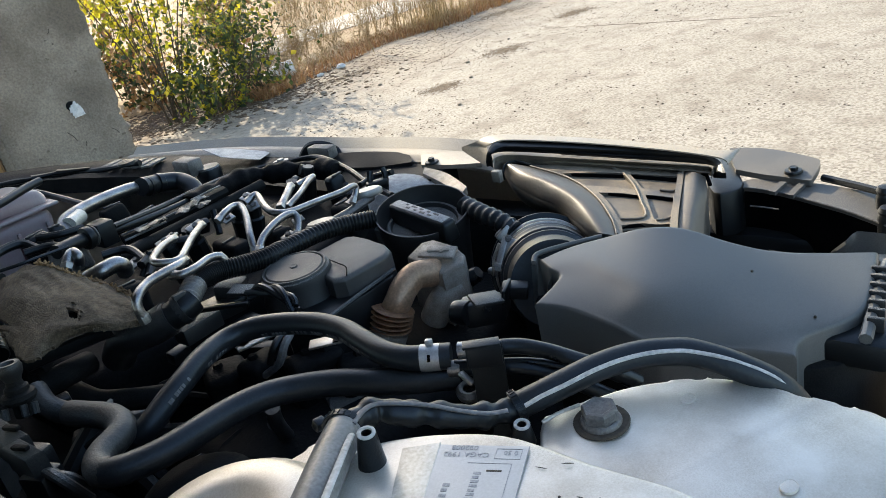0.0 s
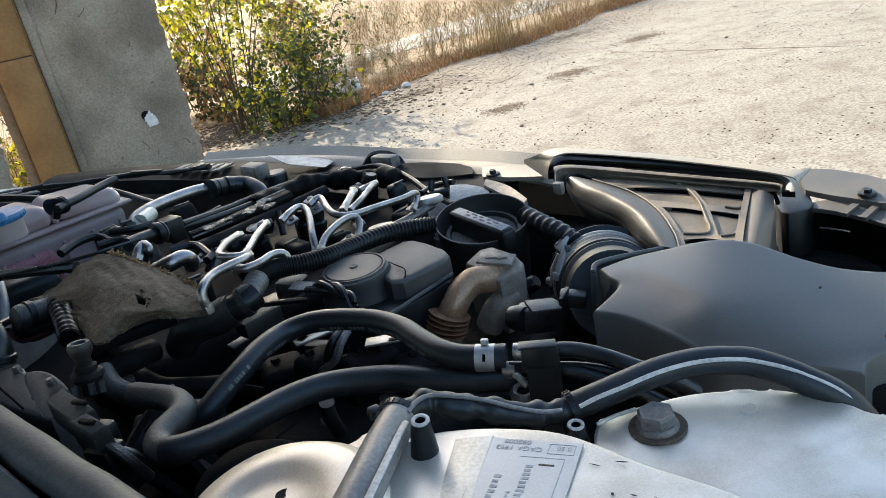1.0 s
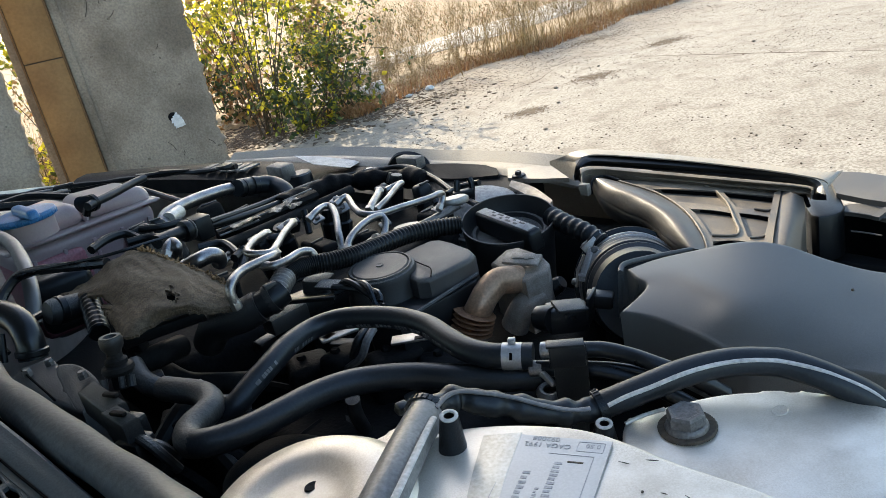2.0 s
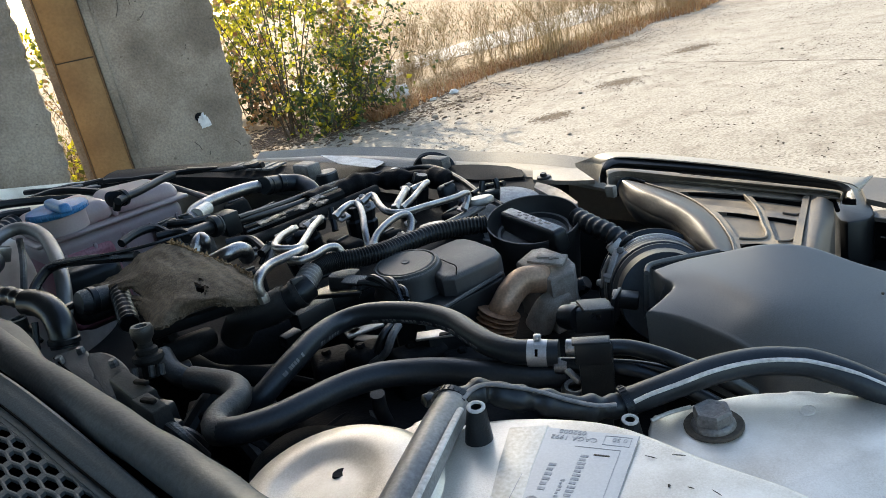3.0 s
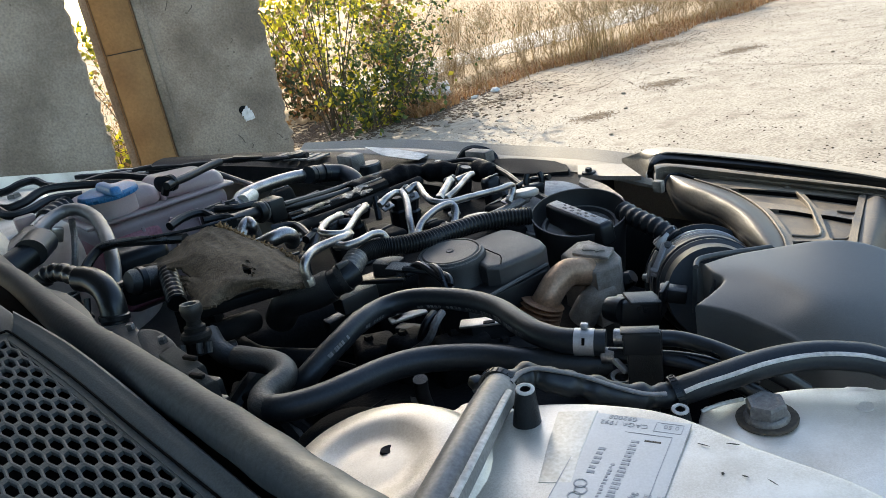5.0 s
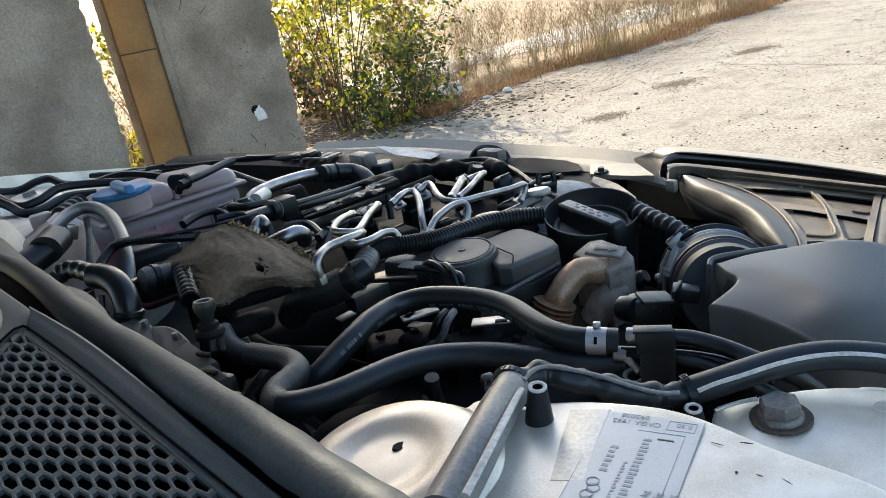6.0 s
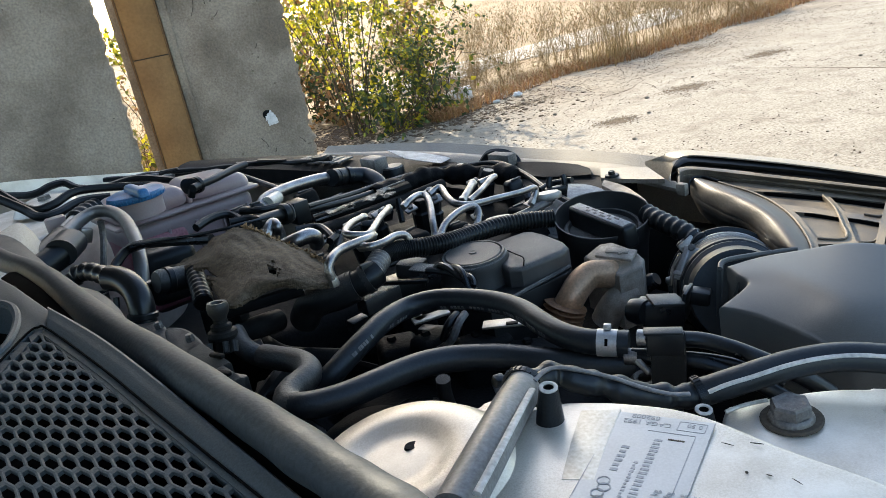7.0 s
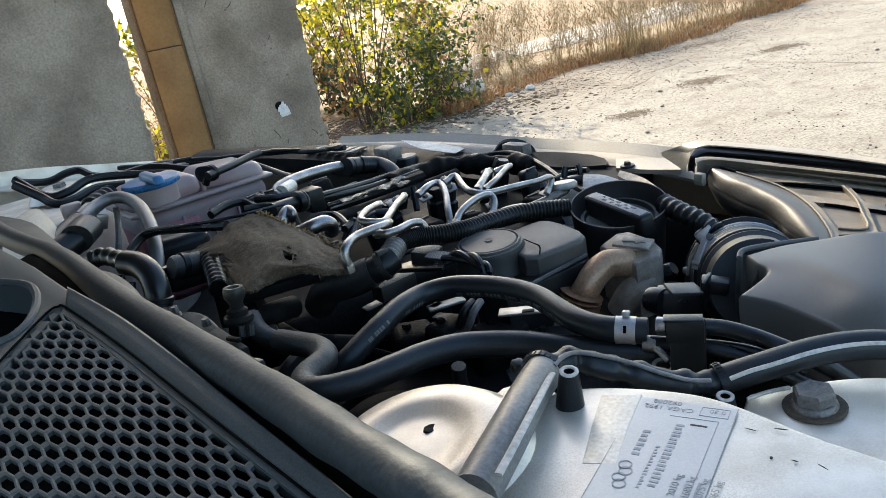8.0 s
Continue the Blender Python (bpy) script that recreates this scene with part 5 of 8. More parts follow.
for p, q, r_ in (((0.0226, 0.3404, 0.951), (0.0289, 0.3504, 0.951), 0.0104), ((0.1175, 0.3497, 0.925), (0.1233, 0.3497, 0.926), 0.0080)):
    tie = thing("cable_tie", p, "black ribbed cable tie round the loom", "cable tie", "cable ties")
    mid = bend(p, q, 0.72 if r_ > 0.01 else 0.4)
    m = along(mid, q)
    part("band", lathe([(r_, -0.0022), (r_ + 0.0014, -0.002), (r_ + 0.0014, 0.002), (r_, 0.0022)], m, 26), "plastic", tie)
    for j in range(24):
        a = j * math.pi / 12
        part("tooth", block((0.001, 0.0005, 0.003), m @ pose(math.cos(a) * (r_ + 0.0014), math.sin(a) * (r_ + 0.0014), -0.0015, 0, 0, math.degrees(a)), 0), "plastic", tie, smooth=False)
part("tie_head", block((0.007, 0.006, 0.006), pose(*(0.0143, 0.3641, 0.946), 20, 10, 30), 0.0012), "plastic", thing("tie_head_clip", (0.014, 0.3719, 0.94), "black plastic head of a cable tie", "clip"))

# ---- heater hoses ----
def hose(name, pts, r, material, label, group="heater hoses"):
    ob = thing(name, pts[0], label, "hose", group)
    part("hose_wall", tube(pts, r, 18, 8), material, ob)
    return ob


up = hose("coolant_hose", [(0.1059, 0.439, 0.915), (0.0927, 0.4435, 0.916), (0.078, 0.4513, 0.917), (0.0655, 0.466, 0.918), (0.0558, 0.4873, 0.919), (0.0462, 0.511, 0.92), (0.0292, 0.5329, 0.921), (0.0049, 0.5495, 0.922), (-0.0184, 0.5589, 0.922), (-0.0403, 0.5562, 0.921), (-0.058, 0.5337, 0.923), (-0.0716, 0.5133, 0.921), (-0.0848, 0.5003, 0.916), (-0.0971, 0.4896, 0.91), (-0.1067, 0.4881, 0.904)], 0.0086, "rubber", "black rubber coolant hose with faint printed marks")
low = hose("coolant_hose", [(0.1089, 0.4416, 0.897), (0.0853, 0.4473, 0.899), (0.0566, 0.4584, 0.902), (0.0271, 0.4716, 0.905), (-0.0034, 0.4778, 0.908), (-0.024, 0.4744, 0.911), (-0.0437, 0.466, 0.913), (-0.0625, 0.4531, 0.915), (-0.0808, 0.4425, 0.916), (-0.0987, 0.4366, 0.917), (-0.1112, 0.4355, 0.918), (-0.1196, 0.4396, 0.918)], 0.0094, "rubber", "thick black rubber coolant hose")
part("end_cuff", tube([(0.1089, 0.4416, 0.897), (0.1000, 0.4438, 0.8978)], 0.0101, 18, 3), "rubber", low, "thick moulded hose end")
elb = hose("hose_elbow", [(-0.1125, 0.4367, 0.918), (-0.1196, 0.4396, 0.918), (-0.1233, 0.4495, 0.918), (-0.1218, 0.4604, 0.918), (-0.1172, 0.4706, 0.917), (-0.1129, 0.4814, 0.916), (-0.1149, 0.4955, 0.915), (-0.1249, 0.5139, 0.913), (-0.1431, 0.5313, 0.911), (-0.1574, 0.5435, 0.91)], 0.0095, "rubber_dusty", "dusty grey-brown rubber hose elbow")


def skin(p, axis, r):
    """A frame on the skin of a round bar, on its open upper side: x along it, z outwards."""
    p, axis = Vector(p), Vector(axis).normalized()
    n_ = Vector((0, 0, 1.16)) - p
    n_ = (n_ - axis * n_.dot(axis)).normalized()
    y = n_.cross(axis)
    m_ = Matrix((axis, y, n_)).transposed().to_4x4()
    m_.translation = p + n_ * r
    return m_


for i0, i1, side in ((26, 62, -0.3), (74, 82, -0.25), (88, 97, 0.1)):
    S = spline([(0.1059, 0.439, 0.915), (0.0927, 0.4435, 0.916), (0.078, 0.4513, 0.917), (0.0655, 0.466, 0.918), (0.0558, 0.4873, 0.919), (0.0462, 0.511, 0.92), (0.0292, 0.5329, 0.921), (0.0049, 0.5495, 0.922), (-0.0184, 0.5589, 0.922), (-0.0403, 0.5562, 0.921), (-0.058, 0.5337, 0.923), (-0.0716, 0.5133, 0.921), (-0.0848, 0.5003, 0.916), (-0.0971, 0.4896, 0.91), (-0.1067, 0.4881, 0.904)], 8)
    for i in range(i0, i1):
        if i % 5 != 4:
            part("printed_mark", block((0.0020, 0.0030, 0.0002), skin(S[i], S[i + 1] - S[i], 0.0) @ pose(0, 0, 0, -50 * (1 if side < 0 else 0.3)) @ pose(0, 0, 0.0086), 0), "grey_mark", up, smooth=False)
cl = thing("hose_clamp", (0.100, 0.438, 0.917), "bright steel spring clamp on a rubber hose", "clamp")
h0, h1 = (0.0991, 0.4405, 0.9155), (0.087, 0.4453, 0.9165)
part("clamp_band", tube([bend(h0, h1, 0.0), bend(h0, h1, 1.0)], 0.0092, 32, 4), "clamp_steel", cl)
cm = skin(bend(h0, h1, 0.5), Vector(h0) - Vector(h1), 0.0091)
part("slot_mark", block((0.0020, 0.0048, 0.0005), cm, 0.0002), "void", cl)
part("clamp_ear", block((0.0050, 0.0040, 0.0040), cm @ pose(0, 0.0085, -0.0058, -70), 0.0008), "clamp_steel", cl)
part("hose_end", tube([bend(h0, h1, -0.55), bend(h0, h1, 0.05)], 0.0088, 20, 3), "rubber", cl)
for k, pts in enumerate(([(0.110, 0.430, 0.922), (0.129, 0.420, 0.922), (0.145, 0.413, 0.921), (0.159, 0.402, 0.918), (0.171, 0.390, 0.914), (0.187, 0.380, 0.906), (0.206, 0.377, 0.890)], [(0.102, 0.435, 0.908), (0.128, 0.420, 0.908), (0.143, 0.411, 0.907), (0.156, 0.403, 0.903), (0.170, 0.391, 0.897), (0.191, 0.383, 0.880)],
                         [(0.106, 0.433, 0.911), (0.128, 0.420, 0.911), (0.150, 0.409, 0.909), (0.167, 0.398, 0.905), (0.184, 0.389, 0.895)])):
    ob = thing("metal_pipe", pts[0], "thin glossy black coated metal pipe", "pipe", "coolant pipes")
    part("pipe_wall", tube(pts, 0.0052 if k < 2 else 0.003, 12, 8), "plastic_gloss", ob)
    if k < 2:
        part("bare_end", tube(pts[:2], 0.0056, 12, 6, lambda s: 1.0 if s < 0.25 else 0.9), "steel", ob, "bare steel pipe end")
br = thing("pipe_bracket", (0.132, 0.460, 0.890), "black plastic double pipe bracket", "bracket")
bp_ = Vector((0.124, 0.421, 0.934))
bp_ = Vector((bp_.x * 0.972, bp_.y * 0.972, bp_.z))
ba = -math.degrees(math.atan2(bp_.x, bp_.y))
part("back_plate", block((0.0212, 0.004, 0.047), pose(bp_.x, bp_.y, 0.887, 0, 3, ba), 0.001), "plastic", br)
part("clip_lid", block((0.0225, 0.006, 0.015), pose(bp_.x, bp_.y - 0.001, 0.919, 0, 3, ba), 0.0012), "plastic_gloss", br)
part("lid_rim", block((0.0232, 0.009, 0.0018), pose(bp_.x, bp_.y, 0.9335, 0, 3, ba), 0.0006), "plastic", br)
part("leg", block((0.012, 0.008, 0.07), pose(bp_.x, bp_.y + 0.005, 0.82, 0, 3, ba), 0.002), "plastic", br)
part("foot_eye", lathe([(0.0045, -0.003), (0.0085, -0.003), (0.0095, 0.001), (0.007, 0.004), (0.0045, 0.003)], Matrix.Translation((0.110, 0.425, 0.893)) @ pose(0, 0, 0, 10, 0, 0), 20), "grey_metal", br)
part("foot_tab", block((0.005, 0.012, 0.003), pose(*(0.108, 0.419, 0.906), 30, 20, 40), 0.0006), "zinc", br)

# ---- air intake: filter box, duct, boot ----
box = thing("air_filter_box", K(-0.2, 0.52, 0.70), "large smooth matt black plastic air filter box with a humped lid", "air filter box")
lid_bm = loft([[(0.1871, 0.486, 0.9035), (0.202, 0.4689, 0.9035), (0.213, 0.4489, 0.9025), (0.222, 0.4278, 0.901), (0.2296, 0.4105, 0.897), (0.2391, 0.397, 0.896), (0.2713, 0.3711, 0.894), (0.2944, 0.3473, 0.893)],
                  [(0.2138, 0.5012, 0.9095), (0.2245, 0.4803, 0.911), (0.2356, 0.453, 0.9125), (0.2419, 0.4282, 0.9135), (0.2551, 0.4058, 0.908), (0.2788, 0.3865, 0.904), (0.2951, 0.3695, 0.9), (0.3101, 0.3585, 0.895)],
                  [(0.2132, 0.5189, 0.911), (0.2327, 0.5062, 0.9145), (0.2445, 0.4689, 0.918), (0.258, 0.442, 0.9195), (0.2783, 0.4248, 0.917), (0.3065, 0.4124, 0.91), (0.3349, 0.3926, 0.902), (0.3545, 0.3602, 0.897)],
                  [(0.2129, 0.5353, 0.911), (0.2373, 0.5339, 0.914), (0.2633, 0.5231, 0.918), (0.2875, 0.5013, 0.926), (0.3077, 0.4812, 0.926), (0.3312, 0.4522, 0.916), (0.3588, 0.4331, 0.907), (0.4111, 0.4074, 0.899)]], 56, 30, skirt=0.05, roll=0.0028)
lid_bm.verts.ensure_lookup_table()
for _ in range(14):
    bmesh.ops.smooth_vert(lid_bm, verts=[lid_bm.verts[i * 31 + k] for i in range(2, 55) for k in range(2, 29)], factor=0.5, use_axis_x=True, use_axis_y=True, use_axis_z=True)
part("lid", lid_bm, "airbox", box)
part("rear_rim", tube([(0.2072, 0.5402, 0.908), (0.2122, 0.5474, 0.91), (0.2215, 0.5482, 0.911), (0.2407, 0.5439, 0.912), (0.2667, 0.5349, 0.914)], 0.0022, 10, 8), "airbox", box)
part("rear_wall", loft([[(0.206, 0.5437, 0.905), (0.2136, 0.5467, 0.908), (0.2143, 0.521, 0.908), (0.2042, 0.5093, 0.9)], [(0.1966, 0.5259, 0.88), (0.2071, 0.5429, 0.88), (0.2147, 0.5329, 0.88), (0.2047, 0.5151, 0.878)]], 12, 4, thick=0.004), "airbox", box)
part("lower_case", plate([(0.2146, 0.5513, 0.872), (0.2294, 0.4612, 0.872), (0.302, 0.360, 0.872), (0.354, 0.352, 0.872), (0.434, 0.416, 0.872), (0.358, 0.469, 0.872), (0.240, 0.545, 0.872)], 0.15, 0.004, 2, 4), "plastic_matt", box, "black lower case")
part("end_ledge", block((0.05, 0.035, 0.02), car((0.345, 0.357, 0.868)), 0.004), "plastic", box)
for i in range(7):
    part("rib_tooth", block((0.010, 0.003, 0.012), car(bend((0.398, 0.389, 0.888), (0.353, 0.345, 0.886), i / 6)), 0.0008), "plastic_dusty", box)
part("rib_rail", tube([(0.412, 0.398, 0.893), (0.374, 0.367, 0.893), (0.339, 0.338, 0.891)], 0.004, 8, 5), "airbox", box)
for p in ((0.230, 0.450, 0.909), (0.320, 0.418, 0.912), (0.326, 0.365, 0.899), (0.287, 0.449, 0.915)):
    part("dirt_speck", lathe([(0, 0.0006), (0.0009, 0.0003), (0.001, -0.001)], Matrix.Translation(p), 7), "dirt", box)

duct = thing("intake_duct", K(-0.36, 0.68, 0.80), "dusty brown-black plastic intake duct with a ribbed lattice top", "air duct")
floor_part = part("floor_panel", loft([[(0.3194, 0.8283, 0.8897), (0.3686, 0.7749, 0.8859), (0.4095, 0.7321, 0.8824), (0.4447, 0.697, 0.8792)], [(0.3264, 0.6994, 0.8883), (0.3553, 0.6759, 0.8858), (0.3777, 0.6547, 0.8837), (0.3992, 0.6347, 0.8816)], [(0.3007, 0.5917, 0.8865), (0.3175, 0.5848, 0.8851), (0.338, 0.5764, 0.8834), (0.355, 0.5696, 0.8819)]], 26, 14, thick=0.03), "duct_floor", duct)


def lattice_bar(a, b, lift=0.0):
    """A flat raised bar of the lattice between two edge lines."""
    up_ = Vector((0, 0, lift))
    part("lattice_bar", loft([[Vector(p) + up_ for p in a], [Vector(p) + up_ for p in b]], 14, 3, thick=0.010), "duct_dust", duct)


lattice_bar([(0.3077, 0.8041, 0.8954), (0.3585, 0.7521, 0.8914), (0.3979, 0.7103, 0.8879), (0.434, 0.6749, 0.8845)], [(0.3259, 0.749, 0.8931), (0.3582, 0.7263, 0.8907), (0.3886, 0.6934, 0.8879), (0.4171, 0.6616, 0.885)])
lattice_bar([(0.3108, 0.7876, 0.8949), (0.3249, 0.7304, 0.8927), (0.3244, 0.6675, 0.891), (0.3116, 0.6106, 0.89), (0.2984, 0.5743, 0.8896)], [(0.3267, 0.7507, 0.8931), (0.3314, 0.7008, 0.8915), (0.3316, 0.6639, 0.8904), (0.3171, 0.6052, 0.8894), (0.3033, 0.5723, 0.8892)])
lattice_bar([(0.3764, 0.708, 0.8891), (0.3709, 0.6762, 0.8884), (0.3623, 0.6522, 0.8881), (0.348, 0.6168, 0.8878), (0.3364, 0.5924, 0.8876)], [(0.3821, 0.7009, 0.8885), (0.3734, 0.6641, 0.8878), (0.3652, 0.6406, 0.8875), (0.3513, 0.6077, 0.8872), (0.3416, 0.5846, 0.887)])
lattice_bar([(0.3295, 0.7018, 0.8917), (0.3495, 0.68, 0.8898), (0.3651, 0.6594, 0.8882)], [(0.3332, 0.6737, 0.8906), (0.348, 0.661, 0.8893), (0.3594, 0.6451, 0.888)])
lattice_bar([(0.3702, 0.6604, 0.8879), (0.3821, 0.6424, 0.8865), (0.3926, 0.6307, 0.8854)], [(0.3646, 0.6426, 0.8876), (0.3753, 0.6308, 0.8865), (0.3833, 0.6191, 0.8855)])
lattice_bar([(0.3156, 0.6073, 0.8896), (0.3351, 0.5973, 0.8879), (0.3433, 0.5866, 0.8869), (0.357, 0.5807, 0.8857)], [(0.3116, 0.5919, 0.8893), (0.3287, 0.5859, 0.8879), (0.3384, 0.5764, 0.8869), (0.3505, 0.5699, 0.8857)])
lattice_bar([(0.4175, 0.6668, 0.8852), (0.386, 0.6226, 0.8855), (0.3576, 0.5833, 0.8858), (0.34, 0.5574, 0.8859)], [(0.4287, 0.6721, 0.8847), (0.3957, 0.626, 0.885), (0.3636, 0.5807, 0.8853), (0.3463, 0.5548, 0.8854)], 0.003)
for pts in ([(0.3079, 0.7929, 0.8962), (0.3253, 0.731, 0.8937), (0.3254, 0.6693, 0.892), (0.3122, 0.6106, 0.8909), (0.2991, 0.5755, 0.8906)], [(0.3769, 0.7044, 0.89), (0.3683, 0.6671, 0.8892), (0.3529, 0.6273, 0.8888), (0.3426, 0.6014, 0.8886), (0.3332, 0.594, 0.8889), (0.3173, 0.6024, 0.8903)],
            [(0.3835, 0.6193, 0.8865), (0.3661, 0.5939, 0.8867), (0.3541, 0.5808, 0.8869), (0.3423, 0.583, 0.8879)], [(0.4116, 0.6563, 0.8872), (0.3999, 0.6408, 0.8863), (0.3902, 0.6322, 0.8866), (0.3815, 0.6414, 0.8875)]):
    part("lattice_edge", tube(pts, 0.0011, 8, 8), "duct_dust", floor_part)
part("throat", loft([[(0.3036, 0.8647, 0.8617), (0.2951, 0.8136, 0.8581), (0.2973, 0.7662, 0.857), (0.3058, 0.7242, 0.8555), (0.3055, 0.6633, 0.8579)],
                     [(0.2866, 0.8265, 0.8869), (0.2811, 0.7805, 0.8843), (0.2861, 0.7299, 0.8829), (0.2939, 0.6817, 0.8812), (0.2893, 0.6165, 0.8816)],
                     [(0.2882, 0.8088, 0.9006), (0.2916, 0.7511, 0.9022), (0.3, 0.7026, 0.9005), (0.3006, 0.6471, 0.8969), (0.287, 0.5807, 0.8936)],
                     [(0.3072, 0.7946, 0.8952), (0.3249, 0.7304, 0.8927), (0.3244, 0.6675, 0.891), (0.3116, 0.6106, 0.89), (0.2984, 0.5743, 0.8896)]], 28, 20, thick=0.005), "throat", duct)
part("throat_rim", tube([(0.3094, 0.7968, 0.8962), (0.2996, 0.8167, 0.8981), (0.2869, 0.8146, 0.8988), (0.2801, 0.8088, 0.893), (0.2804, 0.8106, 0.8829)], 0.0015, 8, 8), "plastic", duct)
part("side_wall", loft([[(0.4266, 0.6686, 0.8867), (0.3947, 0.6236, 0.886), (0.364, 0.5805, 0.8852), (0.3444, 0.5518, 0.8854)], [(0.4269, 0.6502, 0.89), (0.3965, 0.6061, 0.8881), (0.3676, 0.567, 0.8864), (0.3513, 0.5442, 0.8845)], [(0.4357, 0.6467, 0.8833), (0.4185, 0.6188, 0.8792), (0.3953, 0.5882, 0.8754), (0.3718, 0.5553, 0.8716)]], 16, 10, thick=0.04), "throat", duct)
flange_part = part("front_flange", loft([[(0.279, 0.8387, 0.9077), (0.2971, 0.8347, 0.9067), (0.3415, 0.7822, 0.9032), (0.3977, 0.7092, 0.8979), (0.4417, 0.6532, 0.8932), (0.4422, 0.6431, 0.8907)], [(0.2745, 0.8203, 0.9076), (0.2942, 0.8232, 0.9066), (0.3364, 0.7708, 0.9032), (0.3933, 0.7013, 0.8979), (0.4369, 0.6484, 0.8933), (0.4384, 0.6397, 0.8908)], [(0.2692, 0.8058, 0.8935), (0.2872, 0.8295, 0.895), (0.3387, 0.7777, 0.8931), (0.3997, 0.7134, 0.8879), (0.4463, 0.6647, 0.8833), (0.4469, 0.6544, 0.8809)]], 34, 6, thick=0.006), "duct_dust", duct, "dusty flange along the front")
part("flange_gap", tube([(0.293, 0.8232, 0.8946), (0.3146, 0.7973, 0.8929), (0.3594, 0.7542, 0.8894), (0.399, 0.7123, 0.8859), (0.4356, 0.6749, 0.8824), (0.4414, 0.6572, 0.8813), (0.4332, 0.6362, 0.879)], 0.0022, 8, 8), "void", flange_part, "dark gap under the flange")
for i in range(26):
    a_, b_ = Vector((0.3413, 0.7742, 0.9045)), Vector((0.4027, 0.6969, 0.8987))
    part("flange_notch", block((0.0035, 0.0012, 0.0006), Matrix.Translation(a_.lerp(b_, i / 25)) @ (b_ - a_).to_track_quat("X", "Z").to_matrix().to_4x4(), 0), "void", flange_part, smooth=False)
part("front_seal", loft([[(0.2763, 0.8573, 0.8941), (0.2803, 0.857, 0.9059), (0.2939, 0.8661, 0.9114), (0.3177, 0.861, 0.9101), (0.3763, 0.7872, 0.9054), (0.4269, 0.708, 0.9002), (0.4525, 0.6568, 0.8967), (0.4477, 0.6298, 0.8885)],
                         [(0.2823, 0.8611, 0.8918), (0.2832, 0.8519, 0.9037), (0.2953, 0.8556, 0.9071), (0.312, 0.8469, 0.9061), (0.3716, 0.778, 0.9014), (0.4256, 0.7059, 0.8962), (0.4502, 0.6619, 0.893), (0.4453, 0.6384, 0.887)],
                         [(0.2854, 0.8635, 0.8877), (0.2887, 0.8637, 0.8976), (0.2999, 0.8627, 0.901), (0.3129, 0.851, 0.9001), (0.3725, 0.7806, 0.8954), (0.4273, 0.7091, 0.8901), (0.4513, 0.6679, 0.8872), (0.4477, 0.6516, 0.8833)]], 40, 6, thick=0.006), "plastic", duct, "thick black rubber edge")
part("side_clip", block((0.012, 0.008, 0.014), car((0.2674, 0.7928, 0.8893)), 0.002), "cast", duct, "pale dusty clip")
# black strips under the bars' edges paint the overhang shadow in each cell
for a_, b_, c_, d_ in (((0.3319, 0.7460, 0.8925), (0.3765, 0.7026, 0.8887), (0.3774, 0.7014, 0.8846), (0.3378, 0.7417, 0.8881)), ((0.3821, 0.6976, 0.8882), (0.4131, 0.6606, 0.8850), (0.4113, 0.6596, 0.8811), (0.3845, 0.6938, 0.8839)), ((0.3361, 0.6727, 0.8902), (0.3588, 0.6460, 0.8879), (0.3589, 0.6442, 0.8838), (0.3392, 0.6693, 0.8859)),
                       ((0.3653, 0.6428, 0.8874), (0.3820, 0.6187, 0.8854), (0.3810, 0.6179, 0.8814), (0.3655, 0.6394, 0.8832)), ((0.3119, 0.5923, 0.8891), (0.3338, 0.5843, 0.8873), (0.3337, 0.5824, 0.8832), (0.3139, 0.5908, 0.8849))):
    part("lattice_shade", loft([[a_, bend(a_, b_, 0.5), b_], [d_, bend(d_, c_, 0.5), c_]], 8, 2, thick=0.002), "void", floor_part)
part("rivet", lathe([(0, 0.003), (0.003, 0.002), (0.0035, 0)], Matrix.Translation((0.3774, 0.726, 0.8896)), 10), "duct_dust", floor_part)
lipc = thing("nose_edge", (0.482, 0.933, 0.846), "pale dusty painted edge above the intake", "trim")
part("edge_strip", loft([[(0.2785, 0.9658, 0.8876), (0.2858, 0.9212, 0.9027), (0.3021, 0.9062, 0.9097), (0.3251, 0.8802, 0.9101), (0.3841, 0.8033, 0.9054), (0.4367, 0.7244, 0.9002), (0.4705, 0.6683, 0.896), (0.4898, 0.6652, 0.8937)], [(0.2876, 0.95, 0.8829), (0.2898, 0.9039, 0.8982), (0.2967, 0.8701, 0.9113), (0.3153, 0.8542, 0.9121), (0.3735, 0.781, 0.9074), (0.4247, 0.7042, 0.9022), (0.4533, 0.6496, 0.8983), (0.4573, 0.6403, 0.8924)]], 34, 5, thick=0.0015), "body_edge", lipc)
part("edge_cheek", loft([[(0.2777, 0.9631, 0.8876), (0.2862, 0.9231, 0.9007), (0.2954, 0.9055, 0.904)], [(0.2877, 0.9001, 0.8781), (0.2877, 0.8976, 0.8861), (0.2887, 0.8838, 0.8979)]], 10, 4, thick=0.004), "body_edge", lipc)
boot = thing("intake_boot", (0.257, 0.684, 0.850), "black rubber intake boot with a bright steel clamp ring", "air hose")
m = along((0.2525, 0.64, 0.8437), (0.2809, 0.74, 0.8084))
part("boot_sleeve", lathe([(0.0425, -0.046), (0.0455, -0.044), (0.0465, -0.038), (0.0440, -0.034), (0.0440, -0.028), (0.0468, -0.024), (0.0468, -0.018), (0.0445, -0.012), (0.048, -0.006), (0.049, 0.0), (0.049, 0.024), (0.0465, 0.026), (0.0465, 0.030), (0.040, 0.034), (0, 0.034)], m, 48), "rubber", boot)
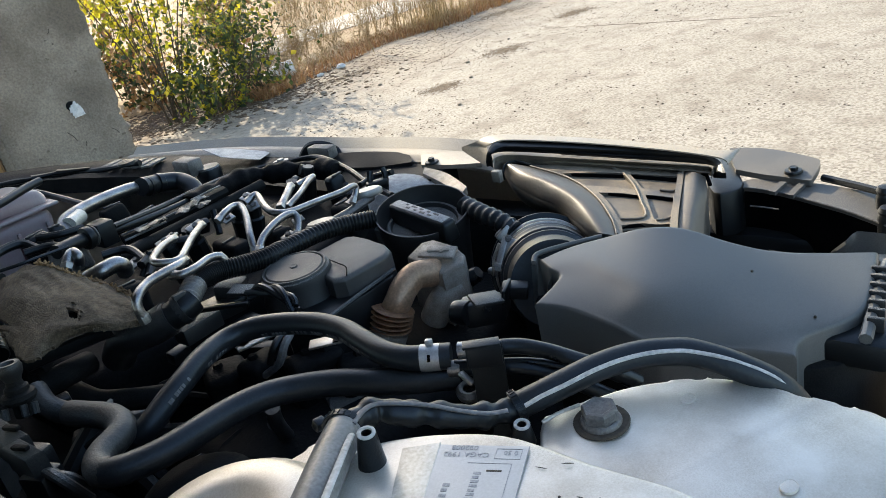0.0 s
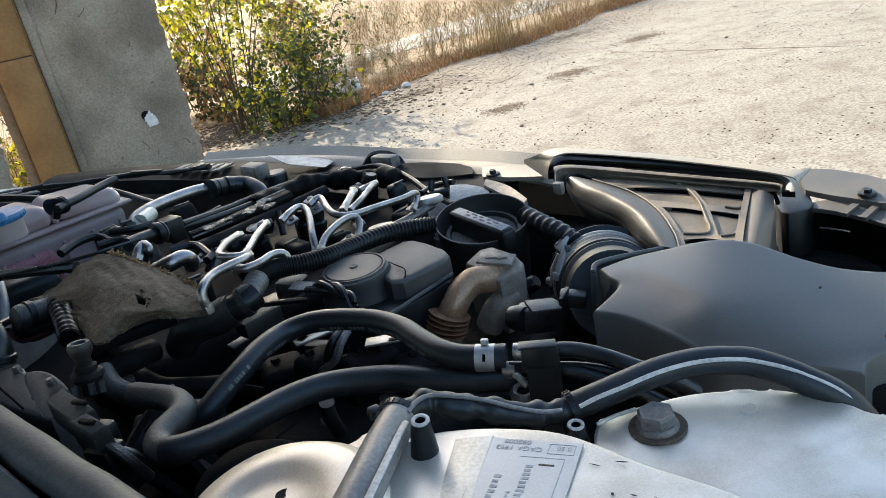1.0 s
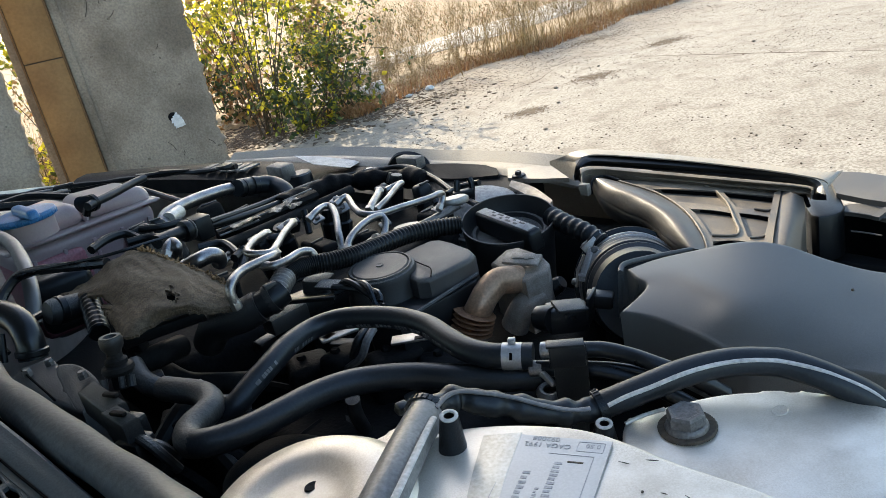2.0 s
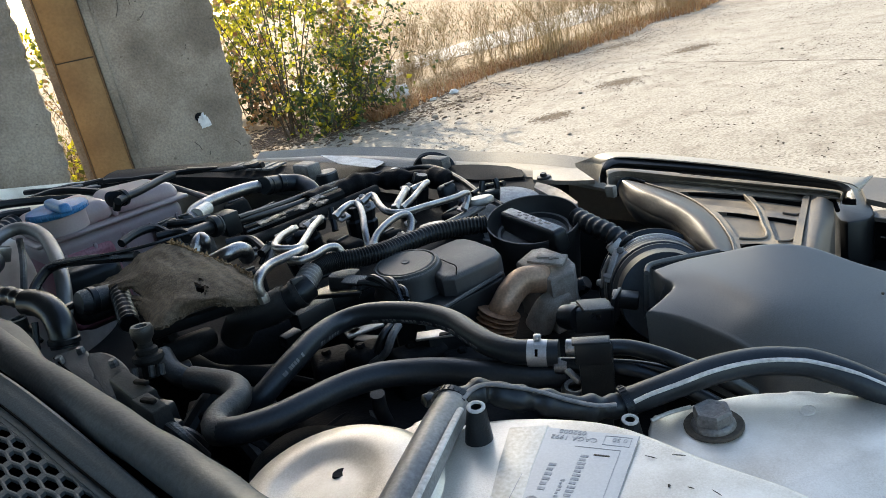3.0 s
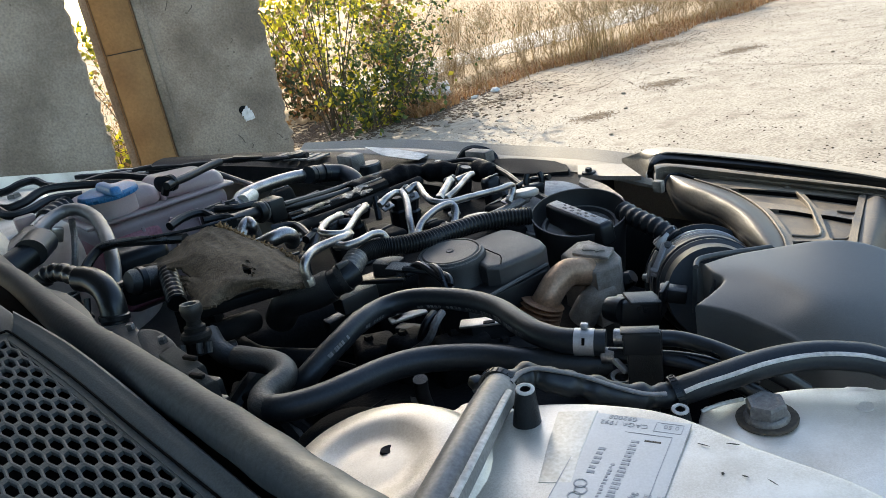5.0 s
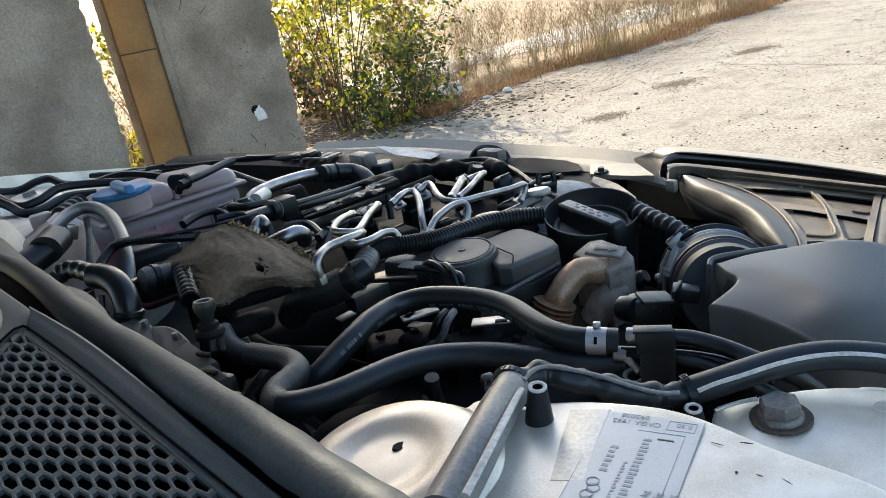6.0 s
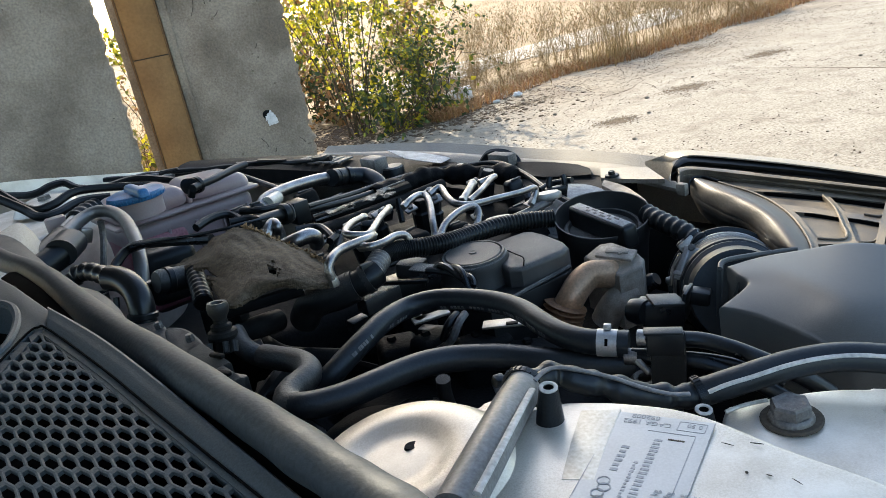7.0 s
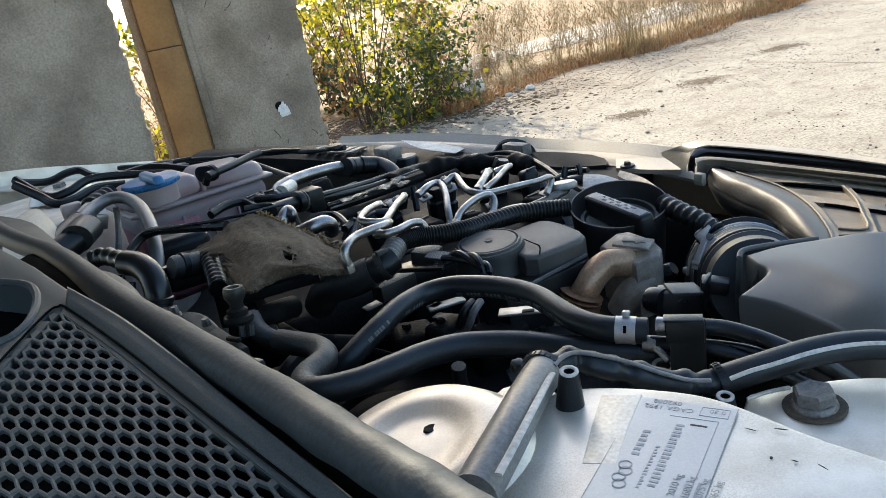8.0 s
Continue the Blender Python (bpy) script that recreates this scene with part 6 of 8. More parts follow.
part("clamp_ring", lathe([(0.0492, 0.004), (0.0502, 0.005), (0.0506, 0.0125), (0.0502, 0.0195), (0.0492, 0.0205)], m, 56), "clamp_steel", boot, "bright steel clamp ring")
part("inner_ring", lathe([(0.0478, -0.014), (0.0490, -0.013), (0.0490, -0.009), (0.0478, -0.008)], m, 56), "zinc", boot, "dull steel ring")
part("rim", lathe([(0.0480, 0.026), (0.0548, 0.027), (0.0552, 0.0285), (0.0548, 0.030), (0.0480, 0.031)], m, 56), "plastic", boot)
for ang, wide_, name_ in ((14, 0.0085, "clamp_plate"), (31, 0.0085, "clamp_plate"), (52, 0.0070, "screw_housing")):
    mm = m @ pose(0, 0, 0, 0, 0, ang) @ pose(0.0506, 0, 0.0125, 0, 90, 0)
    part(name_, block((wide_ * 2, 0.017, 0.0030 if name_ == "clamp_plate" else 0.008), mm, 0.001), "cast" if name_ == "clamp_plate" else "zinc", boot, "dusty clamp plate" if ang == 14 else "")
part("screw_shaft", tube([m @ Vector((0.058 * math.cos(radians(a)), 0.058 * math.sin(radians(a)), 0.0125)) for a in (44, 52, 60, 68)], 0.0034, 10, 4, ribbed(9, 0.25)), "steel", boot)
part("clamp_nub", lathe([(0, 0.005), (0.003, 0.004), (0.0042, 0.0)], m @ pose(0, 0, 0, 0, 0, 10) @ pose(0.053, 0, 0.010, 0, 90, 0), 14), "zinc", boot)
pm = Matrix(((-0.7299, -0.5283, -0.4337, 0.2135), (0.6467, -0.3285, -0.6883, 0.6340), (0.2212, -0.7829, 0.5815, 0.8762), (0, 0, 0, 1)))
plate_part = part("clamp_plate", block((0.0150, 0.0329, 0.0034), pm, 0.0012), "clamp_steel", boot, "dusty bright clamp plate")
part("clamp_rib", block((0.0040, 0.0292, 0.0022), pm @ pose(0.0035, 0, 0.0022), 0.0008), "clamp_steel", plate_part)
part("clamp_screw", lathe([(0, 0.004), (0.0030, 0.0038), (0.0036, 0.002), (0.0036, -0.003)], pm @ pose(0.001, -0.0153, 0.002), 6), "grey_metal", plate_part, smooth=False)
part("clamp_tab", block((0.012, 0.0035, 0.006), pm @ pose(0.002, 0.0110, 0.001), 0.0008), "clamp_steel", plate_part)
part("box_neck", lathe([(0.0425, -0.044), (0.0440, -0.050), (0.0440, -0.056), (0.0405, -0.060), (0.0400, -0.074), (0.0385, -0.088), (0, -0.088)], m, 40), "rubber", boot)
rib = thing("breather_hose", (0.231, 0.772, 0.880), "ribbed black plastic breather hose", "hose")
part("hose_wall", tube([(0.210, 0.742, 0.895), (0.218, 0.714, 0.892), (0.229, 0.687, 0.888), (0.238, 0.670, 0.880)], 0.011, 12, 14, ribbed(9, 0.18)), "plastic", rib)
mafs = thing("sensor_plug", (0.171, 0.575, 0.870), "black sensor plug with a grey lid", "connector")
part("plug_body", block((0.034, 0.02, 0.022), pose(*(0.158, 0.546, 0.868), 0, 10, 0), 0.003), "plastic_gloss", mafs)
part("plug_lid", block((0.025, 0.022, 0.003), pose(*(0.162, 0.541, 0.889), 0, 10, 0), 0.001), "plastic_dusty", mafs, "dusty grey lid")
part("nose", lathe([(0, 0), (0.010, 0), (0.011, 0.006), (0.0095, 0.014), (0, 0.015)], along((0.146, 0.539, 0.884), (0.134, 0.554, 0.883)), 18), "plastic_gloss", mafs)
part("mount_plate", block((0.003, 0.022, 0.028), pose(*(0.178, 0.546, 0.868), 0, 10, -35), 0.0008), "plastic", mafs)
part("arm", block((0.022, 0.014, 0.012), pose(*(0.190, 0.552, 0.878), 0, 10, -25), 0.002), "plastic", mafs)

# ---- headlamp corner ----
hl = thing("headlamp_mount", K(-0.16, 0.74, 0.8), "dusty grey-black headlamp mounting bracket and rail", "bracket")
part("bracket_plate", loft([[(0.5337, 0.7456, 0.8620), (0.5536, 0.7202, 0.8620), (0.5648, 0.6835, 0.8620), (0.5690, 0.6494, 0.8620), (0.5636, 0.6383, 0.8620)], [(0.5251, 0.7358, 0.8600), (0.5344, 0.6969, 0.8600), (0.5430, 0.6609, 0.8600), (0.5505, 0.6326, 0.8600), (0.5533, 0.6294, 0.8600)], [(0.5050, 0.6970, 0.8570), (0.5134, 0.6677, 0.8570), (0.5228, 0.6453, 0.8570), (0.5315, 0.6220, 0.8570), (0.5353, 0.6177, 0.8570)]], 20, 6, thick=0.006), "dusty_grey", hl)
ledge_part = part("lamp_ledge", loft([[(0.4974, 0.6795, 0.8490), (0.5102, 0.6721, 0.8510), (0.5241, 0.6473, 0.8510), (0.5472, 0.6177, 0.8490), (0.5655, 0.5789, 0.8460), (0.5763, 0.5458, 0.8420)], [(0.4878, 0.6730, 0.8480), (0.4985, 0.6568, 0.8480), (0.5104, 0.6302, 0.8470), (0.5219, 0.5846, 0.8450), (0.5287, 0.5563, 0.8430), (0.5348, 0.5101, 0.8390)]], 26, 5, thick=0.004), "dusty_grey", hl, "dusty grey top of the lamp housing")
part("ledge_lip", tube([(0.4878, 0.6730, 0.8480), (0.4985, 0.6568, 0.8480), (0.5104, 0.6302, 0.8470), (0.5219, 0.5846, 0.8450), (0.5287, 0.5563, 0.8430), (0.5348, 0.5101, 0.8390)], 0.0013, 8, 8), "grey_metal", ledge_part, "pale worn lip")
part("rail_rib", loft([[(0.5190, 0.6441, 0.8535), (0.5223, 0.6381, 0.8535)], [(0.5010, 0.6386, 0.8500), (0.5036, 0.6316, 0.8500)]], 3, 2, thick=0.004), "dusty_grey", ledge_part, smooth=False)
part("rail_rib", loft([[(0.5292, 0.6282, 0.8535), (0.5324, 0.6224, 0.8535)], [(0.5072, 0.6194, 0.8500), (0.5097, 0.6126, 0.8500)]], 3, 2, thick=0.004), "dusty_grey", ledge_part, smooth=False)
part("lamp_housing", block((0.20, 0.09, 0.10), car(K(-0.17, 0.69, 0.70)), 0.02), "plastic_gloss", hl, "dark lamp housing below")
part("wing_panel", loft([[(0.4975, 0.5294, 0.8350), (0.5081, 0.5317, 0.8380), (0.5127, 0.5249, 0.8400), (0.5256, 0.4949, 0.8420)], [(0.4981, 0.5496, 0.8150), (0.5040, 0.5352, 0.8150), (0.5131, 0.5184, 0.8150), (0.5238, 0.4921, 0.8150)]], 8, 4, thick=0.004), "pipe_grey", hl, "grey inner wing panel")
# added black curtain below the ledge keeps the hollow as dark as its shade
part("lamp_hollow_shade", loft([[(0.4773, 0.7043, 0.8420), (0.4856, 0.6860, 0.8420), (0.4918, 0.6770, 0.8440), (0.5025, 0.6608, 0.8440), (0.5144, 0.6342, 0.8430), (0.5259, 0.5886, 0.8410), (0.5327, 0.5603, 0.8390), (0.5388, 0.5141, 0.8350)], [(0.4773, 0.7043, 0.6960), (0.4856, 0.6860, 0.6960), (0.4918, 0.6770, 0.6980), (0.5025, 0.6608, 0.6980), (0.5144, 0.6342, 0.6970), (0.5259, 0.5886, 0.6950), (0.5327, 0.5603, 0.6930), (0.5388, 0.5141, 0.6890)]], 20, 4, thick=0.003), "dark", hl, "black sheet standing for the shade in the hollow behind the lamp")
part("foot", block((0.05, 0.05, 0.1), car(K(-0.17, 0.69, 0.61)), 0.005), "plastic", hl)
part("corner_block", plate([(0.5225, 0.7683, 0.8530), (0.5330, 0.7465, 0.8530), (0.5103, 0.7036, 0.8530), (0.4960, 0.6714, 0.8530), (0.4773, 0.6581, 0.8530), (0.4580, 0.6701, 0.8530), (0.4853, 0.7224, 0.8530)], 0.05, 0.003, 2, 3), "plastic", hl, "black moulded corner beside the duct")
# thin grey bar drawn in place of a glint
part("highlight_bar", tube([(0.4855, 0.6477, 0.8350), (0.4930, 0.6361, 0.8350), (0.4993, 0.6218, 0.8350)], 0.0008, 6, 5), "grey_metal", hl)
hexbolt("bracket_bolt", (0.5339, 0.6420, 0.8595), 0.008, 0.006, 0.009, "dark bolt with a wide washer in the lamp bracket", "plastic")
kn = thing("adjuster_knob", (0.546, 0.539, 0.852), "black ridged plastic lamp adjuster", "knob")
for p in ((0.556, 0.547, 0.855), (0.539, 0.527, 0.846)):
    part("ridged_cap", lathe([(0, 0.01), (0.006, 0.009), (0.008, 0.005), (0.0065, 0.002), (0.008, -0.002), (0.0075, -0.02), (0, -0.02)], Matrix.Translation(p), 14), "plastic", kn)
part("wire", tube([(0.559, 0.629, 0.849), (0.561, 0.586, 0.852), (0.560, 0.551, 0.855)], 0.004, 8, 6), "plastic", kn)

# ---- engine ----
eng = thing("engine_block", K(-0.75, 0.45, 0.62), "grimy dark engine block and valve cover", "engine")
part("lower_block", block((0.5, 0.56, 0.12), car(K(-0.74, 0.44, 0.63)), 0.02), "dark", eng)
part("valve_cover", block((0.24, 0.50, 0.115), car(K(-0.80, 0.50, 0.730), -2, 0, 0), 0.02, 3), "dark", eng, "dull black valve cover")
part("intake_manifold", block((0.16, 0.46, 0.10), car(K(-0.97, 0.52, 0.73)), 0.03, 3), "dark", eng)
part("side_casting", block((0.20, 0.30, 0.10), car(K(-0.48, 0.40, 0.72)), 0.02, 3), "dark", eng)
r5 = random.Random(55)
for i in range(46):
    p = K(r5.uniform(-0.70, -0.40), r5.uniform(0.16, 0.44), 0.0)
    z = r5.uniform(0.775, 0.83)
    if i % 3 == 0:
        q = K(r5.uniform(-0.70, -0.40), r5.uniform(0.16, 0.44), 0.0)
        part("hose_stub", tube([(p[0], p[1], z), ((p[0] + q[0]) / 2, (p[1] + q[1]) / 2, z + 0.02), (q[0], q[1], z - 0.02)], r5.uniform(0.004, 0.009), 8, 6), r5.choice(("rubber", "plastic", "dark")), eng)
    else:
        part("casting_lump", block((r5.uniform(0.015, 0.05), r5.uniform(0.015, 0.05), 0.05), pose(p[0], p[1], z - 0.05, r5.uniform(-10, 10), r5.uniform(-10, 10), r5.uniform(0, 90)), 0.004), r5.choice(("dark", "plastic", "grey_metal", "plastic")), eng)

can = thing("oil_separator", (0.027, 0.836, 0.850), "dusty black plastic oil separator with a round lid", "engine cover")
cz = Vector((0.0239, 0.679, 0.911))
part("drum", lathe([(0, 0.0), (0.030, -0.0006), (0.0325, -0.002), (0.0338, -0.006), (0.0342, -0.022), (0.0365, -0.026), (0.0365, -0.034), (0.034, -0.08)], Matrix.Translation(cz) @ pose(0, 0, 0, 3, 0, 0), 48), "plastic_dusty", can)
lid_part = part("lid_disc", lathe([(0, 0.0012), (0.0262, 0.0012), (0.0272, 0.0002), (0.0272, -0.002)], Matrix.Translation(cz) @ pose(0, 0, 0, 3, 0, 0), 48), "lid_dust", can, "dusty grey round lid")
part("lid_ring", lathe([(0.0276, -0.0008), (0.0286, 0.0010), (0.0300, 0.0010), (0.0308, -0.001)], Matrix.Translation(cz) @ pose(0, 0, 0, 3, 0, 0), 48), "plastic_dusty", lid_part)
part("lid_screw", lathe([(0, 0.0018), (0.0022, 0.0018), (0.0034, 0.0022), (0.0040, 0.0012)], Matrix.Translation(cz) @ pose(0, 0, 0, 3, 0, 0), 18), "plastic_dusty", lid_part)
part("tail", plate([(0.0476, 0.7146, 0.906), (0.0652, 0.7243, 0.906), (0.0803, 0.7307, 0.906), (0.0901, 0.7256, 0.906), (0.0991, 0.7101, 0.906), (0.1119, 0.6829, 0.905), (0.1139, 0.6692, 0.904), (0.1079, 0.6596, 0.903), (0.0846, 0.648, 0.903), (0.0634, 0.6387, 0.903), (0.0523, 0.6426, 0.903), (0.0444, 0.6629, 0.904)], 0.055, 0.0045, 4, smooth=False), "lid_dust", can)
part("parting_line", tube([(0.0564, 0.6843, 0.9062), (0.063, 0.6686, 0.9062), (0.0685, 0.6547, 0.906), (0.0661, 0.6417, 0.9035)], 0.0006, 5, 5), "void", can)
part("lid_tab", block((0.008, 0.006, 0.004), pose(*(0.0437, 0.7027, 0.905), 0, 0, 30), 0.001), "plastic_dusty", can)
part("tail_base", plate([(-0.0041, 0.7022, 0.884), (0.0211, 0.727, 0.884), (0.1118, 0.6769, 0.884), (0.1139, 0.6662, 0.884), (0.1076, 0.6519, 0.884), (0.0644, 0.6265, 0.884), (0.0276, 0.601, 0.884), (0.0015, 0.6225, 0.884)], 0.05, 0.002, 2, smooth=False), "plastic", can)
part("tail_band", tube([(0.111, 0.6612, 0.886), (0.0709, 0.6315, 0.886), (0.0303, 0.6, 0.886)], 0.0022, 8, 5), "plastic_dusty", can)

fil = thing("oil_filler", (0.204, 0.920, 0.830), "black plastic oil filler cup with a gripped cap and pale print", "filler cap")
fc = Vector((0.1667, 0.7508, 0.9))
part("cup", lathe([(0.044, -0.10), (0.047, -0.03), (0.0495, -0.004), (0.0505, 0.0), (0.0500, 0.0012), (0.0486, 0.0012), (0.0478, -0.002), (0.0462, -0.020), (0.043, -0.024), (0.0, -0.025)], Matrix.Translation(fc) @ pose(0, 0, 0, 12, 0, 0), 56), "plastic_dusty", fil)
part("inner_cap", lathe([(0.0415, -0.024), (0.0415, -0.017), (0.0395, -0.0145), (0.0365, -0.0145), (0.035, -0.019), (0, -0.019)], Matrix.Translation(fc) @ pose(0, 0, 0, 12, 0, 0), 48), "plastic_dusty", fil)
ga, gb = Vector((0.1429, 0.7838, 0.906)), Vector((0.1811, 0.6928, 0.9))
gx_ = (gb - ga).normalized()
gn_ = Vector((0, -math.sin(radians(12)), math.cos(radians(12))))
gn_ = (gn_ - gx_ * gn_.dot(gx_)).normalized()
gm = Matrix((gx_, gn_.cross(gx_), gn_)).transposed().to_4x4()
gm.translation = (ga + gb) / 2 - gn_ * 0.022
part("grip_bar", block(((gb - ga).length * 1.02, 0.0175, 0.024), gm, 0.004, 3, taper=0.94), "plastic", fil)
part("printed_patch", block(((gb - ga).length * 0.86, 0.0115, 0.0006), gm @ pose(0, 0, 0.0238), 0.0002), "print", fil, "worn pale print")
for i in range(9):
    part("printed_bar", block((0.004 + 0.002 * (i % 3), 0.0022, 0.0004), gm @ pose(-0.024 + i * 0.006, 0.0028 - 0.0045 * (i % 2), 0.0243), 0), "plastic", fil, smooth=False)
drum = thing("belt_cover", (0.218, 1.090, 0.820), "pale silvery plastic belt cover drum", "engine cover")
part("cover_drum", lathe([(0, 0.006), (0.03, 0.004), (0.052, -0.006), (0.062, -0.02), (0.066, -0.05), (0.066, -0.12)], Matrix.Translation((0.187, 0.975, 0.859)) @ pose(0, 0, 0, 6, 8, 0), 36), "print", drum)
part("cover_band", lathe([(0.0665, -0.035), (0.069, -0.037), (0.069, -0.052), (0.0665, -0.054)], Matrix.Translation((0.187, 0.975, 0.859)) @ pose(0, 0, 0, 6, 8, 0), 36), "zinc", drum)
part("cover_wing", loft([[(0.232, 1.009, 0.862), (0.252, 0.970, 0.857), (0.260, 0.912, 0.852)], [(0.223, 0.989, 0.861), (0.238, 0.951, 0.853), (0.247, 0.894, 0.850)]], 10, 3, thick=0.01), "cast", drum)

# ribbed hose to the filler, its collar and elbow
ch = thing("ribbed_hose", (-0.057, 0.741, 0.900), "ribbed black plastic hose between elbow and filler", "hose")
part("ribbed_run", tube([(-0.0628, 0.6662, 0.928), (-0.0548, 0.677, 0.929), (-0.0402, 0.6888, 0.926), (-0.0188, 0.6959, 0.922), (0.0034, 0.7079, 0.918), (0.0272, 0.7285, 0.914), (0.0587, 0.7511, 0.91), (0.0899, 0.7612, 0.906), (0.1181, 0.7638, 0.902)], 0.0098, 16, 56, ribbed(64, 0.13)), "plastic", ch)
part("collar", tube([(-0.0707, 0.6378, 0.924), (-0.0673, 0.6494, 0.927), (-0.0623, 0.6674, 0.928)], 0.0108, 18, 30, ribbed(7, 0.10)), "grey_metal", ch, "greyed ribbed collar")
el = thing("hose_connector", (-0.105, 0.707, 0.890), "black plastic hose connector with clip bands", "connector")
part("socket", tube([(-0.0655, 0.6434, 0.925), (-0.0753, 0.6372, 0.922), (-0.0886, 0.6371, 0.918)], 0.0125, 18, 8), "plastic", el)
part("clip_band", tube([(-0.072, 0.6383, 0.923), (-0.0776, 0.6383, 0.921)], 0.0140, 18, 3), "plastic_dusty", el)
part("clip_band", tube([(-0.0852, 0.6368, 0.919), (-0.092, 0.6374, 0.917)], 0.0142, 18, 3), "plastic_dusty", el)
part("clip_tab", block((0.012, 0.006, 0.010), pose(*(-0.0732, 0.6363, 0.928), 0, 0, 30), 0.0015), "plastic_dusty", el)
part("elbow_pipe", tube([(-0.0876, 0.6378, 0.918), (-0.1034, 0.6423, 0.912), (-0.1212, 0.6505, 0.907), (-0.1355, 0.6628, 0.898), (-0.1477, 0.6783, 0.88)], 0.0150, 20, 8), "plastic_dusty", el)

# EGR valve and exhaust pipe
egr = thing("exhaust_valve", (0.188, 0.825, 0.820), "grey-brown cast metal exhaust valve with a square top", "valve")
top_ = [(0.1294, 0.6852, 0.884), (0.1482, 0.6922, 0.891), (0.1593, 0.6858, 0.893), (0.1726, 0.6579, 0.892), (0.1757, 0.6387, 0.889), (0.1706, 0.6288, 0.886), (0.1489, 0.6298, 0.88), (0.1436, 0.6462, 0.88)]
part("valve_body", plate(top_, 0.055, 0.003, 3, smooth=False), "cast", egr)
em = Matrix.Translation((0.1544, 0.6545, 0.8905)) @ pose(0, 0, 0, 14, 4, -38)
part("top_plate", block((0.036, 0.016, 0.0035), em, 0.0012), "cast", egr)
part("raised_mark", block((0.022, 0.005, 0.0016), em @ pose(0.001, 0.001, 0.0033, 0, 0, 6), 0.0005), "cast", egr)
for dx in (-0.008, 0.004):
    part("raised_mark", block((0.004, 0.008, 0.0014), em @ pose(dx, 0.001, 0.0034, 0, 0, 20), 0.0005), "cast", egr)
part("lower_body", block((0.05, 0.05, 0.06), pose(*(0.178, 0.779, 0.790), 0, 0, -32), 0.010, 3), "cast", egr)
part("valve_neck", tube([(0.166, 0.640, 0.858), (0.146, 0.640, 0.850), (0.134, 0.646, 0.830)], 0.0135, 16, 6), "cast", egr)
part("hot_pipe", tube([(0.1481, 0.6550, 0.8720), (0.1410, 0.6480, 0.8770), (0.1260, 0.6450, 0.8800), (0.1129, 0.6380, 0.8750), (0.1034, 0.6332, 0.8660), (0.0983, 0.6347, 0.8590)], 0.0128, 22, 8, lambda s: 1.04 - 0.06 * s), "copper", egr, "heat-tinted copper-brown steel pipe")
part("bellows", tube([(0.0981, 0.6335, 0.8625), (0.0939, 0.6335, 0.8530), (0.0902, 0.6335, 0.8433)], 0.0205, 26, 60, ribbed(5, 0.26)), "rust", egr, "rusty brown bellows")
part("braid", tube([(0.0904, 0.6335, 0.8445), (0.0866, 0.6335, 0.8377), (0.0818, 0.6335, 0.8287)], 0.0180, 22, 20, lambda s: 1 + 0.03 * math.sin(s * 90)), "cast", egr, "frayed grey braid")
part("side_pipe", tube([(0.030, 0.640, 0.850), (0.041, 0.642, 0.866), (0.054, 0.646, 0.870), (0.062, 0.645, 0.862), (0.063, 0.640, 0.840)], 0.0115, 14, 7), "rubber_dusty", egr)
part("sensor_stub", lathe([(0, 0.012), (0.006, 0.012), (0.008, 0.008), (0.008, -0.01)], Matrix.Translation((0.177, 0.644, 0.860)) @ pose(0, 0, 0, 30, 50, 0), 14), "plastic_gloss", egr)

# ---- fuel rail, injector pipes, injectors ----
def steel_pipe(pts, r, label="bent bright steel injector pipe", group="injector pipes", material="steel", name="fuel_pipe"):
    ob = thing(name, pts[-1], label, "pipe", group)
    part("pipe_wall", tube(pts, r * 1.08, 12, 8), material, ob)
    for a, b in ((pts[0], pts[1]), (pts[-1], pts[-2])):
        if r > 0.0055:
            part("end_lip", lathe([(r, -0.001), (r * 1.12, 0.0), (r * 1.12, 0.003), (r, 0.004)], along(a, b), 18), material, ob)
            continue
        m = along(a, b)
        part("union_nut", lathe([(0, -0.002), (r * 1.2, -0.002), (r * 1.28, 0.0), (r * 1.28, 0.004), (r * 1.1, 0.006), (r, 0.007)], m, 6), "zinc", ob, smooth=False)
    return ob


steel_pipe([(-0.1018, 0.619, 0.9304), (-0.1032, 0.6191, 0.9436), (-0.1003, 0.6252, 0.9512), (-0.0932, 0.6476, 0.951), (-0.0793, 0.6652, 0.9492), (-0.0699, 0.6791, 0.9467), (-0.067, 0.6961, 0.9437)], 0.0040)
steel_pipe([(-0.053, 0.797, 0.94), (-0.0605, 0.7485, 0.945), (-0.0658, 0.7117, 0.9465), (-0.0706, 0.6881, 0.9479), (-0.0806, 0.6841, 0.9504), (-0.09, 0.6873, 0.9526), (-0.0919, 0.6999, 0.9529), (-0.087, 0.7287, 0.9512), (-0.078, 0.7614, 0.9456)], 0.0034)
steel_pipe([(-0.0768, 0.6646, 0.9444), (-0.0673, 0.6575, 0.9452), (-0.056, 0.668, 0.9434), (-0.0453, 0.6855, 0.9417), (-0.0368, 0.6922, 0.9386), (-0.0329, 0.6937, 0.9314), (-0.033, 0.7016, 0.9209)], 0.0036)
steel_pipe([(-0.0374, 0.8121, 0.9346), (-0.0288, 0.821, 0.9381), (-0.019, 0.8379, 0.9372), (-0.0111, 0.8337, 0.9346), (-0.0084, 0.8052, 0.9307), (-0.0088, 0.7689, 0.9242), (-0.0086, 0.7512, 0.9115)], 0.0036)
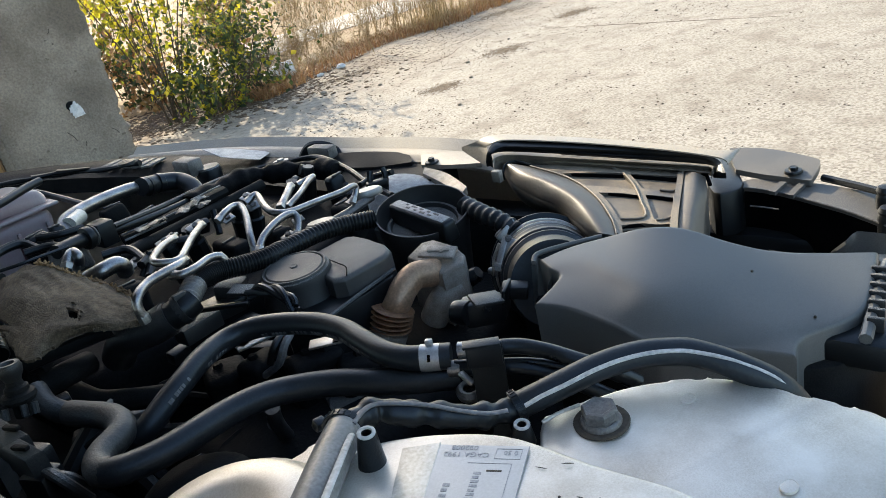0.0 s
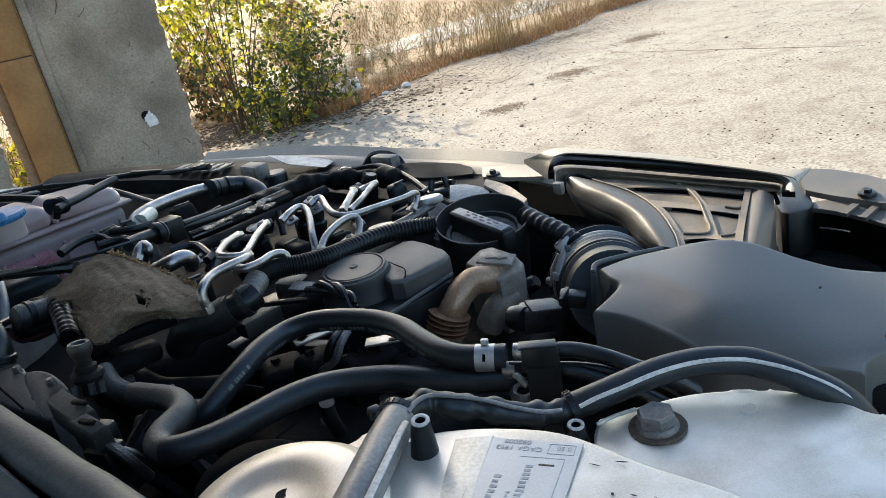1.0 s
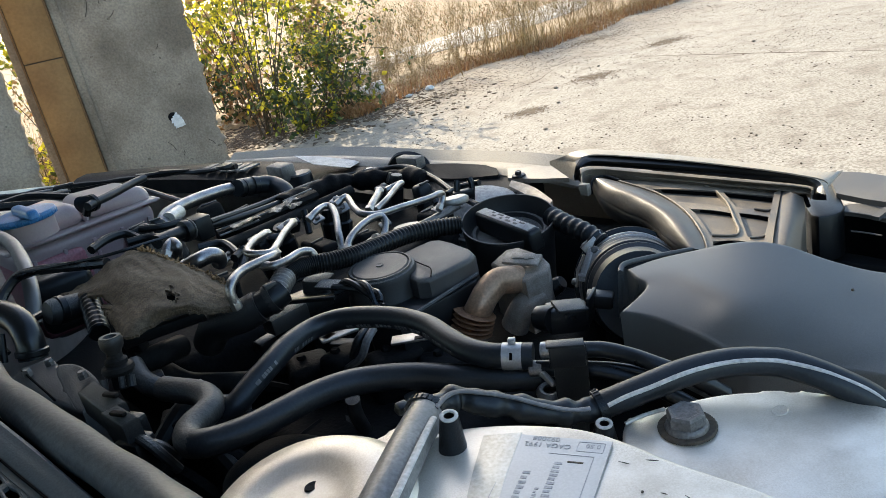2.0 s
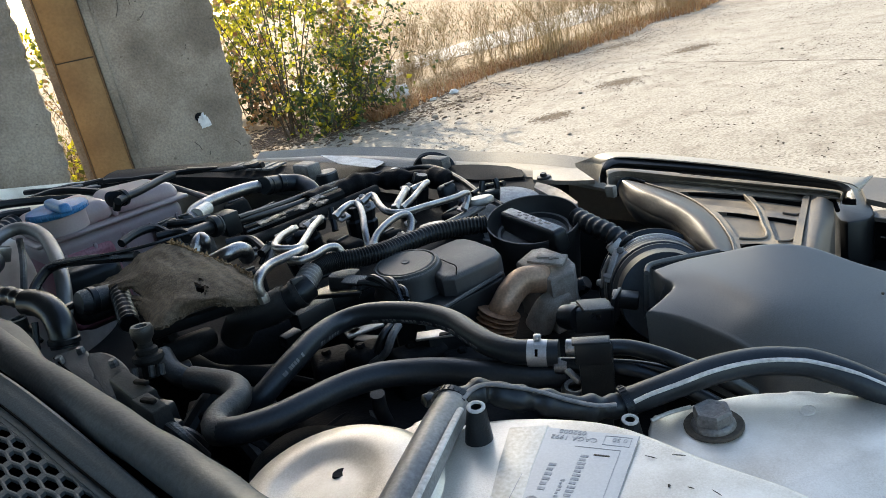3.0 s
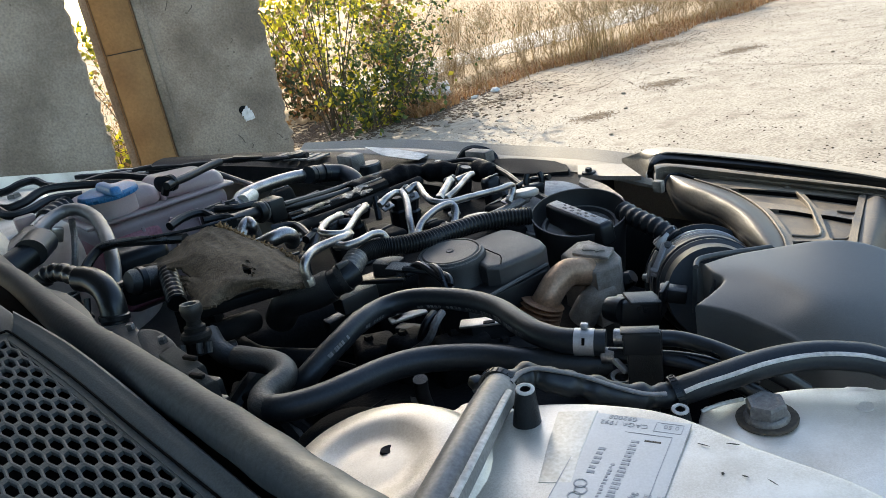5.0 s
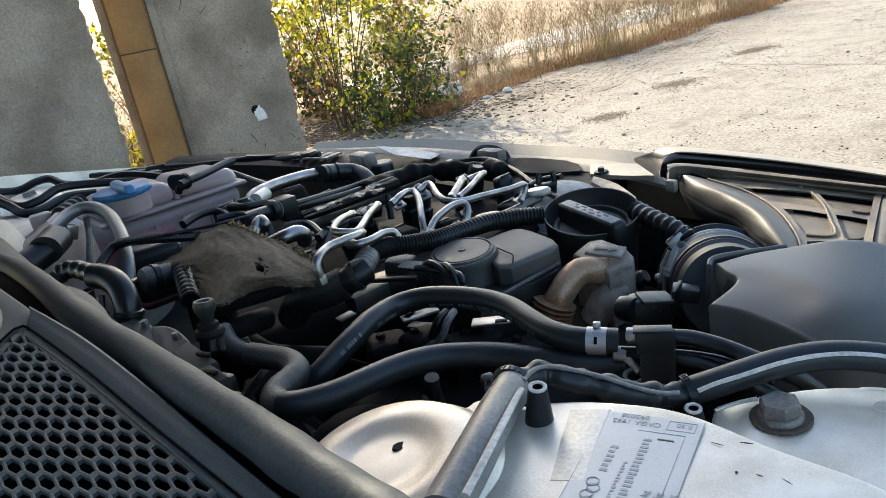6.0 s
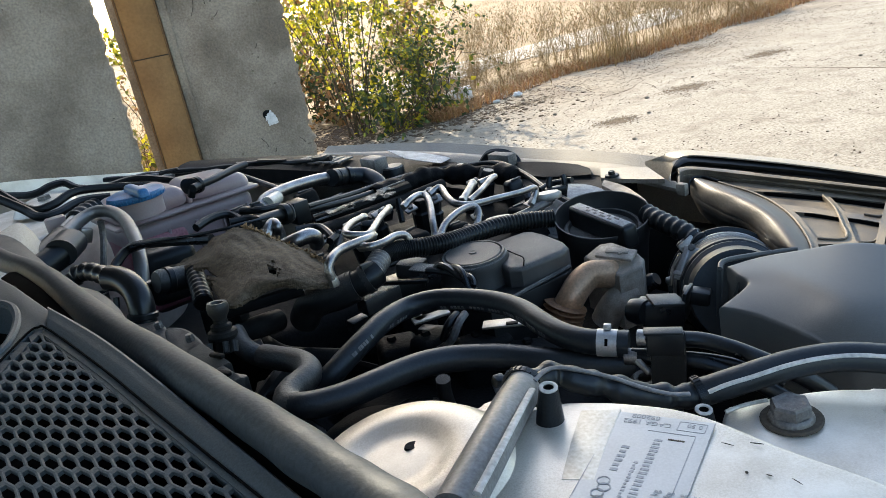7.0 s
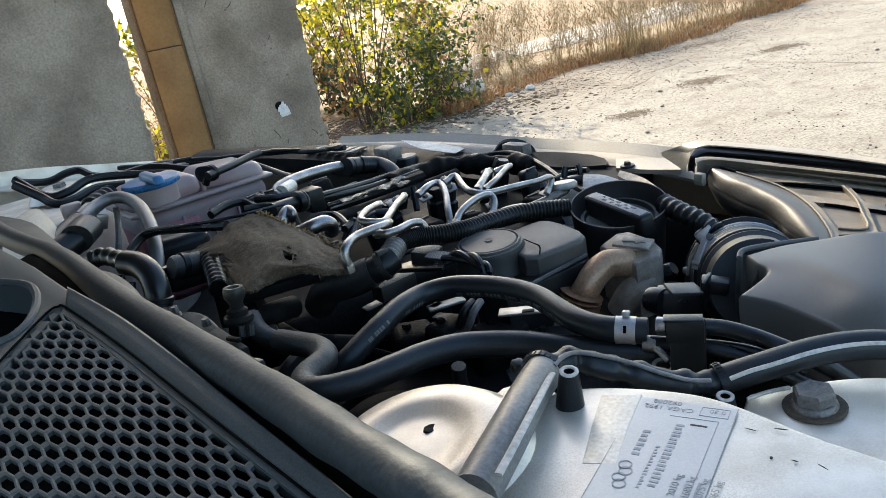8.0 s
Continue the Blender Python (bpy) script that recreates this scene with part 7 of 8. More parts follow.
steel_pipe([(-0.0043, 0.739, 0.9146), (0.0035, 0.7536, 0.9225), (0.0176, 0.7729, 0.926), (0.0299, 0.7882, 0.9257), (0.0393, 0.7951, 0.9229), (0.0417, 0.7877, 0.916), (0.0356, 0.7704, 0.9065)], 0.0036)
steel_pipe([(-0.0053, 0.8687, 0.9285), (0.0025, 0.8718, 0.9322), (0.0077, 0.8712, 0.9312), (0.0125, 0.8292, 0.9299), (0.0201, 0.8038, 0.928), (0.037, 0.8004, 0.9245), (0.0647, 0.8223, 0.9194), (0.0985, 0.8485, 0.9135), (0.1155, 0.8689, 0.9099), (0.1174, 0.8703, 0.9034), (0.1093, 0.8607, 0.8942)], 0.0036)
steel_pipe([(0.0366, 0.8353, 0.92), (0.051, 0.8573, 0.9217), (0.0693, 0.9074, 0.9204), (0.0767, 0.9226, 0.9194), (0.0666, 0.9181, 0.919), (0.0573, 0.9147, 0.9175)], 0.0033)
steel_pipe([(0.028, 0.8316, 0.9216), (0.0344, 0.8483, 0.9237), (0.0467, 0.8958, 0.9232)], 0.0044, "short bright steel sensor pipe")
steel_pipe([(-0.1923, 0.8033, 0.935), (-0.1893, 0.8122, 0.942), (-0.1848, 0.8194, 0.944), (-0.1797, 0.8115, 0.94), (-0.1839, 0.8163, 0.93)], 0.0050)
steel_pipe([(-0.165, 0.7566, 0.932), (-0.1502, 0.7542, 0.937), (-0.1393, 0.7615, 0.937), (-0.1341, 0.767, 0.932), (-0.1365, 0.7805, 0.922)], 0.0078, "thick bright steel pipe end behind the heat shield", "coolant return pipes", "steel", "return_pipe")
# injector bodies standing out of the cover between the pipes
for i, (p, s) in enumerate((((-0.105, 0.882, 0.898), 1.0), ((-0.081, 0.913, 0.900), 1.0), ((-0.023, 0.963, 0.895), 1.0), ((0.052, 1.049, 0.880), 0.9), ((-0.005, 0.968, 0.890), 1.0), ((0.080, 1.080, 0.885), 0.9))):
    inj = thing("injector", (p[0], p[1], p[2] - 0.03), "black fuel injector top with a plug", "injector", "fuel injectors")
    m = Matrix.Translation(p) @ pose(0, 0, 0, 12, -8, 20 * i)
    part("body", lathe([(0, 0.006), (0.009 * s, 0.006), (0.010 * s, 0.003), (0.010 * s, -0.012), (0.013 * s, -0.014), (0.013 * s, -0.05)], m, 8), "plastic", inj, smooth=False)
    part("plug", block((0.016 * s, 0.010 * s, 0.018 * s), m @ pose(0.014, 0.006, -0.012, 20, 15, 0), 0.002), "plastic", inj)
for i, (a, b) in enumerate((((-0.047, 0.904, 0.920), (-0.047, 0.888, 0.895)), ((-0.120, 0.848, 0.912), (-0.135, 0.839, 0.890)), ((0.115, 0.953, 0.889), (0.116, 0.914, 0.865)))):
    lk = thing("plug_lead", b, "thin black injector lead in a clip", "cable", "injector leads")
    part("lead", tube([a, bend(a, b, 0.5), b], 0.004, 8, 5), "plastic", lk)
    part("lead_clip", tube([bend(a, b, 0.3), bend(a, b, 0.5)], 0.0055, 8, 3), "plastic_gloss", lk)
rail = thing("fuel_rail", (-0.179, 0.930, 0.917), "black fuel rail with clips, collars and dusty brackets", "pipe")
part("rail_tube", tube([(-0.218, 0.883, 0.931), (-0.197, 0.918, 0.926), (-0.162, 0.964, 0.914), (-0.116, 1.029, 0.900), (-0.070, 1.083, 0.893), (-0.019, 1.135, 0.887)], 0.0082, 14, 8, lambda s: 1.0 if s < 0.3 else 0.62), "plastic", rail)
part("rail_collar", lathe([(0.007, -0.005), (0.013, -0.004), (0.014, 0.0), (0.013, 0.004), (0.007, 0.005)], along((-0.192, 0.924, 0.925), (-0.179, 0.937, 0.923)), 22), "plastic", rail)
part("pale_ring", lathe([(0.0105, 0.006), (0.0122, 0.007), (0.0122, 0.0085), (0.0105, 0.0095)], along((-0.192, 0.924, 0.925), (-0.179, 0.937, 0.923)), 22), "grey_metal", rail)
part("rail_block", block((0.028, 0.022, 0.03), car((-0.178, 0.944, 0.905)), 0.003), "plastic", rail)
part("channel", tube([(-0.168, 0.978, 0.895), (-0.137, 0.992, 0.895), (-0.107, 1.018, 0.894), (-0.076, 1.044, 0.893), (-0.039, 1.071, 0.893)], 0.011, 8, 6, flat=0.7), "plastic_matt", rail, "flat black wiring channel")
for a, b in (((-0.165, 0.964, 0.905), (-0.133, 0.980, 0.905)), ((-0.159, 0.944, 0.903), (-0.111, 0.972, 0.903)), ((-0.119, 0.986, 0.904), (-0.081, 1.012, 0.903)), ((-0.081, 1.029, 0.905), (-0.041, 1.059, 0.905))):
    part("channel_edge", tube([a, b], 0.0014, 6, 3), "grey_metal", rail)
for i, (p, w_, rz) in enumerate((((-0.130, 0.963, 0.907), 0.034, 38), ((-0.119, 0.964, 0.909), 0.022, 25), ((-0.083, 0.984, 0.908), 0.030, 40), ((-0.069, 1.004, 0.909), 0.026, 30), ((-0.063, 0.986, 0.907), 0.016, 50))):
    rr = random.Random(60 + i)
    part("torn_foil", loft([[Vector(p) + Matrix.Rotation(radians(rz), 3, "Z") @ Vector((x * w_, y * 0.007, rr.uniform(-0.002, 0.003))) for x in (-0.5, -0.2, 0.1, 0.5)] for y in (-1, 0, 1)], 10, 5, lambda u, v: 0.002 * noise.noise(Vector((u * 6, v * 5, i))), thick=0.0006), "foil", rail, "torn grey foil wrapping" if i == 0 else "")
for i, (p, s_, rx, rz) in enumerate((((-0.107, 0.882, 0.905), 0.020, 20, 20), ((-0.099, 0.894, 0.905), 0.014, -10, 50), ((-0.072, 0.904, 0.905), 0.022, 25, 35), ((-0.035, 0.915, 0.900), 0.016, 20, 30), ((-0.002, 0.927, 0.903), 0.016, 40, 10), ((-0.009, 0.964, 0.905), 0.016, 20, 40), ((-0.051, 0.804, 0.895), 0.018, 20, 20), ((0.027, 0.826, 0.888), 0.016, 15, 30), ((0.043, 0.864, 0.890), 0.014, 25, 10), ((-0.139, 0.860, 0.900), 0.022, 12, 40), ((0.114, 0.889, 0.885), 0.020, 10, 30))):
    hb = thing("clamp_plate", p, "small zinc clamp plate holding an injector pipe", "bracket", "injector clamp plates")
    part("plate_face", block((s_, s_ * 0.7, 0.003), Matrix.Translation(p) @ pose(0, 0, 0, rx, -10, rz), 0.001), "zinc", hb)
    part("plate_bolt", lathe([(0, 0.004), (0.0035, 0.004), (0.004, 0.001), (0.004, -0.002)], Matrix.Translation(p) @ pose(0, 0, 0.002, rx, -10, rz), 6), "grey_metal", hb, smooth=False)
part("lower_tube", tube([(-0.165, 0.897, 0.900), (-0.116, 0.974, 0.887), (-0.048, 1.050, 0.880), (0.012, 1.102, 0.878)], 0.008, 10, 6), "plastic_matt", rail)
wr = thing("wire_sheath", (-0.020, 1.104, 0.887), "torn black cloth-wrapped wiring sheath", "cable")
part("sheath", tube([(-0.087, 1.060, 0.890), (-0.045, 1.104, 0.889), (-0.002, 1.135, 0.885), (0.041, 1.132, 0.879), (0.090, 1.108, 0.877), (0.118, 1.064, 0.877)], 0.014, 12, 12, lambda s: 1 + 0.18 * math.sin(s * 23) + 0.1 * math.sin(s * 61)), "dark", wr)


def cable(pts, r, label="thin black engine cable", material="plastic", name="cable", group="engine cables"):
    ob = thing(name, pts[0], label, "cable", group)
    part("sheathing", tube(pts, r, 9, 8), material, ob)
    return ob


cable([(-0.167, 0.954, 0.921), (-0.116, 1.041, 0.905), (-0.069, 1.105, 0.897), (-0.018, 1.166, 0.887), (0.053, 1.164, 0.883), (0.100, 1.140, 0.884), (0.130, 1.053, 0.880), (0.145, 0.966, 0.876), (0.163, 0.909, 0.871)], 0.0042)
cable([(0.132, 0.949, 0.883), (0.154, 0.967, 0.883), (0.176, 0.944, 0.889)], 0.004)
cable([(-0.079, 0.747, 0.891), (-0.044, 0.779, 0.884), (0.001, 0.744, 0.900)], 0.003)
cable([(0.010, 0.816, 0.885), (0.050, 0.827, 0.885), (0.094, 0.850, 0.885), (0.134, 0.884, 0.885)], 0.0055, "greyed cable with flat pale clips", "grey_metal")
for p in ((0.065, 0.822, 0.893), (0.132, 0.883, 0.893)):
    c = thing("flat_clip", p, "flat pale grey metal clip", "clip", "flat clips")
    part("clip_plate", lathe([(0, 0.004), (0.010, 0.004), (0.012, 0.001), (0.012, -0.004), (0.008, -0.006)], Matrix.Translation(p) @ Matrix.Diagonal((1.5, 0.8, 1, 1)), 14), "zinc", c)
wc = thing("wire_clip", (0.156, 0.946, 0.885), "black forked cable clip", "clip")
for dx in (-0.008, 0.008):
    part("prong", tube([Vector((0.154, 0.944, 0.876)) + Vector((dx, 0, -0.01)), Vector((0.156, 0.946, 0.887)) + Vector((dx * 1.3, 0, 0)), Vector((0.157, 0.949, 0.895)) + Vector((dx, 0, 0.002))], 0.004, 8, 5), "plastic", wc)
part("clip_base", block((0.028, 0.012, 0.012), pose(*(0.153, 0.943, 0.873)), 0.002), "plastic", wc)
cable([(-0.3829, 0.8301, 0.918), (-0.3798, 0.847, 0.926), (-0.3712, 0.8636, 0.934), (-0.3529, 0.8623, 0.938), (-0.3248, 0.8482, 0.94), (-0.2865, 0.8278, 0.941), (-0.2529, 0.8084, 0.942)], 0.0056, "glossy black hose over the heat shield", "plastic_gloss")
cable([(-0.3588, 0.855, 0.942), (-0.3179, 0.8325, 0.946), (-0.2751, 0.8176, 0.948), (-0.2415, 0.8103, 0.95), (-0.2167, 0.8173, 0.95), (-0.1895, 0.8314, 0.948)], 0.0018, "thin black wire with a bright edge", "plastic_gloss")
cable([(-0.304, 0.923, 0.930), (-0.291, 0.949, 0.932), (-0.273, 0.964, 0.930), (-0.256, 0.956, 0.921), (-0.236, 0.938, 0.915)], 0.0055, "black corrugated wiring loop", "plastic")
cable([(-0.333, 1.314, 0.913), (-0.297, 1.289, 0.899), (-0.247, 1.224, 0.890)], 0.005, "dark hose beside the coolant tank", "rubber")
for a, b, c in (((-0.264, 0.934, 0.926), (-0.237, 0.940, 0.924), (-0.211, 0.924, 0.918)), ((-0.261, 0.987, 0.925), (-0.231, 0.984, 0.922), (-0.210, 0.998, 0.919)), ((-0.174, 0.878, 0.914), (-0.147, 0.882, 0.911), (-0.129, 0.851, 0.904)), ((-0.130, 0.830, 0.906), (-0.119, 0.853, 0.906), (-0.124, 0.817, 0.895))):
    cable([a, b, c], 0.0048)
for p, s, mname in (((-0.268, 1.007, 0.925), (0.05, 0.03, 0.02), "plastic"), ((-0.253, 1.041, 0.919), (0.03, 0.02, 0.02), "plastic"), ((-0.224, 0.943, 0.922), (0.06, 0.02, 0.02), "grey_metal"), ((-0.194, 1.123, 0.904), (0.05, 0.03, 0.02), "plastic_matt"), ((-0.142, 1.058, 0.902), (0.05, 0.03, 0.02), "plastic"),
                    ((-0.143, 0.789, 0.904), (0.04, 0.03, 0.03), "plastic_matt"), ((-0.043, 0.914, 0.875), (0.04, 0.08, 0.04), "plastic_matt"), ((0.014, 0.901, 0.875), (0.04, 0.05, 0.04), "plastic_matt"), ((0.106, 0.938, 0.872), (0.06, 0.05, 0.04), "plastic_matt"), ((0.112, 1.015, 0.886), (0.035, 0.03, 0.03), "plastic")):
    ob = thing("engine_bracket", (p[0], p[1], p[2] - s[2] * 2), "small dull engine bracket or plug housing", "bracket", "small engine brackets")
    part("housing", block((s[0] * 0.8, s[1] * 0.8, s[2] * 2), pose(p[0], p[1], p[2] - s[2] * 2, r5.uniform(-6, 6), r5.uniform(-6, 6), r5.uniform(20, 50)), 0.006, 3, taper=0.85), mname, ob)
    part("ridge", block((s[0] * 0.5, 0.004, 0.003), pose(p[0], p[1], p[2] - 0.001, 0, 0, r5.uniform(20, 50)), 0.001), "plastic_dusty", ob)

# chrome charge pipe with its rubber hose, and the small drum cap
cp = thing("charge_pipe", (-0.209, 1.152, 0.908), "bright steel pipe running into a black rubber hose", "pipe")
part("pipe_wall", tube([(-0.244, 1.058, 0.895), (-0.251, 1.081, 0.907), (-0.243, 1.104, 0.911), (-0.218, 1.151, 0.908), (-0.180, 1.197, 0.902), (-0.148, 1.230, 0.892)], 0.0095, 16, 8), "steel", cp)
part("rubber_end", tube([(-0.160, 1.199, 0.900), (-0.139, 1.231, 0.891), (-0.112, 1.242, 0.883), (-0.093, 1.221, 0.874), (-0.086, 1.198, 0.860)], 0.0138, 16, 8), "rubber", cp)
part("hose_band", lathe([(0.0138, -0.004), (0.0150, -0.003), (0.0150, 0.003), (0.0138, 0.004)], along((-0.153, 1.210, 0.896), (-0.139, 1.231, 0.891)), 20), "plastic", cp)
part("hose_band", lathe([(0.0140, -0.005), (0.0153, -0.004), (0.0153, 0.004), (0.0140, 0.005)], along((-0.138, 1.229, 0.891), (-0.121, 1.242, 0.885)), 20), "plastic_gloss", cp)
part("pale_patch", tube([(-0.243, 1.072, 0.908), (-0.234, 1.106, 0.907)], 0.0100, 12, 4), "old_paint", cp, "pale limescale patch")
dc = thing("reservoir_cap", (-0.072, 1.332, 0.856), "small black drum-shaped cap with a grey lid", "cap")
part("drum", lathe([(0.0215, -0.05), (0.0215, -0.004), (0.0205, -0.001), (0, 0.0)], Matrix.Translation((-0.070, 1.334, 0.869)), 26), "plastic", dc)
part("lid", lathe([(0.0205, -0.001), (0.019, 0.002), (0, 0.0025)], Matrix.Translation((-0.070, 1.334, 0.869)), 26), "grey_metal", dc)
part("shoulder", block((0.05, 0.03, 0.03), car((-0.100, 1.341, 0.862)), 0.005), "grey_metal", dc)

# ---- heat shield ----
sh = thing("heat_shield", (-0.194, 0.749, 0.900), "torn brown-grey fibre heat shield with a hole", "heat shield")


def crumple(u, v):
    return 0.004 * noise.noise(Vector((u * 5, v * 4, 1))) + 0.0025 * noise.noise(Vector((u * 14, v * 11, 4))) * (1 if v < 0.2 or u < 0.15 else 0.4)


def torn(bm, nu, nv, thick):
    """Tears a grid sheet's left end and rim unevenly and gives it its thickness."""
    bm.verts.ensure_lookup_table()
    gone = []
    for f in bm.faces:
        i, k = f.index // nv, f.index % nv
        u, v = (i + 0.5) / nu, (k + 0.5) / nv
        rag = 0.05 * noise.noise(Vector((u * 9, v * 9, 2))) + 0.035 * noise.noise(Vector((u * 31, v * 31, 6)))
        rim = min(u * 1.6, v if u < 0.75 else 1, 1.15 - u)
        hole = math.hypot((u - 0.615) * 2.2, (v - 0.56) * 1.0) < 0.070 * (1 + 1.3 * noise.noise(Vector((u * 50, v * 40, 3))))
        notch = u < 0.20 + rag and v > 0.50 + 1.2 * rag and not (u < 0.08 and v < 0.62)
        if rim < 0.025 + rag * 0.5 or hole or notch:
            gone.append(f)
    bmesh.ops.delete(bm, geom=gone, context="FACES")
    loose = [v for v in bm.verts if not v.link_faces]
    bmesh.ops.delete(bm, geom=loose, context="VERTS")
    r = random.Random(8)
    for v in bm.verts:
        if v.is_boundary:
            v.co += Vector((r.uniform(-1, 1), r.uniform(-1, 1), r.uniform(-0.6, 0.6))) * 0.0011
    ext = bmesh.ops.extrude_face_region(bm, geom=bm.faces[:], use_keep_orig=True)
    for v in ext["geom"]:
        if isinstance(v, bmesh.types.BMVert):
            v.co.z -= thick
    return bm


fs = loft([[(-0.3039, 0.7887, 0.926), (-0.2669, 0.7792, 0.938), (-0.2415, 0.7794, 0.952), (-0.2089, 0.773, 0.96), (-0.1734, 0.7394, 0.95), (-0.1426, 0.7075, 0.942), (-0.1138, 0.67, 0.934)],
           [(-0.3034, 0.7859, 0.925), (-0.2523, 0.7415, 0.938), (-0.2136, 0.7153, 0.951), (-0.1839, 0.6941, 0.953), (-0.1569, 0.6727, 0.95), (-0.1327, 0.6588, 0.945), (-0.1092, 0.6416, 0.935)],
           [(-0.2995, 0.7878, 0.92), (-0.2366, 0.7026, 0.935), (-0.1956, 0.6499, 0.945), (-0.1681, 0.6306, 0.948), (-0.1449, 0.6219, 0.946), (-0.1261, 0.6207, 0.942), (-0.1072, 0.6288, 0.932)],
           [(-0.2849, 0.7874, 0.912), (-0.2202, 0.6592, 0.926), (-0.1898, 0.605, 0.932), (-0.1719, 0.6153, 0.937), (-0.1519, 0.6205, 0.938), (-0.1293, 0.6137, 0.936), (-0.1062, 0.622, 0.928)]], 72, 36, crumple)
fs.faces.ensure_lookup_table()
fs.faces.index_update()
part("fibre_sheet", torn(fs, 72, 36, 0.0025), "shield", sh)
for i, p in enumerate(spline([(-0.2032, 0.7651, 0.96), (-0.1893, 0.7555, 0.955), (-0.1722, 0.7339, 0.951), (-0.1571, 0.7191, 0.946), (-0.1424, 0.7057, 0.942), (-0.1242, 0.6827, 0.938), (-0.1149, 0.6707, 0.934)], 12)):
    part("frayed_edge", tube([p, Vector(p) + Vector((r5.uniform(-0.004, 0.004), r5.uniform(-0.004, 0.004), r5.uniform(0.001, 0.004)))], r5.uniform(0.0012, 0.0026), 5, 2, lambda s: 1 - 0.6 * s), "shield_edge", sh, "frayed orange-brown edge" if i == 0 else "")
part("hole_bolt", lathe([(0, 0.002), (0.004, 0.002), (0.006, 0.0), (0.006, -0.01)], Matrix.Translation((-0.1593, 0.6539, 0.942)), 7), "dark", sh, "dark bolt in the torn hole")
part("edge_bar", tube([(-0.2044, 0.6334, 0.918), (-0.1839, 0.6318, 0.921), (-0.1632, 0.6323, 0.923), (-0.1425, 0.6327, 0.925), (-0.1322, 0.6337, 0.926)], 0.0040, 8, 6, flat=1.5), "plastic", sh)

# ---- coolant tank and the pipes beside it ----
tank = thing("coolant_tank", K(-1.257, 0.364, 0.74), "translucent pinkish-white plastic coolant tank with a blue cap", "coolant tank")
part("lower_shell", block((0.135, 0.225, 0.155), car(K(-1.257, 0.369, 0.900), 180, 0, 0), 0.018, 4, taper=0.86), "tank", tank)
part("coolant", block((0.12, 0.10, 0.125), car(K(-1.246, 0.309, 0.755)), 0.014, 3), "coolant", tank, "pink coolant showing through")
part("seam_flange", block((0.148, 0.240, 0.006), car(K(-1.257, 0.370, 0.899)), 0.0028, 3), "tank", tank)
part("upper_shell", block((0.128, 0.125, 0.036), car(K(-1.259, 0.318, 0.902), 2, 0, 0), 0.020, 6, taper=0.9), "tank", tank)
part("rear_lobe", block((0.128, 0.112, 0.030), car(K(-1.259, 0.431, 0.902), -5, 0, 0), 0.018, 6, taper=0.88), "tank", tank)
part("lobe_rib", block((0.116, 0.010, 0.024), car(K(-1.259, 0.378, 0.903)), 0.005, 3), "tank", tank)
capz = Matrix.Translation((-0.4372, 1.1102, 0.95))
part("cap_neck", lathe([(0.035, -0.03), (0.036, 0.0)], capz, 30), "tank", tank)
cap = part("screw_cap", lathe([(0.0395, -0.004), (0.0415, -0.002), (0.0420, 0.002), (0.0405, 0.006), (0.034, 0.0085), (0, 0.0095)], capz, 44), "blue", tank, "blue plastic screw cap")
ra, rb = Vector((-0.4722, 1.1509, 0.967)), Vector((-0.3721, 1.0063, 0.967))
part("grip_ridge", block((0.084, 0.017, 0.014), Matrix.Translation((ra + rb) / 2 - Vector((0, 0, 0.011))) @ (rb - ra).to_track_quat("X", "Z").to_matrix().to_4x4(), 0.005, 4, taper=0.88), "blue", cap)
for i in range(28):
    part("cap_notch", block((0.0022, 0.0022, 0.006), capz @ pose(0, 0, 0, 0, 0, i * 360 / 28) @ pose(0.0412, 0, -0.003), 0.0006), "blue", cap, smooth=False)
for i in range(5):
    part("rib", block((0.005, 0.006, 0.10), car(K(-1.190, 0.284 + i * 0.045, 0.78)), 0.002), "tank", tank)
th = thing("tank_hose", (-0.380, 1.250, 0.920), "black vent hose clipped to the coolant tank", "hose")
part("hose_wall", tube([(-0.3514, 1.1056, 0.945), (-0.3451, 1.1232, 0.945), (-0.3315, 1.153, 0.944), (-0.3131, 1.2071, 0.943), (-0.2987, 1.2377, 0.942)], 0.0062, 12, 6), "rubber", th)
for p, q in (((-0.3645, 1.1296, 0.945), (-0.3604, 1.1395, 0.945)), ((-0.3559, 1.1256, 0.945), (-0.3528, 1.1364, 0.945)), ((-0.3495, 1.1269, 0.945), (-0.3452, 1.1333, 0.945))):
    part("clip_ring", lathe([(0.006, -0.003), (0.0125, -0.0025), (0.0125, 0.0025), (0.006, 0.003)], along(p, q), 18), "plastic", th)
part("clip_tail", tube([(-0.3576, 1.1227, 0.94), (-0.3631, 1.125, 0.93)], 0.006, 8, 4), "plastic", th)
gp = thing("refrigerant_pipe", (-0.465, 0.968, 0.929), "dull grey metal pipe bent over beside the coolant tank", "pipe")
part("pipe_wall", tube([(-0.481, 0.9249, 0.944), (-0.4774, 0.9575, 0.95), (-0.4722, 0.9931, 0.955), (-0.4572, 1.0106, 0.958), (-0.4348, 1.0031, 0.956), (-0.4069, 0.9692, 0.95), (-0.3811, 0.9198, 0.942), (-0.3668, 0.8856, 0.93), (-0.3559, 0.8501, 0.912), (-0.3566, 0.8309, 0.888)], 0.0084, 18, 8), "pipe_grey", gp)
part("joint_sleeve", tube([(-0.4878, 0.8783, 0.938), (-0.4835, 0.9252, 0.943), (-0.4824, 0.9524, 0.946)], 0.0145, 20, 6), "plastic", gp)
part("rubber_band", tube([(-0.4478, 0.8663, 0.946), (-0.4487, 0.9023, 0.949)], 0.0190, 24, 3, flat=0.9), "rubber", gp)
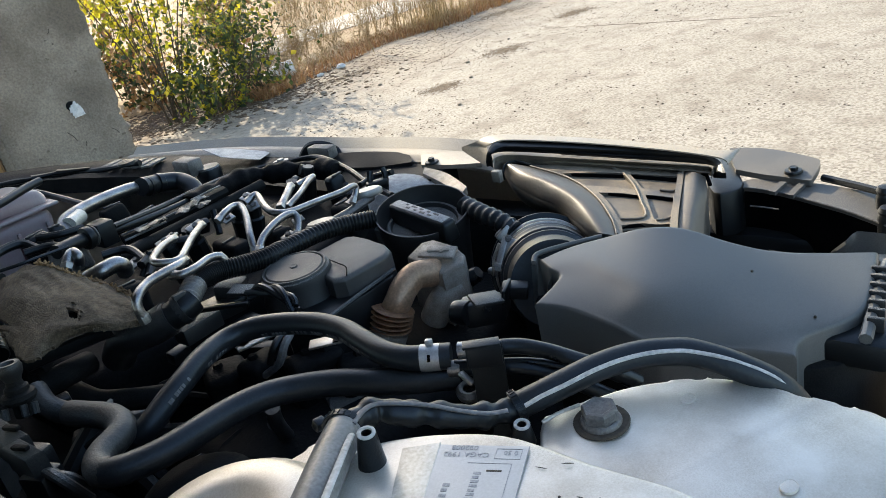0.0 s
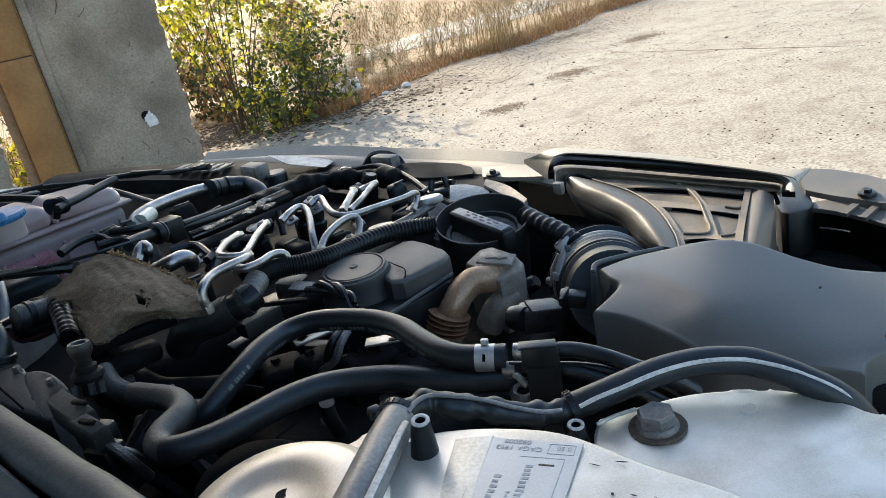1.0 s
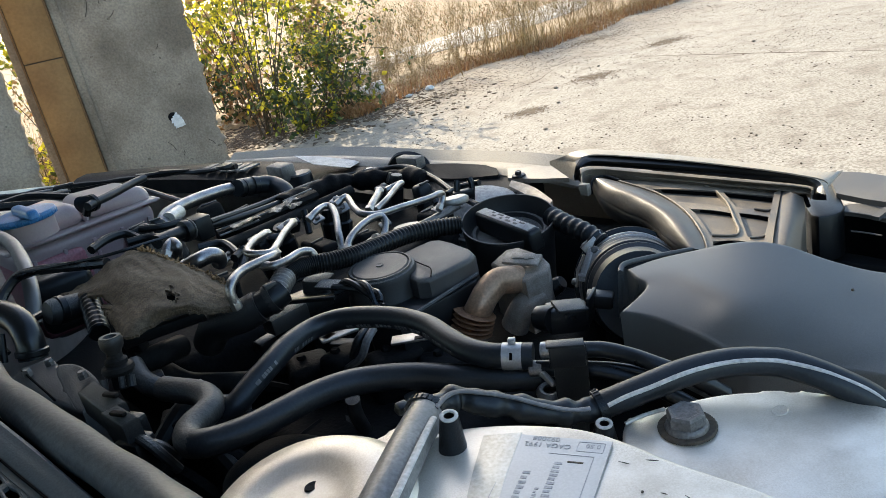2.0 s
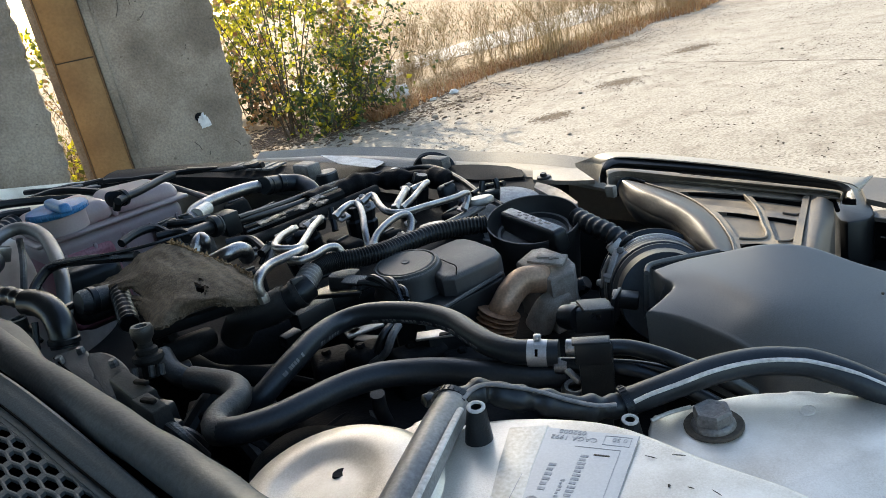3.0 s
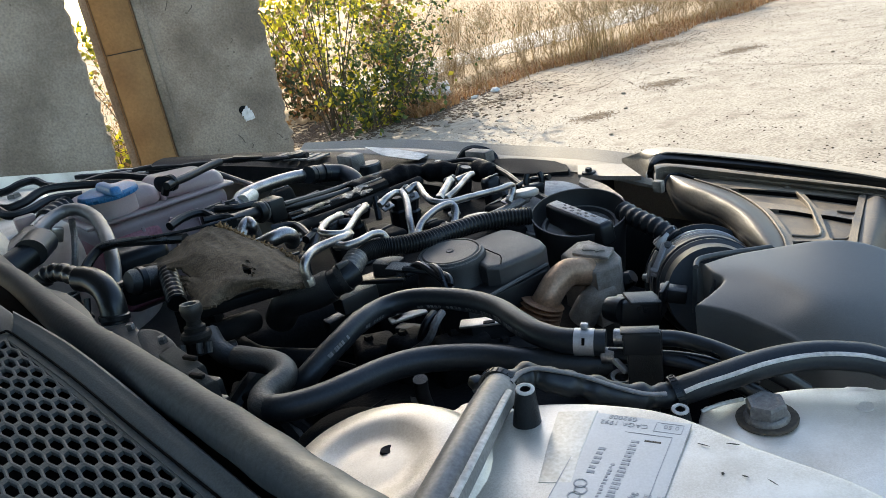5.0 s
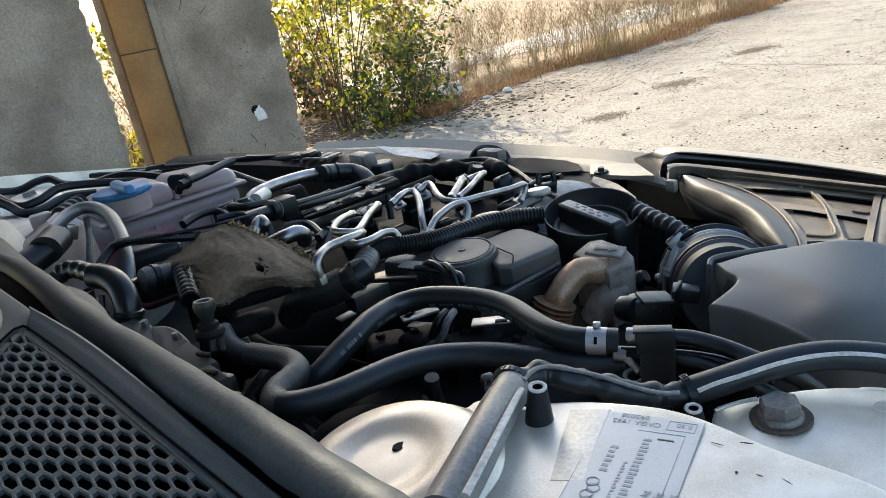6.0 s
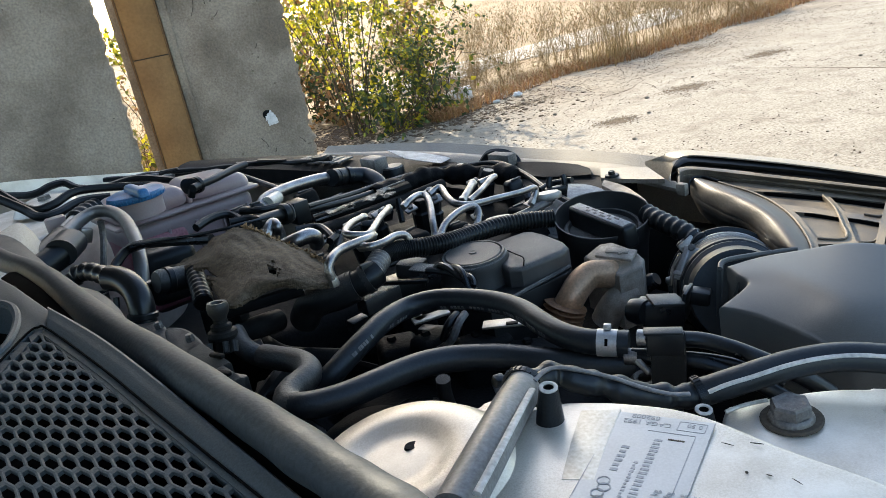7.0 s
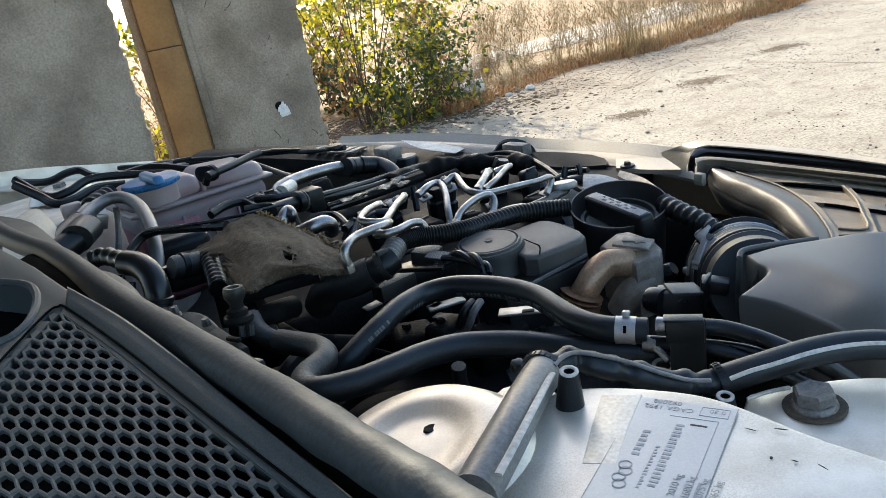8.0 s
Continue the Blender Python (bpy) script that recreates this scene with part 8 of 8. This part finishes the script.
part("big_pipe", tube([(-0.4503, 0.881, 0.944), (-0.4648, 0.8499, 0.938), (-0.4782, 0.8132, 0.932), (-0.481, 0.7568, 0.928)], 0.0165, 18, 6), "plastic", gp)
part("bracket_tab", block((0.016, 0.009, 0.020), pose(*(-0.471, 0.9817, 0.926), 10, 20, 40), 0.002), "zinc", gp)
cable([(-0.4482, 0.9953, 0.948), (-0.4502, 0.9931, 0.93), (-0.4438, 0.9659, 0.915), (-0.4469, 0.9501, 0.89)], 0.0042, "thin grey metal tube", "grey_metal", "thin_tube")
pl = thing("hose_coupling", (-0.505, 1.066, 0.948), "black ribbed quick coupling on a grey pipe", "connector")
part("coupling", tube([(-0.491, 1.095, 0.949), (-0.497, 1.070, 0.949), (-0.501, 1.034, 0.947)], 0.014, 14, 16, ribbed(5, 0.2)), "plastic", pl)
part("white_bracket", block((0.028, 0.02, 0.022), pose(*(-0.533, 1.049, 0.933), 0, 0, 30), 0.004), "tank", pl, "pale plastic bracket")
part("spigot", tube([(-0.500, 1.035, 0.948), (-0.506, 1.008, 0.942)], 0.008, 10, 3), "steel", pl)
lt = thing("left_strut_tower", K(-1.6, 0.22, 0.6), "silver painted strut tower behind the coolant tank", "car body part")
part("tower_top", plate([K(-1.42, 0.08, 0.885), K(-1.44, 0.30, 0.890), K(-1.56, 0.42, 0.892), K(-1.70, 0.38, 0.895), K(-1.72, 0.16, 0.90), K(-1.62, 0.06, 0.90)], 0.35, 0.02, 4), "silver", lt)
part("tower_cup", lathe([(0, 0.012), (0.03, 0.012), (0.05, 0.006), (0.06, -0.01)], Matrix.Translation((-0.730, 1.423, 0.911)), 26), "silver", lt)
part("tower_bolt", lathe([(0, 0.012), (0.012, 0.011), (0.014, 0.0)], Matrix.Translation((-0.720, 1.407, 0.919)), 6), "grey_metal", lt)
# silver panel given a greyer paint to stand in for shade on it
part("bulge", loft([[(-0.510, 0.840, 0.982), (-0.502, 0.904, 0.984), (-0.486, 0.906, 0.955)], [(-0.490, 0.790, 0.968), (-0.484, 0.852, 0.965), (-0.474, 0.875, 0.941)], [(-0.480, 0.753, 0.942), (-0.468, 0.794, 0.936), (-0.454, 0.833, 0.917)]], 12, 8, thick=0.01), "body_edge", lt, "dusty silver inner panel, greyed for its shaded tone")
cable([(-0.758, 1.335, 0.957), (-0.700, 1.331, 0.948), (-0.670, 1.347, 0.954), (-0.650, 1.357, 0.953), (-0.624, 1.345, 0.941), (-0.580, 1.341, 0.933), (-0.526, 1.363, 0.934), (-0.453, 1.354, 0.917)], 0.0068, "black cable along the fender")
cable([(-0.686, 1.204, 0.972), (-0.648, 1.198, 0.946), (-0.624, 1.185, 0.934), (-0.599, 1.198, 0.932), (-0.575, 1.233, 0.937), (-0.533, 1.250, 0.931)], 0.0075, "black cable looped over the strut tower")
cable([(-0.708, 1.250, 0.974), (-0.660, 1.236, 0.939), (-0.630, 1.251, 0.937), (-0.604, 1.288, 0.945), (-0.548, 1.311, 0.936), (-0.486, 1.322, 0.923)], 0.0072, "black cable looped over the strut tower")
fr_ = thing("fender_trim", (-0.511, 1.493, 0.906), "black crumpled seal and wiring along the fender edge", "trim")
part("seal_strip", tube([(-0.670, 1.563, 0.912), (-0.593, 1.571, 0.904), (-0.508, 1.557, 0.900), (-0.424, 1.539, 0.894), (-0.340, 1.517, 0.890), (-0.255, 1.471, 0.886), (-0.183, 1.421, 0.890)], 0.0045, 8, 8, lambda s: 1 + 0.3 * math.sin(s * 40)), "plastic", fr_)
for a, b in (((-0.600, 1.525, 0.909), (-0.549, 1.544, 0.905)), ((-0.543, 1.503, 0.904), (-0.508, 1.514, 0.900)), ((-0.544, 1.546, 0.906), (-0.509, 1.547, 0.908)), ((-0.377, 1.489, 0.901), (-0.324, 1.501, 0.896)), ((-0.335, 1.499, 0.897), (-0.278, 1.488, 0.891))):
    part("scrap", tube([a, bend(a, b, 0.4), b], 0.008, 7, 5, lambda s: 1.2 - s * 0.7, flat=0.6), r5.choice(("plastic", "grey_metal", "plastic_dusty")), fr_)

# ---- rear corner: elbow, casting, plugs, stud ----
re = thing("vacuum_elbow", (-0.330, 0.717, 0.900), "glossy black rubber elbow with ribs", "hose")
part("ribbed_neck", tube([(-0.3629, 0.7043, 0.955), (-0.3559, 0.7058, 0.961), (-0.342, 0.7, 0.963), (-0.325, 0.6853, 0.962), (-0.3092, 0.6675, 0.961)], 0.0092, 16, 14, ribbed(6, 0.2)), "plastic_gloss", re)
part("bend", tube([(-0.3125, 0.6708, 0.961), (-0.2981, 0.6632, 0.959), (-0.2852, 0.6513, 0.952), (-0.2791, 0.6413, 0.941), (-0.2798, 0.6361, 0.924)], 0.0118, 18, 8), "plastic_gloss", re)
part("band", lathe([(0.0118, -0.003), (0.0134, -0.002), (0.0134, 0.002), (0.0118, 0.003)], along((-0.2791, 0.6373, 0.93), (-0.2798, 0.6361, 0.924)), 22), "plastic", re)
sc = thing("small_cap", (-0.3282, 0.6681, 0.935), "small black open plastic cap with a pale ring", "cap")
scz = Matrix.Translation((-0.3181, 0.6567, 0.952))
part("cup", lathe([(0.0062, -0.03), (0.0068, -0.006), (0.0074, 0.0), (0.0058, 0.0008), (0.005, -0.004), (0, -0.005)], scz, 20), "plastic", sc)
part("pale_ring", lathe([(0.0075, 0.0), (0.0072, 0.0010), (0.0060, 0.0010), (0.0058, 0.0004)], scz, 20), "grey_metal", sc)
for a, b in (((-0.3181, 0.6448, 0.945), (-0.3096, 0.6412, 0.93)), ((-0.3157, 0.6584, 0.945), (-0.3027, 0.6471, 0.93)), ((-0.3021, 0.6494, 0.948), (-0.3053, 0.6412, 0.925))):
    cable([a, bend(a, b, 0.5), b], 0.0028)
cs = thing("cast_housing", (-0.2695, 0.6334, 0.9), "dusty grey cast housing by the firewall", "housing")
part("housing_body", plate([(-0.2887, 0.6033, 0.925), (-0.2812, 0.6152, 0.928), (-0.263, 0.6153, 0.93), (-0.2527, 0.61, 0.93), (-0.242, 0.5925, 0.929), (-0.2324, 0.5662, 0.926), (-0.2116, 0.5218, 0.92), (-0.2524, 0.5627, 0.92)], 0.06, 0.004, 3, smooth=False), "casting_grey", cs)
part("housing_drum", plate([(-0.2453, 0.589, 0.93), (-0.2343, 0.5891, 0.932), (-0.2193, 0.5752, 0.932), (-0.2043, 0.5547, 0.928), (-0.2026, 0.5443, 0.925), (-0.2092, 0.5207, 0.92), (-0.2259, 0.5441, 0.922)], 0.05, 0.006, 3, 4), "casting_grey", cs)
part("housing_seam", tube([(-0.276, 0.6021, 0.93), (-0.2628, 0.583, 0.929), (-0.2441, 0.5573, 0.926), (-0.2345, 0.5444, 0.923)], 0.0009, 6, 5), "void", cs)
for p in ((-0.2536, 0.6019, 0.931), (-0.2135, 0.5553, 0.933), (-0.2686, 0.5942, 0.93)):
    part("housing_bolt", lathe([(0, 0.003), (0.003, 0.003), (0.0038, 0.001), (0.0038, -0.003)], Matrix.Translation(p), 6), "grey_metal", cs, smooth=False)
for outline, slot in ((((-0.2024, 0.5109, 0.94), (-0.1905, 0.5145, 0.944), (-0.1594, 0.4724, 0.942), (-0.1761, 0.4737, 0.938)), (-0.1716, 0.4841, 0.944)), (((-0.1785, 0.474, 0.938), (-0.1659, 0.474, 0.941), (-0.1487, 0.454, 0.938), (-0.1603, 0.4531, 0.935)), (-0.1635, 0.4632, 0.9395))):
    pg = thing("plug", slot, "dusty grey-black electrical plug with a latch slot", "connector", "firewall plugs")
    shell_part = part("plug_shell", plate(outline, 0.018, 0.0012, 2, smooth=False), "casting_grey", pg)
    part("latch_slot", block((0.013, 0.004, 0.003), pose(slot[0], slot[1], slot[2] - 0.0015, 0, 0, -35), 0.001), "dark", shell_part)
    part("plug_tail", block((0.022, 0.018, 0.03), pose(slot[0] + 0.004, slot[1] - 0.002, slot[2] - 0.048, 0, 0, -35), 0.003), "plastic", pg)
for a, b, c in (((-0.1629, 0.4717, 0.925), (-0.1532, 0.4578, 0.922), (-0.1446, 0.4563, 0.905)), ((-0.1686, 0.4754, 0.922), (-0.1461, 0.4474, 0.92), (-0.1362, 0.451, 0.895)), ((-0.158, 0.4617, 0.915), (-0.1428, 0.4526, 0.915), (-0.1365, 0.4572, 0.9))):
    cable([a, b, c], 0.0036, "dusty black plug lead", "plastic_dusty")
st = thing("ball_stud", (-0.1946, 0.5771, 0.915), "dusty dark ball stud with an open socket on a collar", "joint")
m = Matrix.Translation((-0.1843, 0.5543, 0.957)) @ pose(0, 0, 0, -6, 4, 0) @ Matrix.Diagonal((0.9, 0.9, 0.8, 1))
part("socket", lathe([(0, -0.003), (0.0045, -0.003), (0.0055, 0.001), (0.0085, 0.0012), (0.0098, -0.003), (0.0092, -0.009), (0.0068, -0.0135), (0.0060, -0.016)], m, 26), "plastic_dusty", st)
part("neck", lathe([(0.0060, -0.015), (0.0066, -0.020), (0.0092, -0.022), (0.0092, -0.026), (0.0075, -0.028), (0.0078, -0.05)], m, 22), "plastic_matt", st)
part("collar", lathe([(0.0078, -0.026), (0.0125, -0.028), (0.0135, -0.032), (0.0115, -0.036), (0.0078, -0.037)], m, 22), "plastic_matt", st)
for dx in (-0.010, 0.004, 0.012):
    part("prong", tube([m @ Vector((dx, -0.010, -0.036)), m @ Vector((dx, -0.013, -0.046))], 0.0026, 8, 3), "plastic_dusty", st)
part("link_arm", tube([(-0.1858, 0.5805, 0.92), (-0.1785, 0.567, 0.912), (-0.1686, 0.559, 0.906), (-0.1602, 0.5613, 0.9)], 0.0085, 12, 6), "rubber_dusty", st)
lg = thing("linkage", (-0.201, 0.743, 0.860), "grimy dark linkage and pipes under the shield", "linkage")
part("tube_stub", tube([(-0.204, 0.647, 0.890), (-0.184, 0.657, 0.890), (-0.172, 0.675, 0.885)], 0.011, 12, 6), "plastic_matt", lg)
part("tube_stub", tube([(-0.225, 0.697, 0.880), (-0.203, 0.681, 0.870), (-0.173, 0.651, 0.860), (-0.147, 0.642, 0.855), (-0.110, 0.634, 0.850)], 0.010, 12, 6), "plastic_matt", lg)
part("clip_wire", tube([(-0.164, 0.576, 0.895), (-0.154, 0.574, 0.897), (-0.142, 0.565, 0.895), (-0.139, 0.575, 0.893)], 0.0022, 6, 6), "zinc", lg)
for p, rz in (((-0.178, 0.586, 0.893), 20), ((-0.203, 0.657, 0.900), -30), ((-0.099, 0.675, 0.860), 40)):
    part("lug", block((0.02, 0.012, 0.012), pose(*p, 10, 0, rz), 0.002), "plastic", lg)

vb = thing("vacuum_unit", (-0.392, 1.006, 0.840), "grimy black vacuum unit with a ribbed hose and small pipes", "valve")
part("unit_body", block((0.07, 0.05, 0.07), pose(*(-0.352, 0.924, 0.845), 0, 0, 25), 0.012, 3), "plastic", vb)
part("unit_cap", lathe([(0, 0.010), (0.011, 0.009), (0.013, 0.005), (0.013, -0.03)], along((-0.293, 0.744, 0.925), (-0.308, 0.729, 0.930)), 18), "plastic_dusty", vb)
part("cap_band", lathe([(0.013, 0.0), (0.0145, -0.001), (0.0145, -0.007), (0.013, -0.008)], along((-0.293, 0.744, 0.925), (-0.308, 0.729, 0.930)), 18), "plastic", vb)
part("ribbed_stub", tube([(-0.261, 0.746, 0.927), (-0.250, 0.715, 0.921), (-0.239, 0.683, 0.914)], 0.010, 12, 20, ribbed(9, 0.14)), "plastic", vb)
part("thin_pipe", tube([(-0.316, 0.735, 0.925), (-0.308, 0.760, 0.922), (-0.295, 0.787, 0.923), (-0.288, 0.811, 0.918)], 0.004, 8, 6), "plastic_gloss", vb)
part("foot_block", block((0.09, 0.06, 0.09), pose(*(-0.458, 1.189, 0.800), 0, 0, 30), 0.01, 2), "dark", vb)

# plugs and wires between hoses and separator
bx = thing("relay_plug", (-0.043, 0.751, 0.870), "black square relay plug with a wire loop", "connector")
part("plug_cube", block((0.026, 0.024, 0.026), pose(*(-0.039, 0.697, 0.885), 0, 8, -25), 0.003), "plastic_dusty", bx)
part("plug_base", block((0.055, 0.032, 0.014), pose(*(-0.057, 0.685, 0.885), 0, 0, 20), 0.002), "plastic", bx)
part("plug_side", block((0.04, 0.02, 0.016), pose(*(-0.071, 0.659, 0.885), 0, 0, 35), 0.002), "plastic_dusty", bx)
S = spline([(-0.019, 0.633, 0.918), (-0.009, 0.629, 0.921), (0.003, 0.618, 0.921), (0.012, 0.603, 0.918), (0.016, 0.593, 0.910)], 10)
for k in range(3):
    part("wire", tube([q + Vector((0.0032 * math.cos(k * 2.09 + i * 0.14), 0, 0.0032 * math.sin(k * 2.09 + i * 0.14))) for i, q in enumerate(S)], 0.0030, 8, 2), "plastic_gloss", bx)
part("plug_lid", block((0.020, 0.018, 0.003), pose(*(-0.026, 0.658, 0.913), 0, 8, -25), 0.001), "plastic_dusty", bx)
part("base_rail", block((0.050, 0.006, 0.004), pose(*(-0.045, 0.652, 0.905), 0, 0, -22), 0.001), "plastic", bx)
pt = thing("zinc_bracket", (0.041, 0.577, 0.880), "zinc-plated bracket strip with a slot", "bracket")
part("strip", block((0.040, 0.014, 0.0025), pose(*(0.037, 0.564, 0.886), 0, 0, -12), 0.001), "zinc", pt)
part("slot", block((0.010, 0.005, 0.0012), pose(*(0.041, 0.559, 0.888), 0, 0, -12), 0.0004), "dark", pt)
part("strip", block((0.034, 0.012, 0.003), pose(*(-0.025, 0.611, 0.884), 0, 0, 15), 0.001), "zinc", pt)
part("tab", block((0.012, 0.010, 0.003), pose(*(-0.034, 0.610, 0.884), 0, 0, 45), 0.001), "zinc", pt)
cable([(0.005, 0.599, 0.887), (-0.002, 0.586, 0.885), (-0.011, 0.588, 0.870), (-0.027, 0.612, 0.850)], 0.0035, "thin black cable with a pale stripe", "grey_mark")
cable([(-0.002, 0.602, 0.887), (-0.010, 0.590, 0.885), (-0.018, 0.593, 0.870)], 0.0035, "thin black cable with a pale stripe", "plastic")
for p, s, rz in (((0.011, 0.608, 0.860), (0.05, 0.03, 0.03), 20), ((-0.034, 0.630, 0.860), (0.04, 0.03, 0.03), 40), ((-0.068, 0.655, 0.850), (0.04, 0.04, 0.03), 10), ((0.054, 0.595, 0.850), (0.05, 0.03, 0.03), 0)):
    ob = thing("engine_casting", (p[0], p[1], p[2] - 0.06), "grimy dark engine casting with bolts", "casting", "grimy castings")
    part("lump", block((s[0], s[1], 0.06), pose(p[0], p[1], p[2] - 0.06, 4, 5, rz), 0.007, 3), "dark", ob)
    part("boss", lathe([(0, 0.004), (0.0035, 0.004), (0.0045, 0.002), (0.005, -0.004)], Matrix.Translation((p[0], p[1], p[2])), 6), "dark", ob, smooth=False)
lowd = thing("vacuum_drum", (-0.078, 0.499, 0.860), "dark round vacuum drum beside the strut dome", "drum")
part("drum_shell", lathe([(0, 0.010), (0.025, 0.008), (0.036, 0.0), (0.04, -0.02), (0.04, -0.2)], Matrix.Translation((-0.070, 0.425, 0.892)), 30), "plastic_matt", lowd)
vp = thing("down_pipe", (-0.025, 0.636, 0.800), "dark upright pipe below the hoses", "pipe")
part("pipe_wall", tube([(-0.022, 0.523, 0.870), (-0.023, 0.531, 0.850), (-0.021, 0.575, 0.800)], 0.006, 10, 5), "plastic_dusty", vp)
